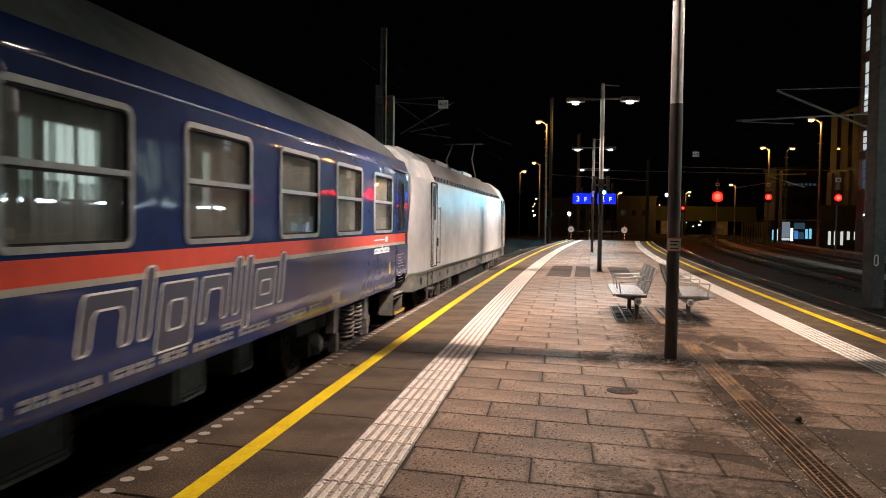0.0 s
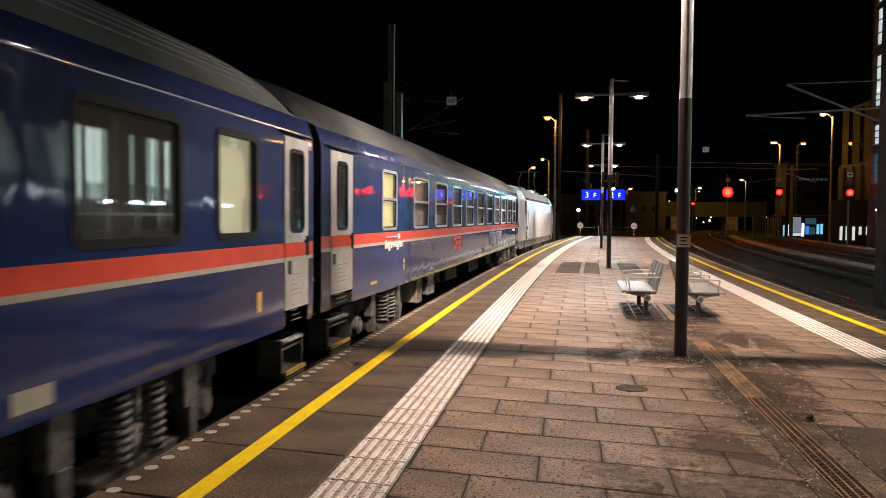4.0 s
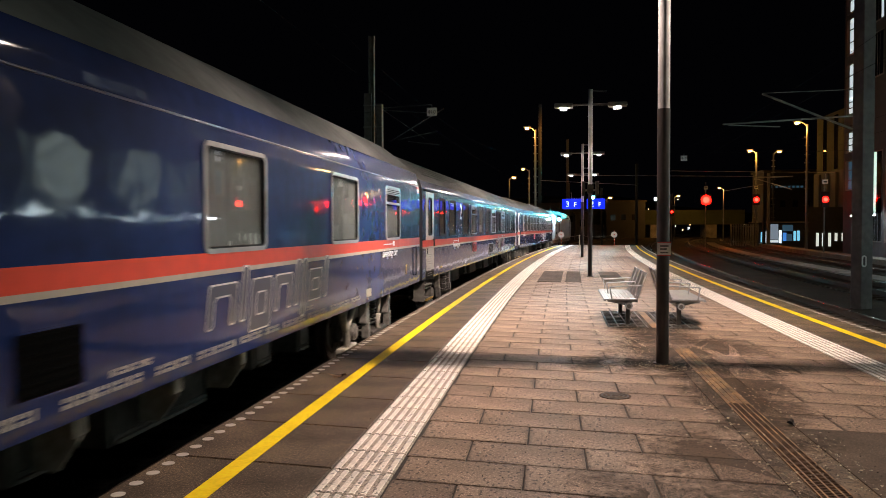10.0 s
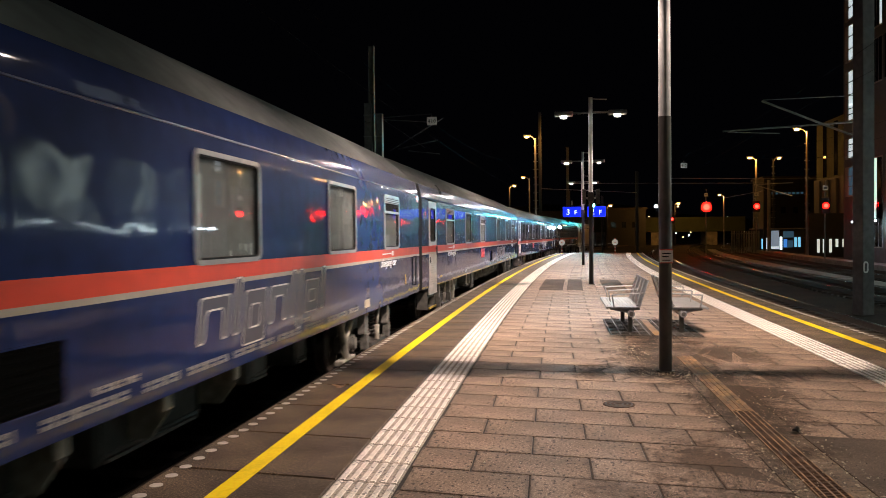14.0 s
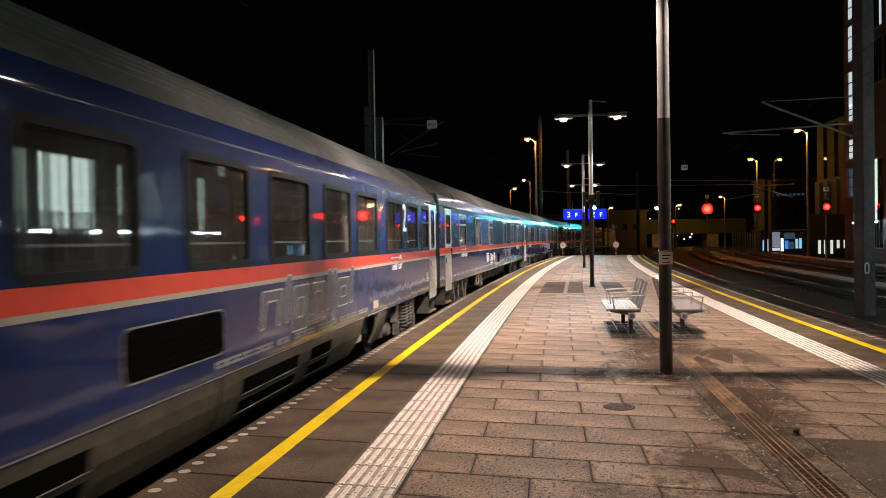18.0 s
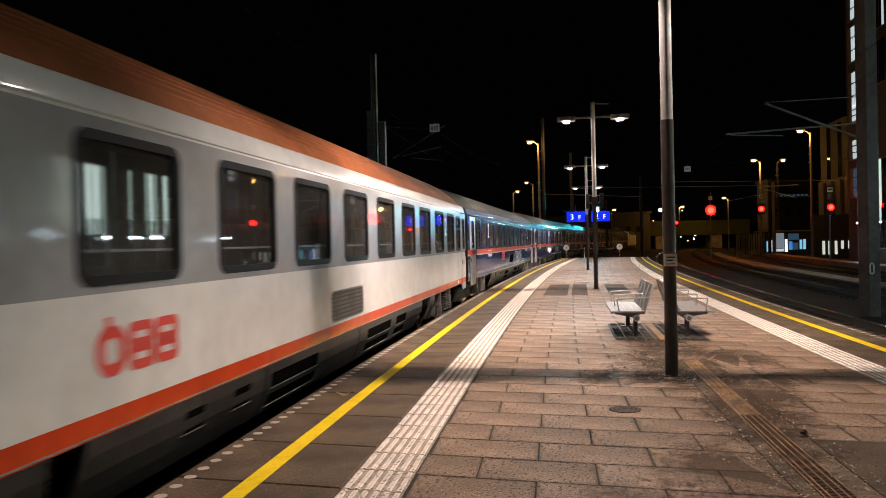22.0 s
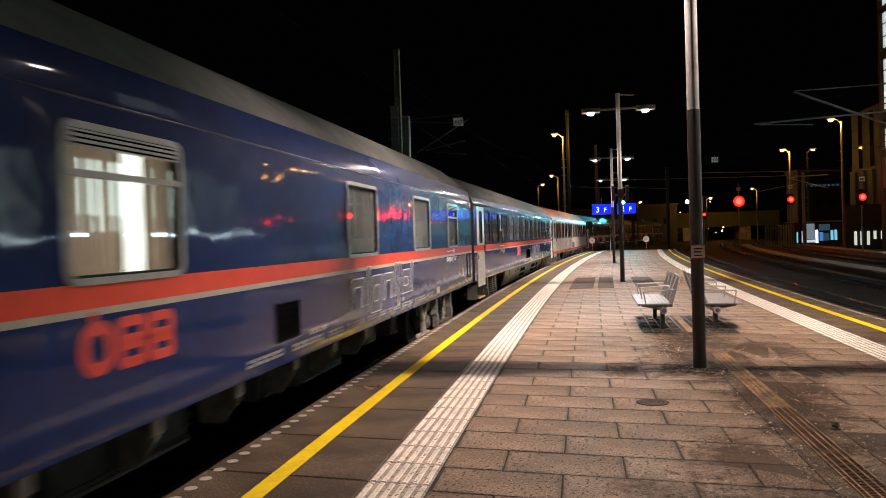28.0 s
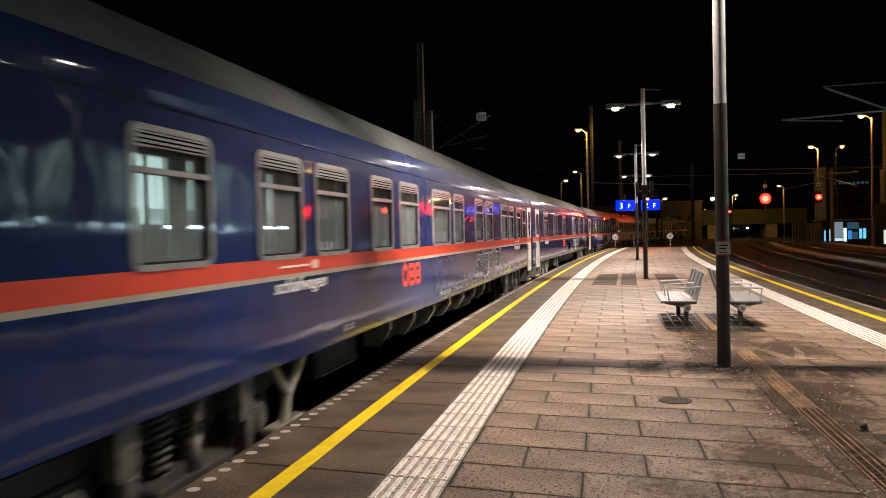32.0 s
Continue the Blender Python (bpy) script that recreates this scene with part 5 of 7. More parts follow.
        for yy in (yd - 0.42, yd + 0.42):
            bm = bmesh.new()
            rod(bm, (1.54, yy, 1.15), (1.54, yy, 2.45), 0.016, n=8)
            for z in (1.17, 2.43):
                rod(bm, (1.46, yy, z), (1.54, yy, z), 0.012, n=6)
            part("grab_rail", bm, "frame", c)
        for z in (0.32, 0.58):
            bm = bmesh.new()
            box(bm, 1.28, 1.46, yd - 0.25, yd + 0.25, z, z + 0.03)
            part("step", bm, "under", c)
        for e in (-0.27, 0.25):
            bm = bmesh.new()
            box(bm, 1.36, 1.40, yd + e, yd + e + 0.03, 0.30, 0.99)
            part("step_hanger", bm, "under", c)
        # black lamp cluster with two lenses at each corner of the cab's face
        for sx in (1, -1):
            bm = bmesh.new()
            box(bm, sx * 1.08 - 0.17, sx * 1.08 + 0.17, min(s * (h - 0.06), s * (h + 0.03)), max(s * (h - 0.06), s * (h + 0.03)), 1.22, 1.82, 0.03)
            cl = part("lamp_cluster", bm, "black", c)
            for z in (1.38, 1.63):
                bm = bmesh.new()
                rod(bm, (sx * 1.08, s * (h + 0.03), z), (sx * 1.08, s * (h + 0.045), z), 0.10, n=18)
                part("lens", bm, "frame", cl)
        bm = bmesh.new()
        vs = [bm.verts.new((x, s * (h + 0.012 - 0.75 * (z - 1.9) / 1.9), z)) for x, z in ((-1.0, 2.25), (1.0, 2.25), (0.92, 3.05), (-0.92, 3.05))]
        bm.faces.new(vs)
        part("windscreen", bm, "black", c)
        for sx in (0.875, -0.875):
            bm = bmesh.new()
            rod(bm, (sx, s * (h - 0.3), 1.06), (sx, s * (h + 0.10), 1.06), 0.12, n=12)
            rod(bm, (sx, s * (h + 0.10), 1.06), (sx, s * (h + 0.145), 1.06), 0.23, n=14)
            part("buffer", bm, "dark", c)
    bm = bmesh.new()
    for s in (0.5, -0.5):
        rod(bm, (s, 6.2, 3.8), (s, 4.9, 4.5), 0.03, n=6)
        rod(bm, (s, 4.9, 4.5), (s * 0.9, 6.0, 5.2), 0.025, n=6)
    rod(bm, (-0.8, 6.0, 5.22), (0.8, 6.0, 5.22), 0.03, n=6)
    part("pantograph", bm, "dark", c)
    return c


M["locoroof"] = material("dark_loco_roof", (0.055, 0.053, 0.05), 0.55, grain=0.2, scale=8, spots=0.3, spot_scale=1.0)
M["locosill"] = material("dusty_loco_sill", (0.22, 0.205, 0.18), 0.6, grain=0.25, scale=10, spots=0.3, spot_scale=1.2)


LOCO = locomotive()


# ---- platform furniture ----
def platform_lamp():
    c = thing("platform_lamp", Matrix(), "tall grey twin-headed platform lamp post, lit", "lamp post", "lamp posts along the platform")
    bm = bmesh.new()
    rod(bm, (0, 0, 0), (0, 0, 2.975), 0.073, n=36)
    for e in bm.edges:
        e.smooth = all(len(f.verts) == 4 for f in e.link_faces)
    poles = [part("pole", bm, "poledark", c)]
    bm = bmesh.new()
    rod(bm, (0, 0, 2.976), (0, 0, 6.08), 0.069, n=36)
    for e in bm.edges:
        e.smooth = all(len(f.verts) == 4 for f in e.link_faces)
    poles.append(part("upper_pole", bm, "poleupper", c, "upper pole in a paler grey than the lower"))
    for o in poles:
        for f in o.data.polygons:
            f.use_smooth = abs(f.normal.z) < 0.5
    bm = bmesh.new()
    rod(bm, (0, 0, 0), (0, 0, 0.012), 0.108, n=20)
    part("base_collar", bm, "dark", c)
    bm = bmesh.new()
    box(bm, -0.85, 0.85, -0.03, 0.03, 5.56, 5.62)
    part("cross_arm", bm, "polepaint", c)
    bm = bmesh.new()
    rod(bm, (0, 0, 6.04), (0.52, 0, 6.0), 0.022, n=8)
    part("top_bracket", bm, "polepaint", c)
    for s in (-1, 1):
        bm = bmesh.new()
        box(bm, s * 0.86 - 0.30, s * 0.86 + 0.30, -0.16, 0.16, 5.50, 5.64, 0.03)
        h = part("lamp_head", bm, "polepaint", c)
        bm = bmesh.new()
        box(bm, s * 0.86 - 0.10, s * 0.86 + 0.10, -0.12, 0.12, 5.445, 5.499, 0.01)
        part("lamp_glass", bm, "lampwhite", h, "lit white lamp glass")
        # plate added only to block lamp light, leaving the seam on the paving
        bm = bmesh.new()
        box(bm, s * 0.86 - 0.03, s * 0.86 + 0.03, -0.0525, 0.0525, 5.397, 5.40)
        for e in (-0.027, 0.027):
            box(bm, s * 0.86 + e - 0.002, s * 0.86 + e + 0.002, -0.004, 0.004, 5.40, 5.46)
        part("glare_shield", bm, "polepaint", h, "added narrow plate under the lamp glass that blocks light for the dark seam")
    return c


first = platform_lamp()
first.matrix_basis = on(POLE_LATS[0], POLES[0])
LAMP_POSTS = [first] + [copy_thing(first, on(lat, y)) for lat, y in zip(POLE_LATS[1:], POLES[1:])]

# loudspeaker boxes and a small cabinet on the second lamp post
q = LAMP_POSTS[2]
for s in (-1, 1):
    bm = bmesh.new()
    box(bm, s * 0.22 - 0.06, s * 0.22 + 0.06, -0.1, 0.1, 2.62, 3.1, 0.01)
    part("loudspeaker", bm, "dark", q)
bm = bmesh.new()
box(bm, -0.17, 0.17, -0.02, 0.02, 2.78, 2.84)
part("bracket", bm, "polepaint", q)
bm = bmesh.new()
box(bm, -0.1, 0.1, -0.13, -0.085, 2.7, 3.0, 0.01)
part("cabinet", bm, "dark", q)

# small paper notice on the near pole
p = LAMP_POSTS[1]
bm = bmesh.new()
box(bm, -0.075, 0.075, -0.086, -0.080, 1.27, 1.43)
n = part("notice", bm, "paintwhite", p, "small white notice with a red edge")
bm = bmesh.new()
box(bm, -0.045, 0.045, -0.089, -0.086, 1.30, 1.31)
box(bm, -0.045, 0.03, -0.089, -0.086, 1.34, 1.355)
box(bm, -0.045, 0.05, -0.089, -0.086, 1.375, 1.39)
part("writing_bar", bm, "black", n)
bm = bmesh.new()
box(bm, -0.075, 0.075, -0.0885, -0.086, 1.42, 1.43)
box(bm, -0.075, 0.075, -0.0885, -0.086, 1.27, 1.28)
part("red_edge", bm, "painted_red", n)


def platform_sign(number, at, label):
    c = thing("platform_sign", at, label, "platform sign", "signs above the platform")
    bm = bmesh.new()
    box(bm, -0.48, 0.48, -0.09, 0.09, -0.27, 0.27, 0.02)
    part("case", bm, "signblue", c)
    for text, x in ((number, -0.2), ("F", 0.2)):
        lettering(text, 0.42 if text != "F" else 0.34, "signwhite", c, Matrix.Translation((x, -0.094, -0.15)) @ pose(0, 0, 0, 90, 0, 0), name="figure")
    bm = bmesh.new()
    box(bm, -0.02, 0.02, -0.02, 0.02, 0.27, 0.6)
    part("hanger", bm, "polepaint", c)
    return c


SIGN_Y = 41.0
platform_sign("3", on(POLE_LATS[3] - 0.58, SIGN_Y, 2.86), "lit blue platform sign with white 3 F")
platform_sign("2", on(POLE_LATS[3] + 0.71, SIGN_Y, 2.86), "lit blue platform sign with white 2 F")


M["benchsteel"] = material("dull_bench_steel", (0.215, 0.21, 0.205), 0.45, metal=0.3, grain=0.15, scale=14, spots=0.2, spot_scale=4)


def bench(name, at, label):
    """A steel bench on one beam: it faces -x."""
    c = thing(name, at, label, "bench", "benches on the platform")
    bm = bmesh.new()
    rod(bm, (0, -1.0, 0.33), (0, 1.0, 0.33), 0.05, n=18)
    part("beam", bm, "benchsteel", c)
    for y in (-1.02, 1.0):
        bm = bmesh.new()
        rod(bm, (0, y, 0.33), (0, y + 0.02, 0.33), 0.056, 0.054, n=18)
        cap = part("end_cap", bm, "benchsteel", c)
        bm = bmesh.new()
        yy = y - 0.004 if y < 0 else y + 0.02
        rod(bm, (0, yy, 0.33), (0, yy + 0.004, 0.33), 0.034, n=14)
        part("plug", bm, "dark", cap)
    for y in (-0.78, 0.78):
        bm = bmesh.new()
        box(bm, -0.035, 0.035, y - 0.03, y + 0.03, 0.0, 0.30, 0.008)
        box(bm, -0.12, 0.12, y - 0.07, y + 0.07, 0.0, 0.015)
        part("leg", bm, "dark", c)
        bm = bmesh.new()
        box(bm, -0.32, 0.16, y - 0.02, y + 0.02, 0.37, 0.41, 0.006)
        rod(bm, (0, y, 0.33), (-0.33, y, 0.40), 0.02, n=8)
        rod(bm, (0, y, 0.33), (0.18, y, 0.50), 0.022, n=8)
        part("bracket", bm, "benchsteel", c)
    bm = bmesh.new()
    rod(bm, (-0.375, -0.95, 0.418), (-0.375, 0.95, 0.418), 0.022, n=10)
    part("seat_edge", bm, "benchsteel", c)
    for k in range(8):
        bm = bmesh.new()
        x = -0.36 + 0.062 * k
        box(bm, x, x + 0.058, -0.95, 0.95, 0.415, 0.44, 0.006)
        part("seat_slat", bm, "benchsteel", c)
    for k in range(4):
        y = -0.93 + 0.5 * k
        bm = bmesh.new()
        m = Matrix.Translation((0.14, 0, 0.44)) @ pose(0, 0, 0, 0, 18, 0)
        b2 = bmesh.new()
        box(b2, -0.012, 0.012, y, y + 0.36, -0.02, 0.45, 0.006)
        bmesh.ops.transform(b2, matrix=m, verts=b2.verts)
        part("back_panel", b2, "benchsteel", c)
        bm.free()
    for y in (-0.95, 0.0, 0.95):
        bm = bmesh.new()
        rod(bm, (-0.30, y, 0.63), (0.2, y, 0.66), 0.011, n=8)
        rod(bm, (-0.30, y, 0.63), (-0.27, y, 0.44), 0.011, n=8)
        part("armrest", bm, "benchsteel", c)
    return c


BENCH_Y = 13.4
bench("bench", on(1.22, BENCH_Y), "slatted galvanised steel bench bolted to the platform")
bench("bench", on(2.03, BENCH_Y, 0, 180), "slatted galvanised steel bench, back to back with another")


M["discwhite"] = material("reflective_white_disc", (0.88, 0.84, 0.82), 0.35)


def end_post(at):
    c = thing("end_post", at, "red and white striped post with a round white board", "barrier post", "posts at the platform end")
    for k in range(9):
        bm = bmesh.new()
        rod(bm, (0, 0, 0.15 * k), (0, 0, 0.15 * (k + 1)), 0.035, n=10)
        part("band", bm, "paintwhite" if k % 2 else "painted_red", c)
    bm = bmesh.new()
    rod(bm, (0, -0.06, 0.95), (0, -0.04, 0.95), 0.27, n=28)
    d = part("disc", bm, "discwhite", c)
    bm = bmesh.new()
    rod(bm, (0, -0.066, 0.95), (0, -0.06, 0.95), 0.05, n=14)
    part("centre", bm, "painted_red", d)
    return c


chain = thing("barrier_chain", Matrix(), "thin chain hung between the two end posts", "chain")
for y0, y1 in ((-2.2, -0.585), (-0.585, 2.5)):
    for k in range(8):
        u, v = k / 8, (k + 1) / 8
        bm = bmesh.new()
        ends = []
        for q in (u, v):
            x, yy, _ = bend(y0 + (y1 - y0) * q, 69.0)
            ends.append((x, yy, 0.9 - 0.5 * q * (1 - q)))
        rod(bm, ends[0], ends[1], 0.014, n=6)
        part("link", bm, "steel", chain)
post = thing("chain_post", on(-0.585, 69.0), "slim white post that carries the chain", "barrier post", "posts at the platform end")
bm = bmesh.new()
rod(bm, (0, 0, 0), (0, 0, 0.95), 0.03, n=10)
part("tube", bm, "paintwhite", post)
bm = bmesh.new()
rod(bm, (0, 0, 0.95), (0, 0, 0.97), 0.034, n=10)
part("cap", bm, "dark", post)
end_post(on(-2.2, 69.0))
end_post(on(2.5, 69.0))


# ---- signals ----
def place(x, y, z=BED, turn=0.0):
    return pose(x, y, z, 0, 0, turn)


def signal(at, height, label, plate=True, radius=0.26):
    c = thing("railway_signal", at, label, "railway signal", "signals beside the tracks")
    bm = bmesh.new()
    rod(bm, (0, 0.15, 0), (0, 0.15, height + (1.1 if plate else 0)), 0.06, n=10)
    part("post", bm, "polepaint", c)
    bm = bmesh.new()
    w = max(0.32, radius + 0.06)
    box(bm, -w, w, -0.08, 0.08, height - 0.6, height + 0.62, 0.05)
    h = part("signal_board", bm, "black", c)
    # disc drawn wider than a lens, so that it stands in for the glare
    bm = bmesh.new()
    rod(bm, (0, -0.15, height), (0, -0.08, height), radius, n=24)
    part("lens", bm, "redlamp", h, "oversized glowing red lens disc standing in for the lamp's glare")
    bm = bmesh.new()
    rod(bm, (0, -0.16, height), (0, -0.151, height), radius * 0.62, n=20)
    part("lens_core", bm, "redcore", h, "bright red core of the lens")
    bm = bmesh.new()
    rod(bm, (0, -0.34, height + radius + 0.03), (0, -0.08, height + radius + 0.05), 0.03, n=8)
    part("hood", bm, "black", h)
    if plate:
        bm = bmesh.new()
        box(bm, -0.2, 0.2, -0.02, 0.02, height + 1.2, height + 1.55)
        q = part("mast_plate", bm, "paintwhite", c, "small white plate with dark bars")
        bm = bmesh.new()
        box(bm, -0.13, 0.13, -0.026, -0.021, height + 1.32, height + 1.42)
        part("writing_bar", bm, "black", q)
        bm = bmesh.new()
        rod(bm, (0, 0, height + 1.55), (0, 0, height + 2.0), 0.025, n=6)
        part("hanger", bm, "polepaint", c)
    return c


signal(place(17.28, 88), 5.42, "railway signal showing a bright red light", radius=0.56)
signal(place(22.67, 88), 5.42, "railway signal showing a red light above the curve", radius=0.32)
signal(place(21.07, 62), 4.50, "railway signal showing a red light by the building", radius=0.24)
signal(place(16.2, 105), 4.45, "small railway signal showing a red light", False, 0.18)

# departure signal past the platform's end: a lens drum turns from green to red behind its opening
SIG = thing("departure_signal", place(5.7, 104.0), "tall departure signal with a bright lens beside the track", "railway signal", "signals beside the tracks")
LENS = 6.38
bm = bmesh.new()
rod(bm, (0, 0.26, 0), (0, 0.26, LENS + 0.3), 0.07, n=10)
part("post", bm, "poledark", SIG)
M["green_lens"] = material("lit_green_lens", (0.1, 0.8, 0.7), 0.3, glow=(0.05, 0.75, 1.0), strength=24000)
M["red_lens"] = material("lit_red_drum_lens", (0.8, 0.05, 0.02), 0.3, glow=(1.0, 0.02, 0.01), strength=10000)
M["marker_lens"] = material("lit_marker_lens", (0.9, 0.95, 1.0), 0.3, glow=(0.62, 0.88, 1.0), strength=2600)


def signal_case(bm, z):
    """A case with a square opening towards -y round a drum at that height."""
    for s in (-1, 1):
        box(bm, s * 0.20 - 0.018, s * 0.20 + 0.018, -0.16, 0.22, z - 0.29, z + 0.31)
        box(bm, s * 0.165 - 0.018, s * 0.165 + 0.018, -0.20, -0.15, z - 0.29, z + 0.31)
    box(bm, -0.218, 0.218, -0.2, 0.22, z + 0.31, z + 0.35)
    box(bm, -0.218, 0.218, -0.2, 0.22, z - 0.33, z - 0.29)
    box(bm, -0.18, 0.18, 0.19, 0.22, z - 0.29, z + 0.31)
    box(bm, -0.14, 0.14, -0.2, -0.17, z + 0.15, z + 0.31)
    box(bm, -0.14, 0.14, -0.2, -0.17, z - 0.29, z - 0.15)
    return bm


def lens_drum(parent, z, mats, sides, r, label):
    bm = bmesh.new()
    rod(bm, (0, 0, -0.28), (0, 0, 0.28), 0.15, n=32, mat=len(mats))
    for s, k in sides:
        rod(bm, (0, s * 0.11, 0), (0, s * 0.158, 0), r, n=20, mat=k)
    return part("lens_drum", bm, mats + ["black"], parent, label, at=pose(0, 0, z))


part("signal_case", signal_case(bmesh.new(), LENS), "black", SIG)
# long plates added to block the lens light towards the platform and the camera
bm = bmesh.new()
box(bm, 0.125, 0.145, -1.5, -0.2, LENS - 0.29, LENS + 0.31)
box(bm, -0.2, 0.124, -1.5, -0.2, LENS - 0.18, LENS - 0.16)
box(bm, -0.145, 0.145, -0.5, -0.2, LENS + 0.31, LENS + 0.33)
part("hood", bm, "black", SIG)
DRUM = lens_drum(SIG, LENS, ["green_lens", "red_lens"], ((-1, 0), (1, 1)), 0.135, "turning lens drum, green on one side, red on the other")

# low marker light at the platform's end, which goes dark once the first coaches have passed
MARK = thing("marker_light", place(0.80, 72.0), "low marker light with a glaring blue-white lens at the platform end", "railway signal", "signals beside the tracks")
SHINE = 3.16
bm = bmesh.new()
rod(bm, (0, 0.26, 0), (0, 0.26, SHINE + 0.3), 0.05, n=10)
part("post", bm, "poledark", MARK)
part("signal_case", signal_case(bmesh.new(), SHINE), "black", MARK)
SHUTTER = lens_drum(MARK, SHINE, ["marker_lens"], ((-1, 0),), 0.10, "turning drum with one blue-white lens")


# ---- yard lamps, masts and wires ----
def yard_lamp(at, height, arm, label, rungs=True):
    c = thing("yard_lamp", at, label, "yard lamp", "sodium lamps of the yard")
    bm = bmesh.new()
    rod(bm, (0, 0, 0), (0, 0, height - 0.2), 0.13, 0.09, n=10)
    part("mast", bm, "steel" if arm < 0 else "mastdark", c)
    bm = bmesh.new()
    rod(bm, (0, 0, height - 0.45), (arm * 0.4, 0, height - 0.05), 0.045, n=8)
    rod(bm, (arm * 0.4, 0, height - 0.05), (arm, 0, height + 0.06), 0.045, n=8)
    part("arm", bm, "steel", c)
    bm = bmesh.new()
    box(bm, arm - 0.38, arm + 0.38, -0.17, 0.17, height + 0.03, height + 0.2, 0.06)
    h = part("head", bm, "polepaint", c)
    bm = bmesh.new()
    box(bm, arm - 0.19, arm + 0.17, -0.19, 0.14, height - 0.15, height + 0.025, 0.05)
    part("lamp_glass", bm, "sodium", h, "lit orange lamp glass")
    if rungs:
        for k in range(int((height - 2) / 0.8)):
            bm = bmesh.new()
            rod(bm, (-0.25, 0, 2 + 0.8 * k), (0.25, 0, 2 + 0.8 * k), 0.02, n=6)
            part("rung", bm, "steel", c)
    return c


LAMPS = ((-1.55, 78, 12.6, -0.85, 900), (-3.3, 118, 11.5, -0.95, 0), (-6.4, 118, 10.2, 0.75, 400), (23.85, 75, 12.2, -0.9, 550), (25.75, 100, 12.0, -0.8, 900), (27.8, 100, 11.9, 0.7, 0), (32.0, 85, 13.4, -0.9, 260), (25.2, 160, 8.8, 0.8, 1700), (32.7, 150, 9.85, -0.8, 400), (10.2, 190, 9.0, -0.8, 0), (9.0, 125, 7.2, 0.6, 150))
for x, y, hh, arm, watts in LAMPS:
    yard_lamp(place(x, y), hh, arm, "tall steel yard lamp with an orange sodium light", hh > 11)
    if watts:
        d = bpy.data.lights.new("sodium_light", "POINT")
        d.energy, d.color, d.shadow_soft_size = watts, (1.0, 0.46, 0.10), 0.15
        new("sodium_light", d).matrix_basis = pose(x + arm, y - 0.05, BED + hh - 0.38)





def lattice_mast(at, height, label, w=0.28, mat="mastgrey"):
    c = thing("catenary_mast", at, label, "catenary mast", "masts of the overhead line")
    bm = bmesh.new()
    box(bm, -w / 2, -w / 2 + 0.02, -0.15, 0.15, 0, height)
    part("flange", bm, mat, c)
    bm = bmesh.new()
    box(bm, w / 2 - 0.02, w / 2, -0.15, 0.15, 0, height)
    part("flange", bm, mat, c)
    bm = bmesh.new()
    box(bm, -w / 2 + 0.02, w / 2 - 0.02, -0.008, 0.008, 0, height)
    part("web", bm, mat, c)
    return c


def bars(name, parent, rods, mat="mastgrey"):
    for a, b, r in rods:
        bm = bmesh.new()
        rod(bm, a, b, r, n=8)
        part(name, bm, mat, parent)


def number_board(at, label):
    c = thing("number_board", at, label, "number board", "white boards on the overhead line")
    bm = bmesh.new()
    box(bm, -0.24, 0.24, -0.015, 0.015, -0.2, 0.2, 0.01)
    part("plate", bm, "boardwhite", c)
    lettering("410", 0.26, "black", c, Matrix.Translation((0, -0.018, -0.09)) @ pose(0, 0, 0, 90, 0, 0), name="figure")
    bm = bmesh.new()
    rod(bm, (0, 0, 0.19), (0, 0, 0.37), 0.02, n=6)
    part("hanger", bm, "mastgrey", c)
    return c


# faint emission stands in for light thrown back by the board
M["boardwhite"] = material("glowing_white_board", (0.85, 0.85, 0.85), 0.4, glow=(1, 1, 1), strength=0.02)

# mast behind the train with its weight cage, bracket arms and board
m = lattice_mast(place(-9.12, 38.0, RAIL), 12.0, "grey steel catenary mast with weight cage behind the train")
for x0, x1, z1 in ((-0.37, 0.02, 9.05), (0.27, 0.57, 8.5)):
    bm = bmesh.new()
    box(bm, x0, x1, -0.22, 0.18, 3.0, z1, 0.02)
    part("weight_cage", bm, "mastgrey", m)
for z in (6.2, 7.3, 8.4):
    bm = bmesh.new()
    box(bm, -0.40, 0.60, -0.24, -0.222, z, z + 0.05)
    part("cage_band", bm, "steel", m)
bars("bracket_tube", m, [((0.6, 0, 8.2), (3.3, -0.5, 7.9), 0.02), ((1.05, -0.6, 6.5), (3.85, -0.9, 8.05), 0.028), ((1.5, -0.6, 6.6), (3.55, -0.9, 6.95), 0.028), ((2.0, -0.6, 6.5), (3.6, -0.6, 6.3), 0.018), ((0.6, 0, 8.2), (2.9, -0.8, 6.6), 0.012)])
number_board(place(-5.68, 36.0, 7.19), "white board with black 410 on a bracket tube")
bars("bracket_tube", m, [((0.57, 0, 8.3), (3.44, -2.0, 8.09), 0.02)])
number_board(place(10.14, 60.0, 6.90), "white mast board hanging from a wire over the track")

# broad mast beside the next track, with a ring-shaped plate
m = thing("catenary_mast", place(8.95, 23.3, BED, 22), "broad dark steel mast beside the track", "catenary mast", "masts of the overhead line")
bm = bmesh.new()
box(bm, -0.2, 0.2, -0.2, 0.2, 0, 15, 0.02)
part("column", bm, "mastbroad", m)
bm = bmesh.new()
ring(bm, -0.085, 0.085, 0, 0.34, 0.045, -0.006, 0.006, r=0.08)
bmesh.ops.rotate(bm, cent=(0, 0, 0), matrix=Matrix.Rotation(radians(-90), 3, "Z"), verts=bm.verts)
part("ring_plate", bm, "paintwhite", m, at=pose(-0.105, -0.208, 1.22))
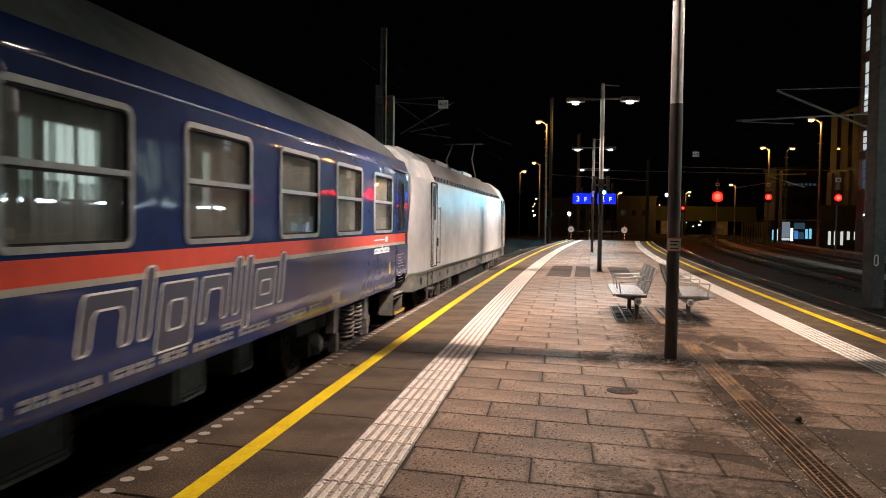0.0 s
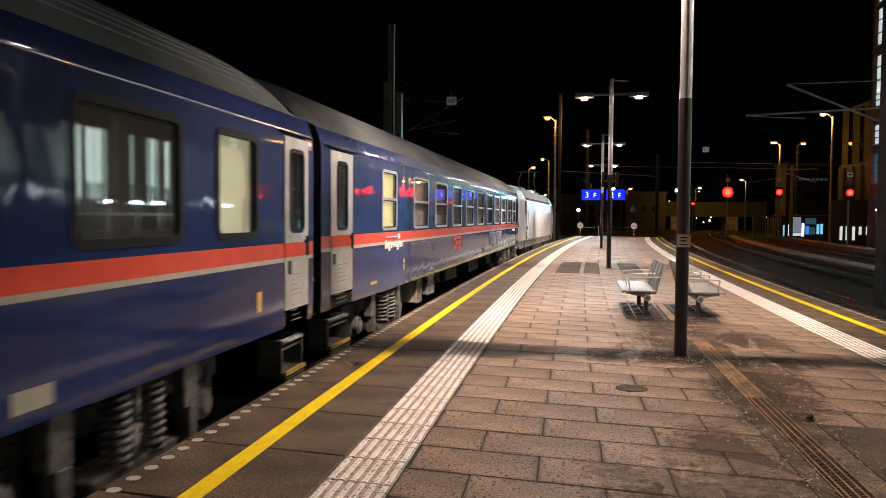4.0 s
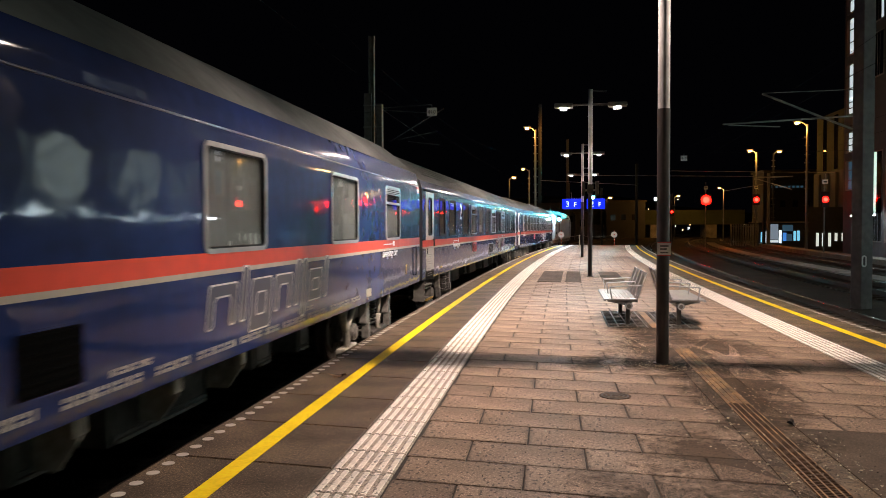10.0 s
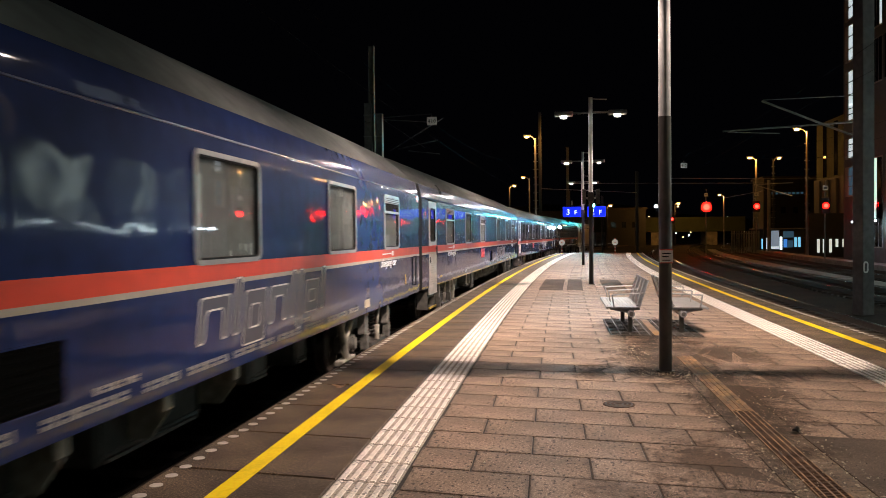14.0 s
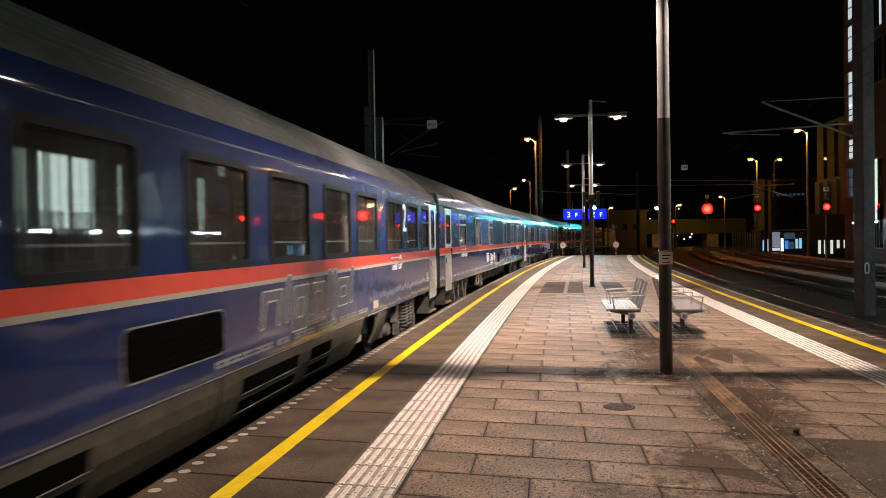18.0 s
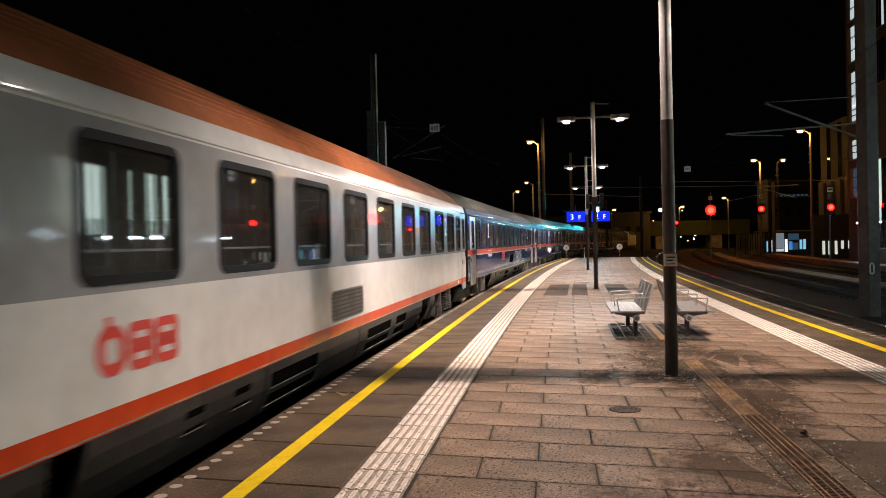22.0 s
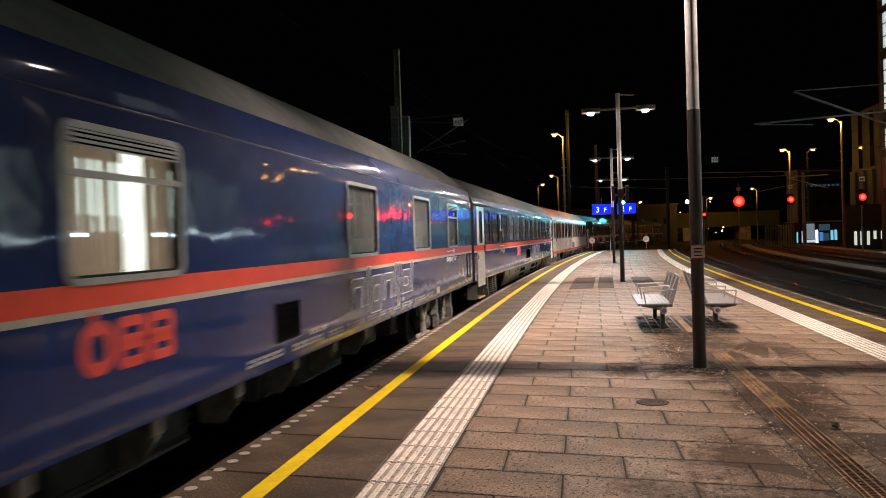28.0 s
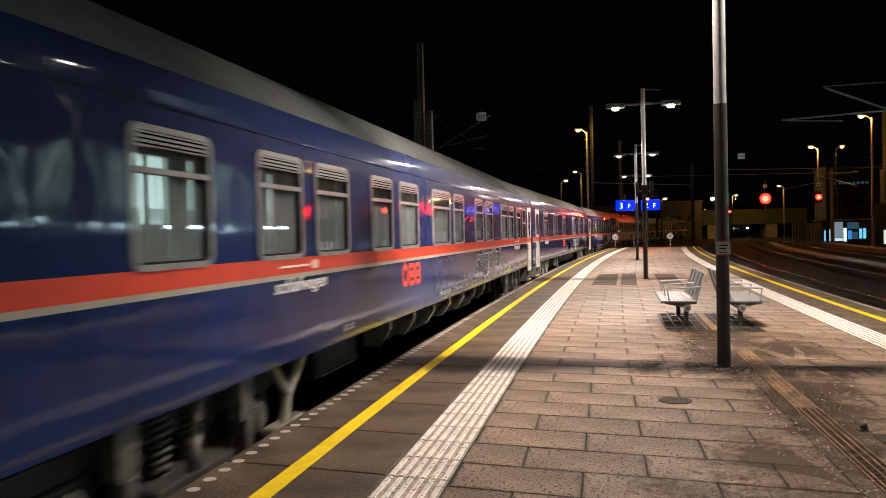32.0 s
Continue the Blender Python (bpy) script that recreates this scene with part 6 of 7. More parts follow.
# bracket arms over the right-hand tracks
for x, y, rods in ((17.35, 45.0, [((0, 0, 8.6), (-7.6, 0, 8.25), 0.05), ((-4.5, 0, 8.05), (-7.3, 0, 8.2), 0.03)]), (13.5, 35.0, [((0, 0, 6.4), (-4.25, 0, 8.25), 0.05), ((0, 0, 8.35), (-4.2, 0, 8.28), 0.02)])):
    m = lattice_mast(place(x, y), 9.5, "grey steel catenary mast with bracket arms", mat="mastdark")
    bars("bracket_tube", m, rods, "mastgrey")
for x, y, hh in ((1.9, 88.0, 12.5), (3.1, 130, 10), (-1.1, 79.0, 15.2), (9.7, 88.0, 9.6), (24.6, 92, 8), (15.3, 140, 9), (6.6, 100, 7.5), (20.0, 130, 8)):
    lattice_mast(place(x, y), hh, "slim grey catenary mast in the dark yard", 0.3, "mastdark")

m = lattice_mast(place(24.6, 90.3), 8.5, "grey steel mast with bracket bars lit orange", mat="mastgrey")
bars("bracket_tube", m, [((-1.64, -0.3, 7.95), (2.55, -0.3, 8.12), 0.05), ((-1.27, -0.3, 7.82), (2.46, -0.3, 6.61), 0.05)], "steel")
bars("bracket_tube", m, [((0, 0, 8.03), (0, -0.3, 8.03), 0.05)], "steel")

# overhead wires, each a thin sagging tube along its track
M["wire"] = material("overhead_wire", (0.004, 0.004, 0.004), 0.9, spec=0.05)


def wire(name, pts, r, label):
    c = bpy.data.curves.new(name, "CURVE")
    c.dimensions, c.bevel_depth, c.bevel_resolution = "3D", r, 1
    s = c.splines.new("POLY")
    s.points.add(len(pts) - 1)
    for p, q in zip(s.points, pts):
        p.co = (*q, 1)
    c.materials.append(M["wire"])
    return tagged(new(name, c), label, "overhead wire", "overhead wires")


def cross_wire(a, b):
    """Near-black thin wires near by, thicker grey ones far off over the yard."""
    far = a[1] > 75
    bm = bmesh.new()
    rod(bm, a, b, 0.026 if far else 0.012, n=6)
    tagged(part("cross_wire", bm, "mastgrey" if far else "wire"), "thin steel cross-span wire of the overhead line", "overhead wire", "overhead wires")


for lat in (TRACK_L, 6.66, 11.4):
    for z, sag in ((RAIL + 5.6, 0.0), (RAIL + 7.0, 0.9)):
        pts = []
        for k in range(61):
            y = -10 + 4 * k
            u = (y % 48) / 48
            x, yy, _ = bend(lat, y)
            pts.append((x, yy, z - sag * 4 * u * (1 - u)))
        wire("overhead_wire", pts, 0.0035, "thin overhead line wire above the track")
for a, b in (((-1.1, 79, 6.5), (9.7, 88, 6.4)), ((1.9, 88, 7.6), (25, 88, 7.2)), ((1.9, 60, 7.28), (22.95, 60, 7.28)), ((12.0, 88, 8.0), (32, 88, 7.5)), ((-9.12, 37.9, 7.5), (-14, 22, 6.6)), ((20, 92, 5.8), (24.6, 92, 6.6))):
    cross_wire(a, b)

# ---- buildings across the yard ----
M["darkwall"] = material("dark_facade", (0.042, 0.042, 0.044), 0.6, grain=0.15, scale=3, spots=0.2, spot_scale=0.3)
M["hallwall"] = material("grey_hall_facade", (0.072, 0.086, 0.094), 0.6, grain=0.15, scale=3, spots=0.2, spot_scale=0.3)
M["palewall"] = material("olive_rendered_wall", (0.045, 0.056, 0.023), 0.8, grain=0.15, scale=3, spots=0.3, spot_scale=0.4)
M["winwhite"] = material("lit_office_window", (0.8, 0.8, 0.8), 0.3, glow=(0.80, 0.95, 1.0), strength=0.6)
M["winwarm"] = material("lit_hall_window", (0.8, 0.8, 0.7), 0.3, glow=(0.80, 1.0, 0.90), strength=2.7)
M["winteal"] = material("lit_teal_window", (0.2, 0.6, 0.7), 0.3, glow=(0.25, 0.72, 1.0), strength=0.75)
M["tube"] = material("lit_tube_lamp", (1, 1, 1), 0.3, glow=(0.70, 0.90, 1.0), strength=42)
M["windim"] = material("dim_blue_window", (0.1, 0.2, 0.3), 0.2, glow=(0.16, 0.40, 0.62), strength=0.12)
M["winmid"] = material("dim_hall_window", (0.5, 0.55, 0.5), 0.3, glow=(0.72, 1.0, 0.86), strength=0.8)
M["windark"] = material("unlit_window", (0.012, 0.014, 0.016), 0.08)

FX = 22.9
hall = thing("station_building", Matrix(), "tall dark station building with rows of lit windows", "building")
bm = bmesh.new()
box(bm, FX, FX + 16, -25, 63.4, BED, 24)
part("wall", bm, "hallwall", hall)
rng = random.Random(4)
for floor in range(6):
    z = 0.2 + 3.9 * floor - (1.9 if floor == 1 else 0)
    for bay in range(28):
        y = -22 + 3.0 * bay
        if floor == 2 or bay == 27:
            continue
        tall = 4.7 if floor == 1 else 3.4
        if bay >= 24 and floor == 5:
            chance, mt = 0.9, "winwhite"
        elif floor == 1:
            chance, mt = 0.45, "winwarm" if bay < 25 else "winwhite"
        else:
            chance, mt = (0.06, "winwhite") if floor else (0.0, "windark")
        bm = bmesh.new()
        box(bm, FX - 0.05, FX + 0.02, y + 0.25, y + 2.75, z + 0.3, z + tall + 0.1)
        w = part("window", bm, "mastgrey", hall)
        y0 = y + 0.35
        while y0 < y + 2.3:
            wide = rng.choice((0.3, 0.45, 0.7))
            bm = bmesh.new()
            box(bm, FX - 0.075, FX - 0.052, y0, y0 + wide, z + 0.4, z + tall)
            u = rng.random()
            part("pane", bm, mt if u < chance else "winmid" if floor == 1 and u < 0.8 else "windark", w)
            y0 += wide + 0.12
for z, hh in ((19.4, 2.6), (16.2, 2.6), (12.7, 2.6), (10.9, 1.2), (8.1, 1.4), (5.55, 2.1)):
    bm = bmesh.new()
    box(bm, FX - 0.06, FX + 0.02, 60.9, 62.9, z - hh / 2 - 0.1, z + hh / 2 + 0.1)
    w = part("window", bm, "mastgrey", hall)
    for k in (0, 1):
        bm = bmesh.new()
        box(bm, FX - 0.08, FX - 0.062, 61.0 + 0.62 * k, 61.55 + 0.62 * k, z - hh / 2, z + hh / 2)
        q = part("pane", bm, "winwhite" if z > 7 else "windim", w)
        for j in range(2):
            bm = bmesh.new()
            zz = z - hh / 2 + hh * (0.3 + 0.37 * j)
            box(bm, FX - 0.1, FX - 0.081, 61.0 + 0.62 * k, 61.55 + 0.62 * k, zz, zz + 0.09)
            part("glazing_bar", bm, "mastdark", q)
for k in range(16):
    if k % 5 == 3:
        continue
    t = thing("tube_lamp", place(FX - 1.2, 18 + 2.6 * k, 2.4), "lit white tube lamp on the far platform wall", "tube lamp", "tube lamps along the building")
    bm = bmesh.new()
    rod(bm, (0, 0, 0), (0, 1.5, 0), 0.05, n=10)
    part("tube", bm, "tube", t)
    bm = bmesh.new()
    box(bm, -0.02, 0.08, 0.0, 1.5, 0.05, 0.12, 0.01)
    box(bm, -0.02, 0.02, 0.7, 0.8, BED - 2.4, 0.06)
    part("holder", bm, "mastgrey", t)

annex = thing("side_building", Matrix(), "building with pale upper storeys lit orange by a yard lamp", "building")
bm = bmesh.new()
box(bm, 31.0, 48, 63, 95, BED, 7.8)
part("wall", bm, "darkwall", annex)
bm = bmesh.new()
box(bm, 31.3, 48, 63, 95, 7.8, 14.4)
part("upper_wall", bm, "palewall", annex)
for k in range(9):
    bm = bmesh.new()
    y = 64.5 + 3.4 * k
    box(bm, 31.22, 31.34, y, y + 1.0, 8.0, 14.0)
    part("window_strip", bm, "windark", annex)
for k in range(12):
    bm = bmesh.new()
    y = 64 + 2.6 * k
    box(bm, 30.75, 31.02, y, y + 0.3, BED, 7.6)
    part("pilaster", bm, "concrete" if k in (4, 7) else "darkwall", annex)

kiosk = thing("kiosk", Matrix(), "low glass kiosk glowing teal and white beside the tracks", "kiosk")
bm = bmesh.new()
box(bm, 25.1, 30.2, 96, 100, BED, 2.1)
part("wall", bm, "darkwall", kiosk)
bm = bmesh.new()
box(bm, 24.9, 30.4, 95.7, 100.2, 2.104, 2.25, 0.02)
part("roof", bm, "concrete", kiosk)
M["winblue"] = material("lit_blue_window", (0.1, 0.2, 0.8), 0.3, glow=(0.08, 0.36, 1.0), strength=0.55)
M["winpale"] = material("frosted_pale_window", (0.5, 0.55, 0.6), 0.3, glow=(0.42, 0.56, 0.72), strength=0.30)
for x0, x1, z0, z1, mt in ((25.3, 25.5, -0.26, 0.97, "winteal"), (25.68, 26.0, -0.3, 1.08, "winwhite"), (26.42, 27.3, 0.1, 1.95, "winpale"), (26.42, 27.3, -0.28, 0.04, "winwhite"), (27.4, 27.68, -0.35, 1.2, "kiosklamp"), (27.85, 28.25, -0.1, 0.9, "winblue"), (28.32, 28.9, -0.1, 0.75, "windim"), (27.8, 29.0, 1.1, 1.85, "windim"), (29.08, 29.36, -0.05, 1.1, "winteal"), (29.5, 29.78, -0.05, 1.15, "winteal")):
    M.setdefault("kiosklamp", material("lit_white_panel", (0.9, 0.95, 1.0), 0.3, glow=(0.75, 0.92, 1.0), strength=1.6))
    bm = bmesh.new()
    box(bm, x0, x1, 95.93, 96.01, z0, z1)
    part("window", bm, mt, kiosk)
fence = thing("slatted_fence", Matrix(), "grey upright slats of a fence beside the lit kiosk", "fence")
for z in (-0.2, 1.6):
    bm = bmesh.new()
    box(bm, 21.6, 25.0, 95.56, 95.62, z, z + 0.08)
    part("rail", bm, "mastgrey", fence)
for k in range(12):
    bm = bmesh.new()
    box(bm, 21.65 + 0.285 * k, 21.83 + 0.285 * k, 95.5, 95.55, BED, 1.95)
    part("slat", bm, "mastgrey", fence)

M["winslit"] = material("lit_slit_window", (0.6, 0.65, 0.6), 0.3, glow=(0.95, 1.0, 0.86), strength=0.6)
low = thing("low_wall", Matrix(), "low dark wall with narrow lit slits", "wall")
bm = bmesh.new()
box(bm, 25.6, 31.5, 79.9, 80.6, BED, 3.6)
part("wall", bm, "darkwall", low)
for k, x in enumerate((26.35, 26.9, 27.5, 28.1, 28.75, 29.9)):
    bm = bmesh.new()
    box(bm, x, x + 0.24, 79.84, 79.91, -0.35 if k < 3 else 0.2 if k < 5 else -0.6, 1.0 if k < 5 else 0.2)
    part("slit_window", bm, "winslit", low)

bridge = thing("road_bridge", Matrix(), "brownish bridge wall lit faintly orange in the distance", "bridge")
bm = bmesh.new()
box(bm, 8, 42, 172, 180, 2.2, 5.4)
part("deck", bm, "palewall", bridge)
for x in (10, 22, 34):
    bm = bmesh.new()
    box(bm, x, x + 2.2, 172.4, 179.5, BED, 2.2)
    part("pier", bm, "concrete", bridge)

# dark houses and wooded slope in the distance, with small lights
M["hill"] = material("dark_wooded_slope", (0.02, 0.022, 0.018), 0.95, grain=0.3, scale=0.2)
bm = bmesh.new()
rng = random.Random(11)
prev = None
for k in range(81):
    x = -400 + 12 * k
    zt = 16 + 7 * math.sin(k * 0.23) + 3 * rng.random()
    v = (bm.verts.new((x, 520, BED - 1)), bm.verts.new((x, 560, zt)))
    if prev:
        bm.faces.new((prev[0], v[0], v[1], prev[1]))
    prev = v
tagged(part("backdrop", bm, "hill"), "dark wooded slope behind the station at night", "backdrop", kind="structure")
M["farlamp_warm"] = material("distant_warm_lamp", (1, 0.8, 0.5), 0.3, glow=(1.0, 0.62, 0.25), strength=5)
M["floodwhite"] = material("lit_floodlight_lens", (1, 1, 1), 0.3, glow=(0.75, 0.9, 1.0), strength=25)
M["farlamp_dim"] = material("dim_warm_window", (0.8, 0.5, 0.2), 0.4, glow=(1.0, 0.72, 0.36), strength=0.9)
M["farlamp_white"] = material("distant_white_lamp", (1, 1, 1), 0.3, glow=(0.85, 0.95, 1.0), strength=5)
for mat, count, seed in (("farlamp_warm", 46, 3), ("farlamp_white", 26, 8)):
    rng = random.Random(seed)
    vs, fs = [], []
    for k in range(count):
        y = rng.uniform(190, 500)
        x = y * rng.uniform(-0.05, 0.36) + 2
        z = rng.uniform(-0.004, 0.022 + 0.02 * rng.random()) * y + 1.6
        r = y * rng.uniform(0.0004, 0.0010)
        b = len(vs)
        for sx, sz in ((-1, -1), (1, -1), (1, 1), (-1, 1)):
            vs.append((x + sx * r, y, z + sz * r))
        vs.append((x, y - r, z))
        fs += [(b, b + 1, b + 4), (b + 1, b + 2, b + 4), (b + 2, b + 3, b + 4), (b + 3, b, b + 4), (b, b + 3, b + 2, b + 1)]
    me = bpy.data.meshes.new("distant_lights")
    me.from_pydata(vs, [], fs)
    me.materials.append(M[mat])
    tagged(new("distant_lights", me), "tiny distant lamps scattered over the dark town", "distant lights", kind="stuff")
for x, y, w, hh in ((40, 150, 15, 12), (-4, 150, 9, 6), (4.5, 140, 3.2, 4), (12, 165, 8, 7), (-30, 160, 14, 9), (2, 210, 16, 8)):
    hse = thing("distant_house", Matrix(), "dark low railway building in the distance", "house", "dark houses behind the tracks")
    bm = bmesh.new()
    box(bm, x, x + w, y, y + 8, BED, hh)
    part("wall", bm, "darkwall", hse)
    bm = bmesh.new()
    box(bm, x - 0.3, x + w + 0.3, y - 0.3, y + 8.3, hh + 0.004, hh + 0.4)
    part("roof", bm, "dark", hse)
    for k in range(int(w / 2.2)):
        bm = bmesh.new()
        box(bm, x + 0.8 + 2.2 * k, x + 1.7 + 2.2 * k, y - 0.06, y + 0.02, hh * 0.45, hh * 0.45 + 1.2)
        part("window", bm, "windark", hse)
    if x == 40:
        for k in range(13):
            bm = bmesh.new()
            u, z = x + 0.6 + 0.75 * k + (3.5 if k > 8 else 0.0), 9.0 if k < 9 else 6.6 + 0.55 * (k % 2)
            box(bm, u, u + 0.42, y - 0.06, y + 0.02, z, z + 0.38)
            part("lit_window", bm, "windim" if k < 9 else "farlamp_dim", hse)

beacon = thing("mast_floodlight", place(26.8, 200.0), "small bright white floodlight on a thin mast", "floodlight")
bm = bmesh.new()
rod(bm, (0, 0, 0), (0, 0, 9.25), 0.12, 0.08, n=8)
part("mast", bm, "mastdark", beacon)
bm = bmesh.new()
box(bm, -0.45, 0.45, -0.15, 0.25, 9.24, 10.14, 0.06)
h = part("housing", bm, "mastdark", beacon)
bm = bmesh.new()
rod(bm, (0, -0.25, 9.68), (0, -0.151, 9.68), 0.42, n=20)
part("lens", bm, "floodwhite", h, "glaring white lens")

# gravel path between the right-hand tracks
bm = bmesh.new()
strip(bm, 13.2, 14.3, -20, 120, BED - 0.1, RAIL - 0.12, 4)
tagged(part("cinder_path", bm, "concrete"), "pale gritty strip between two tracks", "path", kind="structure")
bm = bmesh.new()
strip(bm, 18.3, 19.6, 10, 120, BED - 0.1, RAIL + 0.15, 4)
tagged(part("low_platform", bm, "concrete"), "low concrete edge beside the far track", "platform", kind="structure")


# ---- paving: slabs, tactile strips, drain and marks ----
M["patch"] = material("dark_asphalt_patch", (0.076, 0.052, 0.034), 0.8, grain=0.4, scale=70, spots=0.45, spot_scale=1.3, bump=0.3, flecks=0.8, spec=0.22)
EDGE_SLAB = {s: slab_mesh("edge_slab", 1.235 if s < 0 else 1.11, 1.0, "slab", depth=0.03) for s in (-1, 1)}
for k in range(-32, 65):
    for s, lat in ((-1, -2.05), (1, 4.415)):
        o = new("edge_slab", EDGE_SLAB[s])
        o.parent = platform
        o.matrix_basis = lay(None, lat, 3.98 + 1.0 * k)
TACT = slab_mesh("tactile_slab", 0.43, 0.43, "tactile", ribs=6, gap=0.003, chamfer=0.004)
for k in range(-74, 153):
    for lat in (-1.215, 3.64):
        o = new("tactile_slab", TACT)
        o.parent = platform
        o.matrix_basis = lay(None, lat, 4.25 + 0.43 * k)

# pavers in half bond; the drain and a dark patch leave some out
W, L = 0.82, 0.49
LEFT, RIGHT = -0.995, 3.42
count = 0
rest = []
sizes = {}


def cleared(a, b, cuts):
    """What is left of a to b once the cuts are taken out."""
    left = [(a, b)] if b - a > 0.05 else []
    for c0, c1 in cuts:
        left = [q for p0, p1 in left for q in ((p0, min(p1, c0)), (max(p0, c1), p1)) if q[1] - q[0] > 0.05]
    return left


for row in [*range(-5, 134), *range(-66, -5)]:
    y = 4.377 + L * (row + 0.5)
    cuts = []
    if y < 10.2:
        cuts.append((1.465, 1.95))
    if y < 6.45:
        cuts.append((1.9, 3.2))
    if 12.2 < y < 14.7:
        cuts.append((0.89, 2.31))
    first_joint = -0.16 if row % 2 == 0 else 0.25
    for n in range(math.floor((LEFT - first_joint) / W), 7):
        for a, b in cleared(max(first_joint + n * W, LEFT), min(first_joint + (n + 1) * W, RIGHT), cuts):
            key = round(b - a, 2)
            if key not in sizes:
                sizes[key] = slab_mesh("paver", b - a, L, "paver", gap=0.0048, chamfer=0.006)
            m = lay(None, (a + b) / 2, y)
            m.translation.z -= 0.004 * ((row * 7 + n * 13) % 5) / 5
            if count < 300:
                o = new("paver", sizes[key])
                o.parent = platform
                o.matrix_basis = m
                count += 1
            else:
                rest.append((sizes[key], m))
vs, fs, across = [], [], []
for me, m in rest:
    across += [tuple(d.uv) for d in me.uv_layers[0].data]
    b = len(vs)
    vs += [m @ v.co for v in me.vertices]
    fs += [tuple(b + i for i in p.vertices) for p in me.polygons]
me = bpy.data.meshes.new("far_pavers")
me.from_pydata(vs, [], fs)
uv = me.uv_layers.new(name="UVMap")
for d, v in zip(uv.data, across):
    d.uv = v
me.materials.append(M["paver"])
o = new("far_pavers", me)
o.parent = platform
o["kind"] = "stuff"

# asphalt fill round the drain and dark patch beside it
bm = bmesh.new()
strip(bm, 1.468, 1.585, -27, 10.2, -0.02, -0.003)
strip(bm, 1.795, 1.945, -27, 10.2, -0.02, -0.003)
part("drain_surround", bm, "surround", platform)
bm = bmesh.new()
strip(bm, 1.505, 1.755, 12.22, 14.68, -0.03, -0.004)
part("drain_surround", bm, "surround", platform)
bm = bmesh.new()
strip(bm, 1.955, 3.2, -27, 6.45, -0.02, -0.004)
part("asphalt_patch", bm, "patch", platform)


def flat_patch(l0, l1, y0, y1, mat, name="asphalt_patch", z=0.0035):
    bm = bmesh.new()
    vs = []
    for l, y in ((l0, y0), (l1, y0), (l1, y1), (l0, y1)):
        x, yy, _ = bend(l, y + SKEW * (l - POLE_LAT) * 0.7)
        vs.append((x, yy))
    lo = [bm.verts.new((x, y, -0.005)) for x, y in vs]
    hi = [bm.verts.new((x, y, z)) for x, y in vs]
    bm.faces.new(hi)
    for i in range(4):
        bm.faces.new((lo[i], lo[(i + 1) % 4], hi[(i + 1) % 4], hi[i]))
    return part(name, bm, mat, platform, "dark asphalt patch in the paving")


for l0, l1 in ((-0.62, 0.08), (0.20, 0.67), (1.3, 1.95)):
    flat_patch(l0, l1, 22.2, 27.6, "patch")

drain = thing("drain_channel", Matrix(), "rusty iron drain grate let into the platform", "drain", kind="structure")
bm = bmesh.new()
strip(bm, 1.59, 1.60, -27, 10.2, -0.06, 0.003)
strip(bm, 1.78, 1.79, -27, 10.2, -0.06, 0.003)
part("rim", bm, "rust", drain)
for lat in (1.632, 1.69, 1.742):
    bm = bmesh.new()
    strip(bm, lat - 0.006, lat + 0.006, -27, 7.06, -0.03, 0.0034)
    part("grate_rib", bm, "rust", drain)
    bm = bmesh.new()
    strip(bm, lat - 0.007, lat + 0.007, 7.07, 10.2, 0.003, 0.009)
    part("plate_rib", bm, "rust", drain)
bm = bmesh.new()
strip(bm, 1.60, 1.78, -27, 10.2, -0.07, -0.05)
part("trough", bm, "black", drain)
bm = bmesh.new()
box(bm, -0.09, 0.09, -0.0055, 0.0055, -0.022, 0.0024)
M["grate"] = material("dark_iron_grate", (0.10, 0.054, 0.026), 0.8, grain=0.4, scale=30, spec=0.2)
BAR = mesh_of("grate_bar", bm, "grate")
for k in range(240):
    o = new("grate_bar", BAR)
    o.parent = drain
    o.matrix_basis = on(1.69, 3.2 + 0.028 * k)
bm = bmesh.new()
strip(bm, 1.60, 1.78, 7.07, 10.2, -0.012, 0.003)
part("cover_plate", bm, "rust", drain, "rusty orange cover plate")

bm = bmesh.new()
strip(bm, 1.57, 1.69, 12.25, 14.65, -0.02, 0.002)
part("cover_plate", bm, "rust", drain, "rusty orange cover plate")

cover = thing("manhole_cover", on(0.61, 7.23), "round worn iron manhole cover set in the pavers", "manhole cover")
bm = bmesh.new()
rod(bm, (0, 0, -0.02), (0, 0, 0.004), 0.148, n=36)
part("rim", bm, "iron", cover)
for r in (0.13, 0.09, 0.05):
    bm = bmesh.new()
    bmesh.ops.create_circle(bm, segments=32, radius=r)
    bmesh.ops.create_circle(bm, segments=32, radius=r - 0.015)
    bmesh.ops.bridge_loops(bm, edges=bm.edges[:])
    bmesh.ops.translate(bm, vec=(0, 0, 0.0065), verts=bm.verts)
    part("raised_ring", bm, "dark", cover)

# trays with grates under the benches
for l0, l1 in ((0.90, 1.50), (1.76, 2.30)):
    t = thing("tree_grate", Matrix(), "dark iron grate in the paving under a bench", "grate", "grates under the benches")
    bm = bmesh.new()
    strip(bm, l0, l1, 12.25, 14.65, -0.03, -0.008)
    part("bed", bm, "joint", t)
    for k in range(12):
        bm = bmesh.new()
        y = 12.3 + 0.2 * k
        strip(bm, l0, l1, y, y + 0.035, -0.008, 0.004)
        part("bar", bm, "dark", t)
    for k in range(5):
        bm = bmesh.new()
        l = l0 + (l1 - l0) * k / 4
        strip(bm, l - 0.012, l + 0.012, 12.25, 14.65, -0.008, 0.006)
        part("bar", bm, "dark", t)

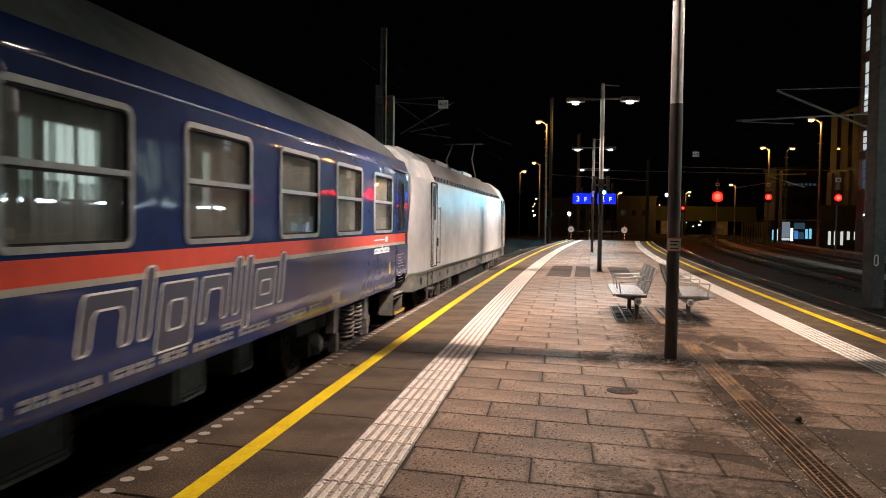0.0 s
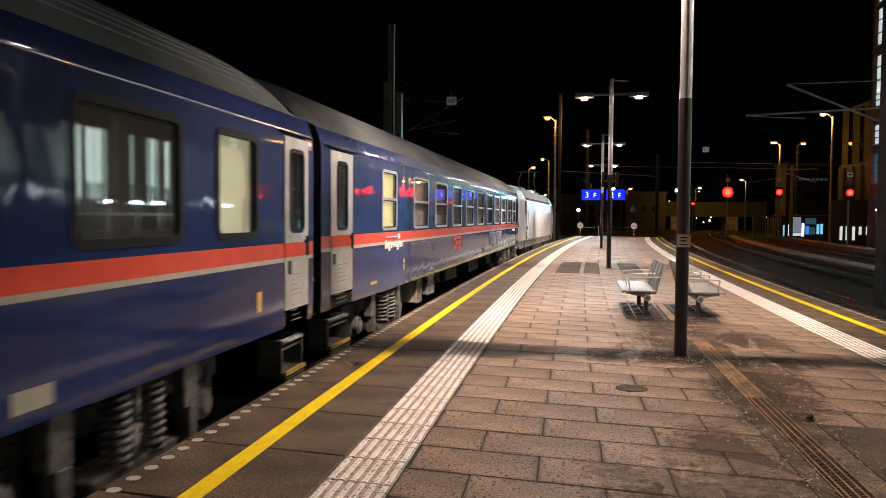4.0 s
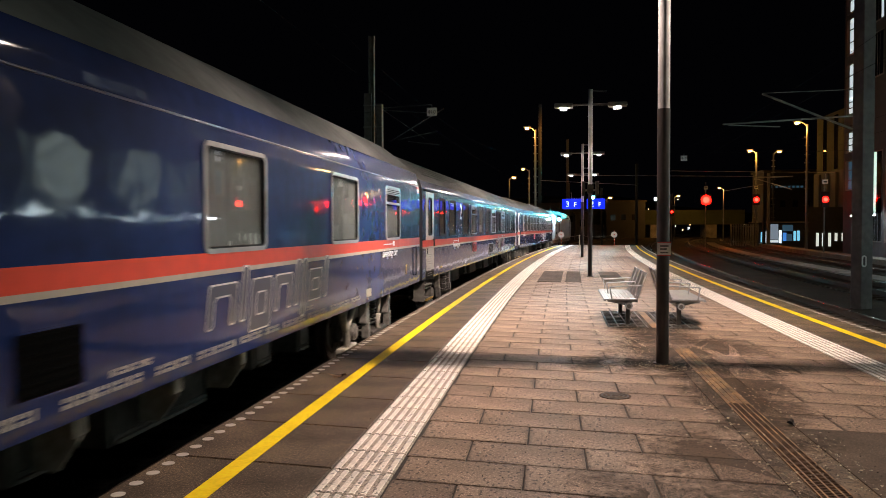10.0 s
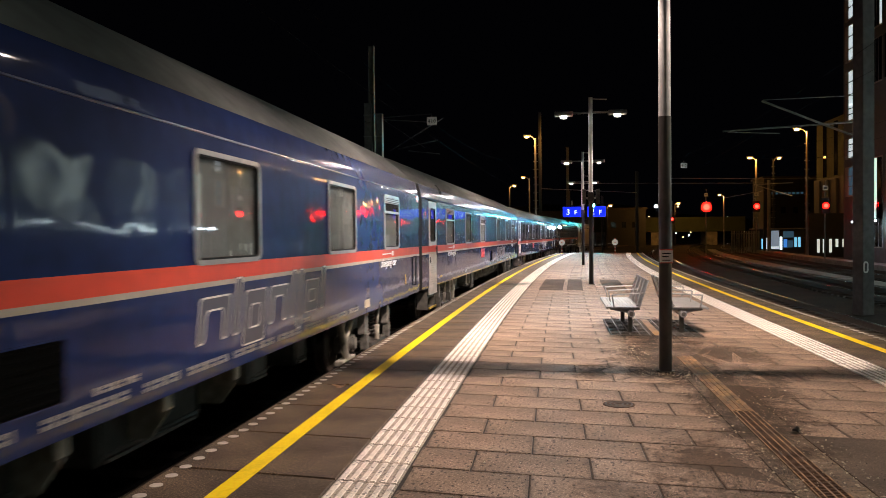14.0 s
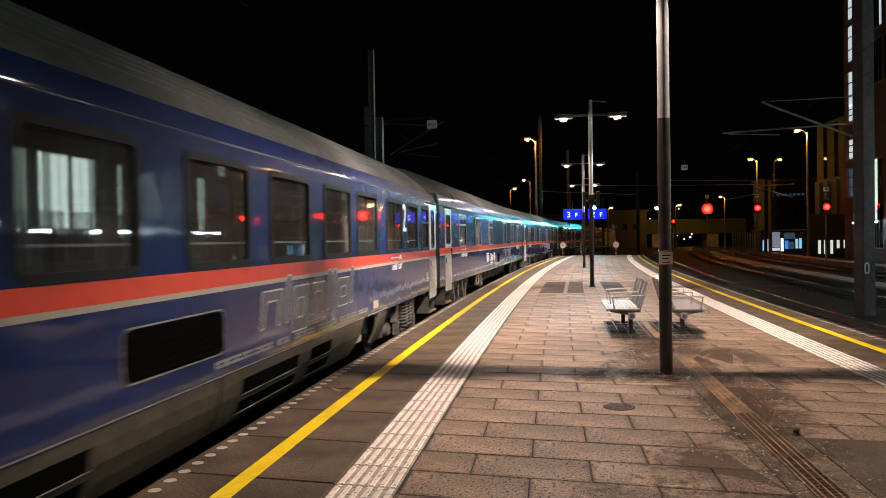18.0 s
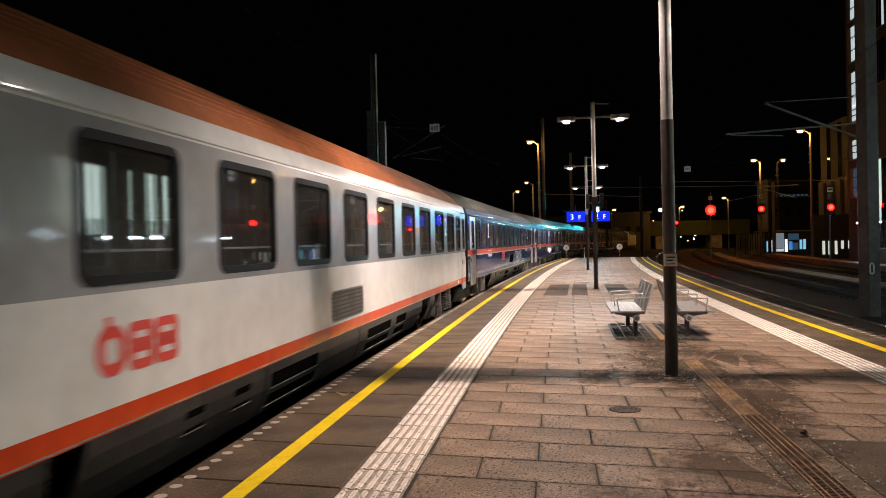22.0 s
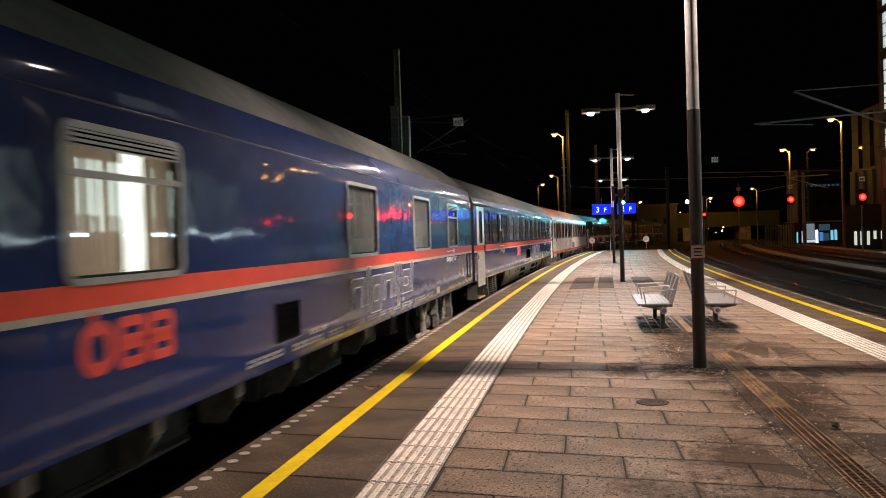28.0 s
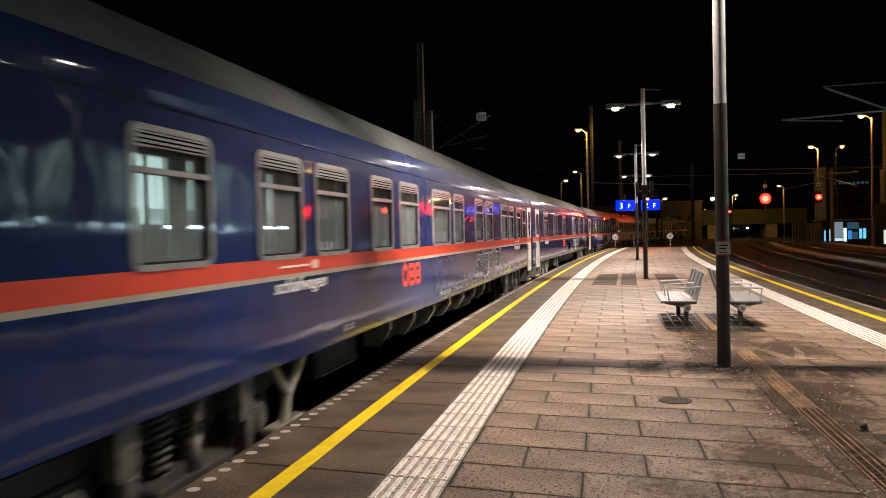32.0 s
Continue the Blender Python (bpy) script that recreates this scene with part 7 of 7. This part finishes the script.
# film of dirt along the drain and round the lamp post, with painted shade there
def dirt_shade_material():
    m = bpy.data.materials.new("dirt_and_shade_film")
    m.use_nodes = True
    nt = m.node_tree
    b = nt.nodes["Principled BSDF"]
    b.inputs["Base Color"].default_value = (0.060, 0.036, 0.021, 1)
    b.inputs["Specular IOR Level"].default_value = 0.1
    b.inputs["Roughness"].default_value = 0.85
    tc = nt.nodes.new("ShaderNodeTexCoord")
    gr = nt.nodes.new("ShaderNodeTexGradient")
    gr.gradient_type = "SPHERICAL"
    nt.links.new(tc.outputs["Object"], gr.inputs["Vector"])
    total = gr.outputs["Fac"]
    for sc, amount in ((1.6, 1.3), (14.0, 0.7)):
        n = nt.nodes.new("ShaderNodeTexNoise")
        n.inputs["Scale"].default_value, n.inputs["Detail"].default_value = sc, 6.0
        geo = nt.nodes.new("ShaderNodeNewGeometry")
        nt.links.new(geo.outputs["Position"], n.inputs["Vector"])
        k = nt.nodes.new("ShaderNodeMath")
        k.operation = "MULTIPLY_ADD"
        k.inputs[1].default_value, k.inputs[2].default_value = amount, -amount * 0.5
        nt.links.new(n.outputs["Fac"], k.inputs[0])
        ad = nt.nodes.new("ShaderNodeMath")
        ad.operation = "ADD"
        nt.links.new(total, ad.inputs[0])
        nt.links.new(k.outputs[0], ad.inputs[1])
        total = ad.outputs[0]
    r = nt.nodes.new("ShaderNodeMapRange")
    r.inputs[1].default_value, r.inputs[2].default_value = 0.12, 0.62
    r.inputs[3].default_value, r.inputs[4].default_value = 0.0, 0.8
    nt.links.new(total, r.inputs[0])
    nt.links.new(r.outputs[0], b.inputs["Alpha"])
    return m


M["dirt"] = dirt_shade_material()
# the two short discs near y = 9 paint the lamps' dark seam darker
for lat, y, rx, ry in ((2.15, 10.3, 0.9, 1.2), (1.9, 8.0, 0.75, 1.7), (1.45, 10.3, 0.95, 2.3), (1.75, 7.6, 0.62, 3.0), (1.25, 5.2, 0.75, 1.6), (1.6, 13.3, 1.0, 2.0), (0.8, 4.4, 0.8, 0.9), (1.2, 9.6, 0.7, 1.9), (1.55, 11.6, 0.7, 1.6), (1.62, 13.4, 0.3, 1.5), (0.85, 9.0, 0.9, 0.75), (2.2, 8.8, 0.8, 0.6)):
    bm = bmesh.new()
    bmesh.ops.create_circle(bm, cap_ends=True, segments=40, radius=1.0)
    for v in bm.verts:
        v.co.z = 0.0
    o = part("dirt_stain", bm, "dirt", platform, "dark film of dirt on the pavers, with shade painted in by the lamp post", at=on(lat, y, 0.0015) @ Matrix.Diagonal((rx, ry, 1, 1)))
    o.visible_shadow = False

# white dots along both edges
bm = bmesh.new()
rod(bm, (0, 0, 0.0005), (0, 0, 0.004), 0.043, n=16)
DOT = mesh_of("edge_dot", bm, "dot")
vs, fs = [], []
for k in range(-8, 330):
    y = 3.93 + 0.2 * k
    for lat in (-2.565, 4.86):
        m = on(lat, y)
        if lat < 0 and -2 < k < 200:
            o = new("edge_dot", DOT)
            o.parent = platform
            o.matrix_basis = m
        else:
            b = len(vs)
            vs += [m @ v.co for v in DOT.vertices]
            fs += [tuple(b + i for i in p.vertices) for p in DOT.polygons]
me = bpy.data.meshes.new("far_dots")
me.from_pydata(vs, [], fs)
me.materials.append(M["dot"])
o = new("far_dots", me)
o.parent = platform
o["kind"] = "stuff"

# litter: dry leaves and crumbs of grit
M["oldleaf"] = material("blackened_leaf", (0.02, 0.015, 0.012), 0.7, grain=0.3, scale=30)
M["leaf"] = material("dry_leaf", (0.36, 0.23, 0.14), 0.8, grain=0.3, scale=30)
for x, y, s, turn in ((-2.247, 7.74, 0.09, 20), (1.93, 6.35, 0.05, 70)):
    bm = bmesh.new()
    pts = [bm.verts.new((s * math.cos(a) * (1 + 0.3 * math.sin(3 * a)), 0.6 * s * math.sin(a), 0.022 + 0.018 * math.cos(2 * a + 0.6))) for a in [k * 0.5236 for k in range(12)]]
    c = bm.verts.new((0, 0, 0.004))
    for i in range(12):
        bm.faces.new((pts[i], pts[(i + 1) % 12], c))
    bmesh.ops.solidify(bm, geom=bm.faces[:], thickness=0.003)
    tagged(part("dry_leaf", bm, "leaf" if x < 0 else "oldleaf", at=pose(x, y, 0.004, 0, 0, turn)), "curled dry brown leaf lying on the platform" if x < 0 else "blackened wet leaf lying beside the drain grate", "leaf", "leaves on the platform")
rng = random.Random(7)
vs, fs = [], []
clumps = ((0.85, 11.6, 0.16, 0.40), (1.0, 10.8, 0.20, 0.35), (1.08, 10.1, 0.12, 0.5), (1.45, 8.75, 0.22, 0.14), (1.15, 8.9, 0.2, 0.1), (1.98, 6.6, 0.10, 1.3), (1.42, 6.2, 0.09, 1.2), (1.95, 5.0, 0.12, 0.6), (1.4, 4.9, 0.12, 0.6), (0.6, 6.5, 1.1, 2.0))
for k in range(1500):
    cx, cy, sx, sy = clumps[k % len(clumps)]
    x, y = rng.gauss(cx, sx), rng.gauss(cy, sy)
    r, turn, slim = rng.choice((0.004, 0.005, 0.007, 0.012)) * rng.uniform(0.8, 1.2), rng.uniform(0, 6.28), rng.uniform(0.35, 0.8)
    b = len(vs)
    for q, w in ((0, 1.0), (1.9, slim), (3.3, 1.0), (4.8, slim)):
        vs.append((x + r * w * math.cos(turn + q), y + r * w * math.sin(turn + q), 0.002))
    vs.append((x, y, 0.002 + 0.6 * r))
    fs += [(b + i, b + (i + 1) % 4, b + 4) for i in range(4)]
me = bpy.data.meshes.new("grit")
me.from_pydata(vs, [], fs)
M["grit"] = material("pale_grit", (0.55, 0.47, 0.34), 0.8, piece=0.45)
me.materials.append(M["grit"])
tagged(new("grit", me), "pale crumbs of grit scattered round the lamp post", "grit", kind="stuff")
rng = random.Random(17)
vs, fs = [], []
for k in range(260):
    cx, cy, sx, sy = ((1.2, 4.6, 0.45, 0.6), (2.0, 5.0, 0.2, 1.2), (1.25, 8.4, 0.5, 0.9), (0.2, 5.0, 1.0, 1.5))[k % 4]
    x, y = rng.gauss(cx, sx), rng.gauss(cy, sy)
    r = rng.uniform(0.003, 0.008)
    b = len(vs)
    vs += [(x + r, y, 0.002), (x - r * 0.5, y + r, 0.002), (x - r * 0.5, y - r, 0.002), (x, y, 0.002 + r)]
    fs += [(b, b + 1, b + 3), (b + 1, b + 2, b + 3), (b + 2, b, b + 3)]
me = bpy.data.meshes.new("soil_crumbs")
me.from_pydata(vs, [], fs)
me.materials.append(M["joint"])
tagged(new("soil_crumbs", me), "dark crumbs of soil beside the drain grate", "soil crumbs", kind="stuff")


# ---- the train runs ----
def coach_pose(front, length, base):
    """A vehicle whose leading end is at that distance along the line: both bogies stand on the curve."""
    mid = front - length / 2
    a, c = bend(TRACK_L, mid + base), bend(TRACK_L, mid - base)
    x, y = (a[0] + c[0]) / 2, (a[1] + c[1]) / 2
    return pose(x, y, RAIL, 0, 0, math.degrees(math.atan2(-(a[0] - c[0]), a[1] - c[1])))


def motions():
    times = [k * 0.5 for k in range(65)]
    for i, c in enumerate(TRAIN):
        walk(c, [(t, coach_pose(run(t) - COACH * i, COACH, 9.5)) for t in times])
    walk(LOCO, [(t, coach_pose(run(t) + 18.9, 18.9, 4.9)) for t in times])
    for w in WHEELS:
        y = w.location.y
        walk(w, [(k / 15, pose(0, y, 0.46) @ pose(0, 0, 0, -math.degrees(run(k / 15) / 0.46), 0, 0)) for k in range(481)])
    walk(DRUM, [(t, pose(0, 0, LENS, 0, 0, a)) for t, a in ((0, 0), (28.25, 0), (28.33, 80), (28.47, 100), (28.55, 180), (32, 180))])
    walk(SHUTTER, [(t, pose(0, 0, SHINE, 0, 0, a)) for t, a in ((0, 0), (15.4, 0), (15.5, 80), (15.6, 160), (15.7, 180), (32, 180))])


motions()
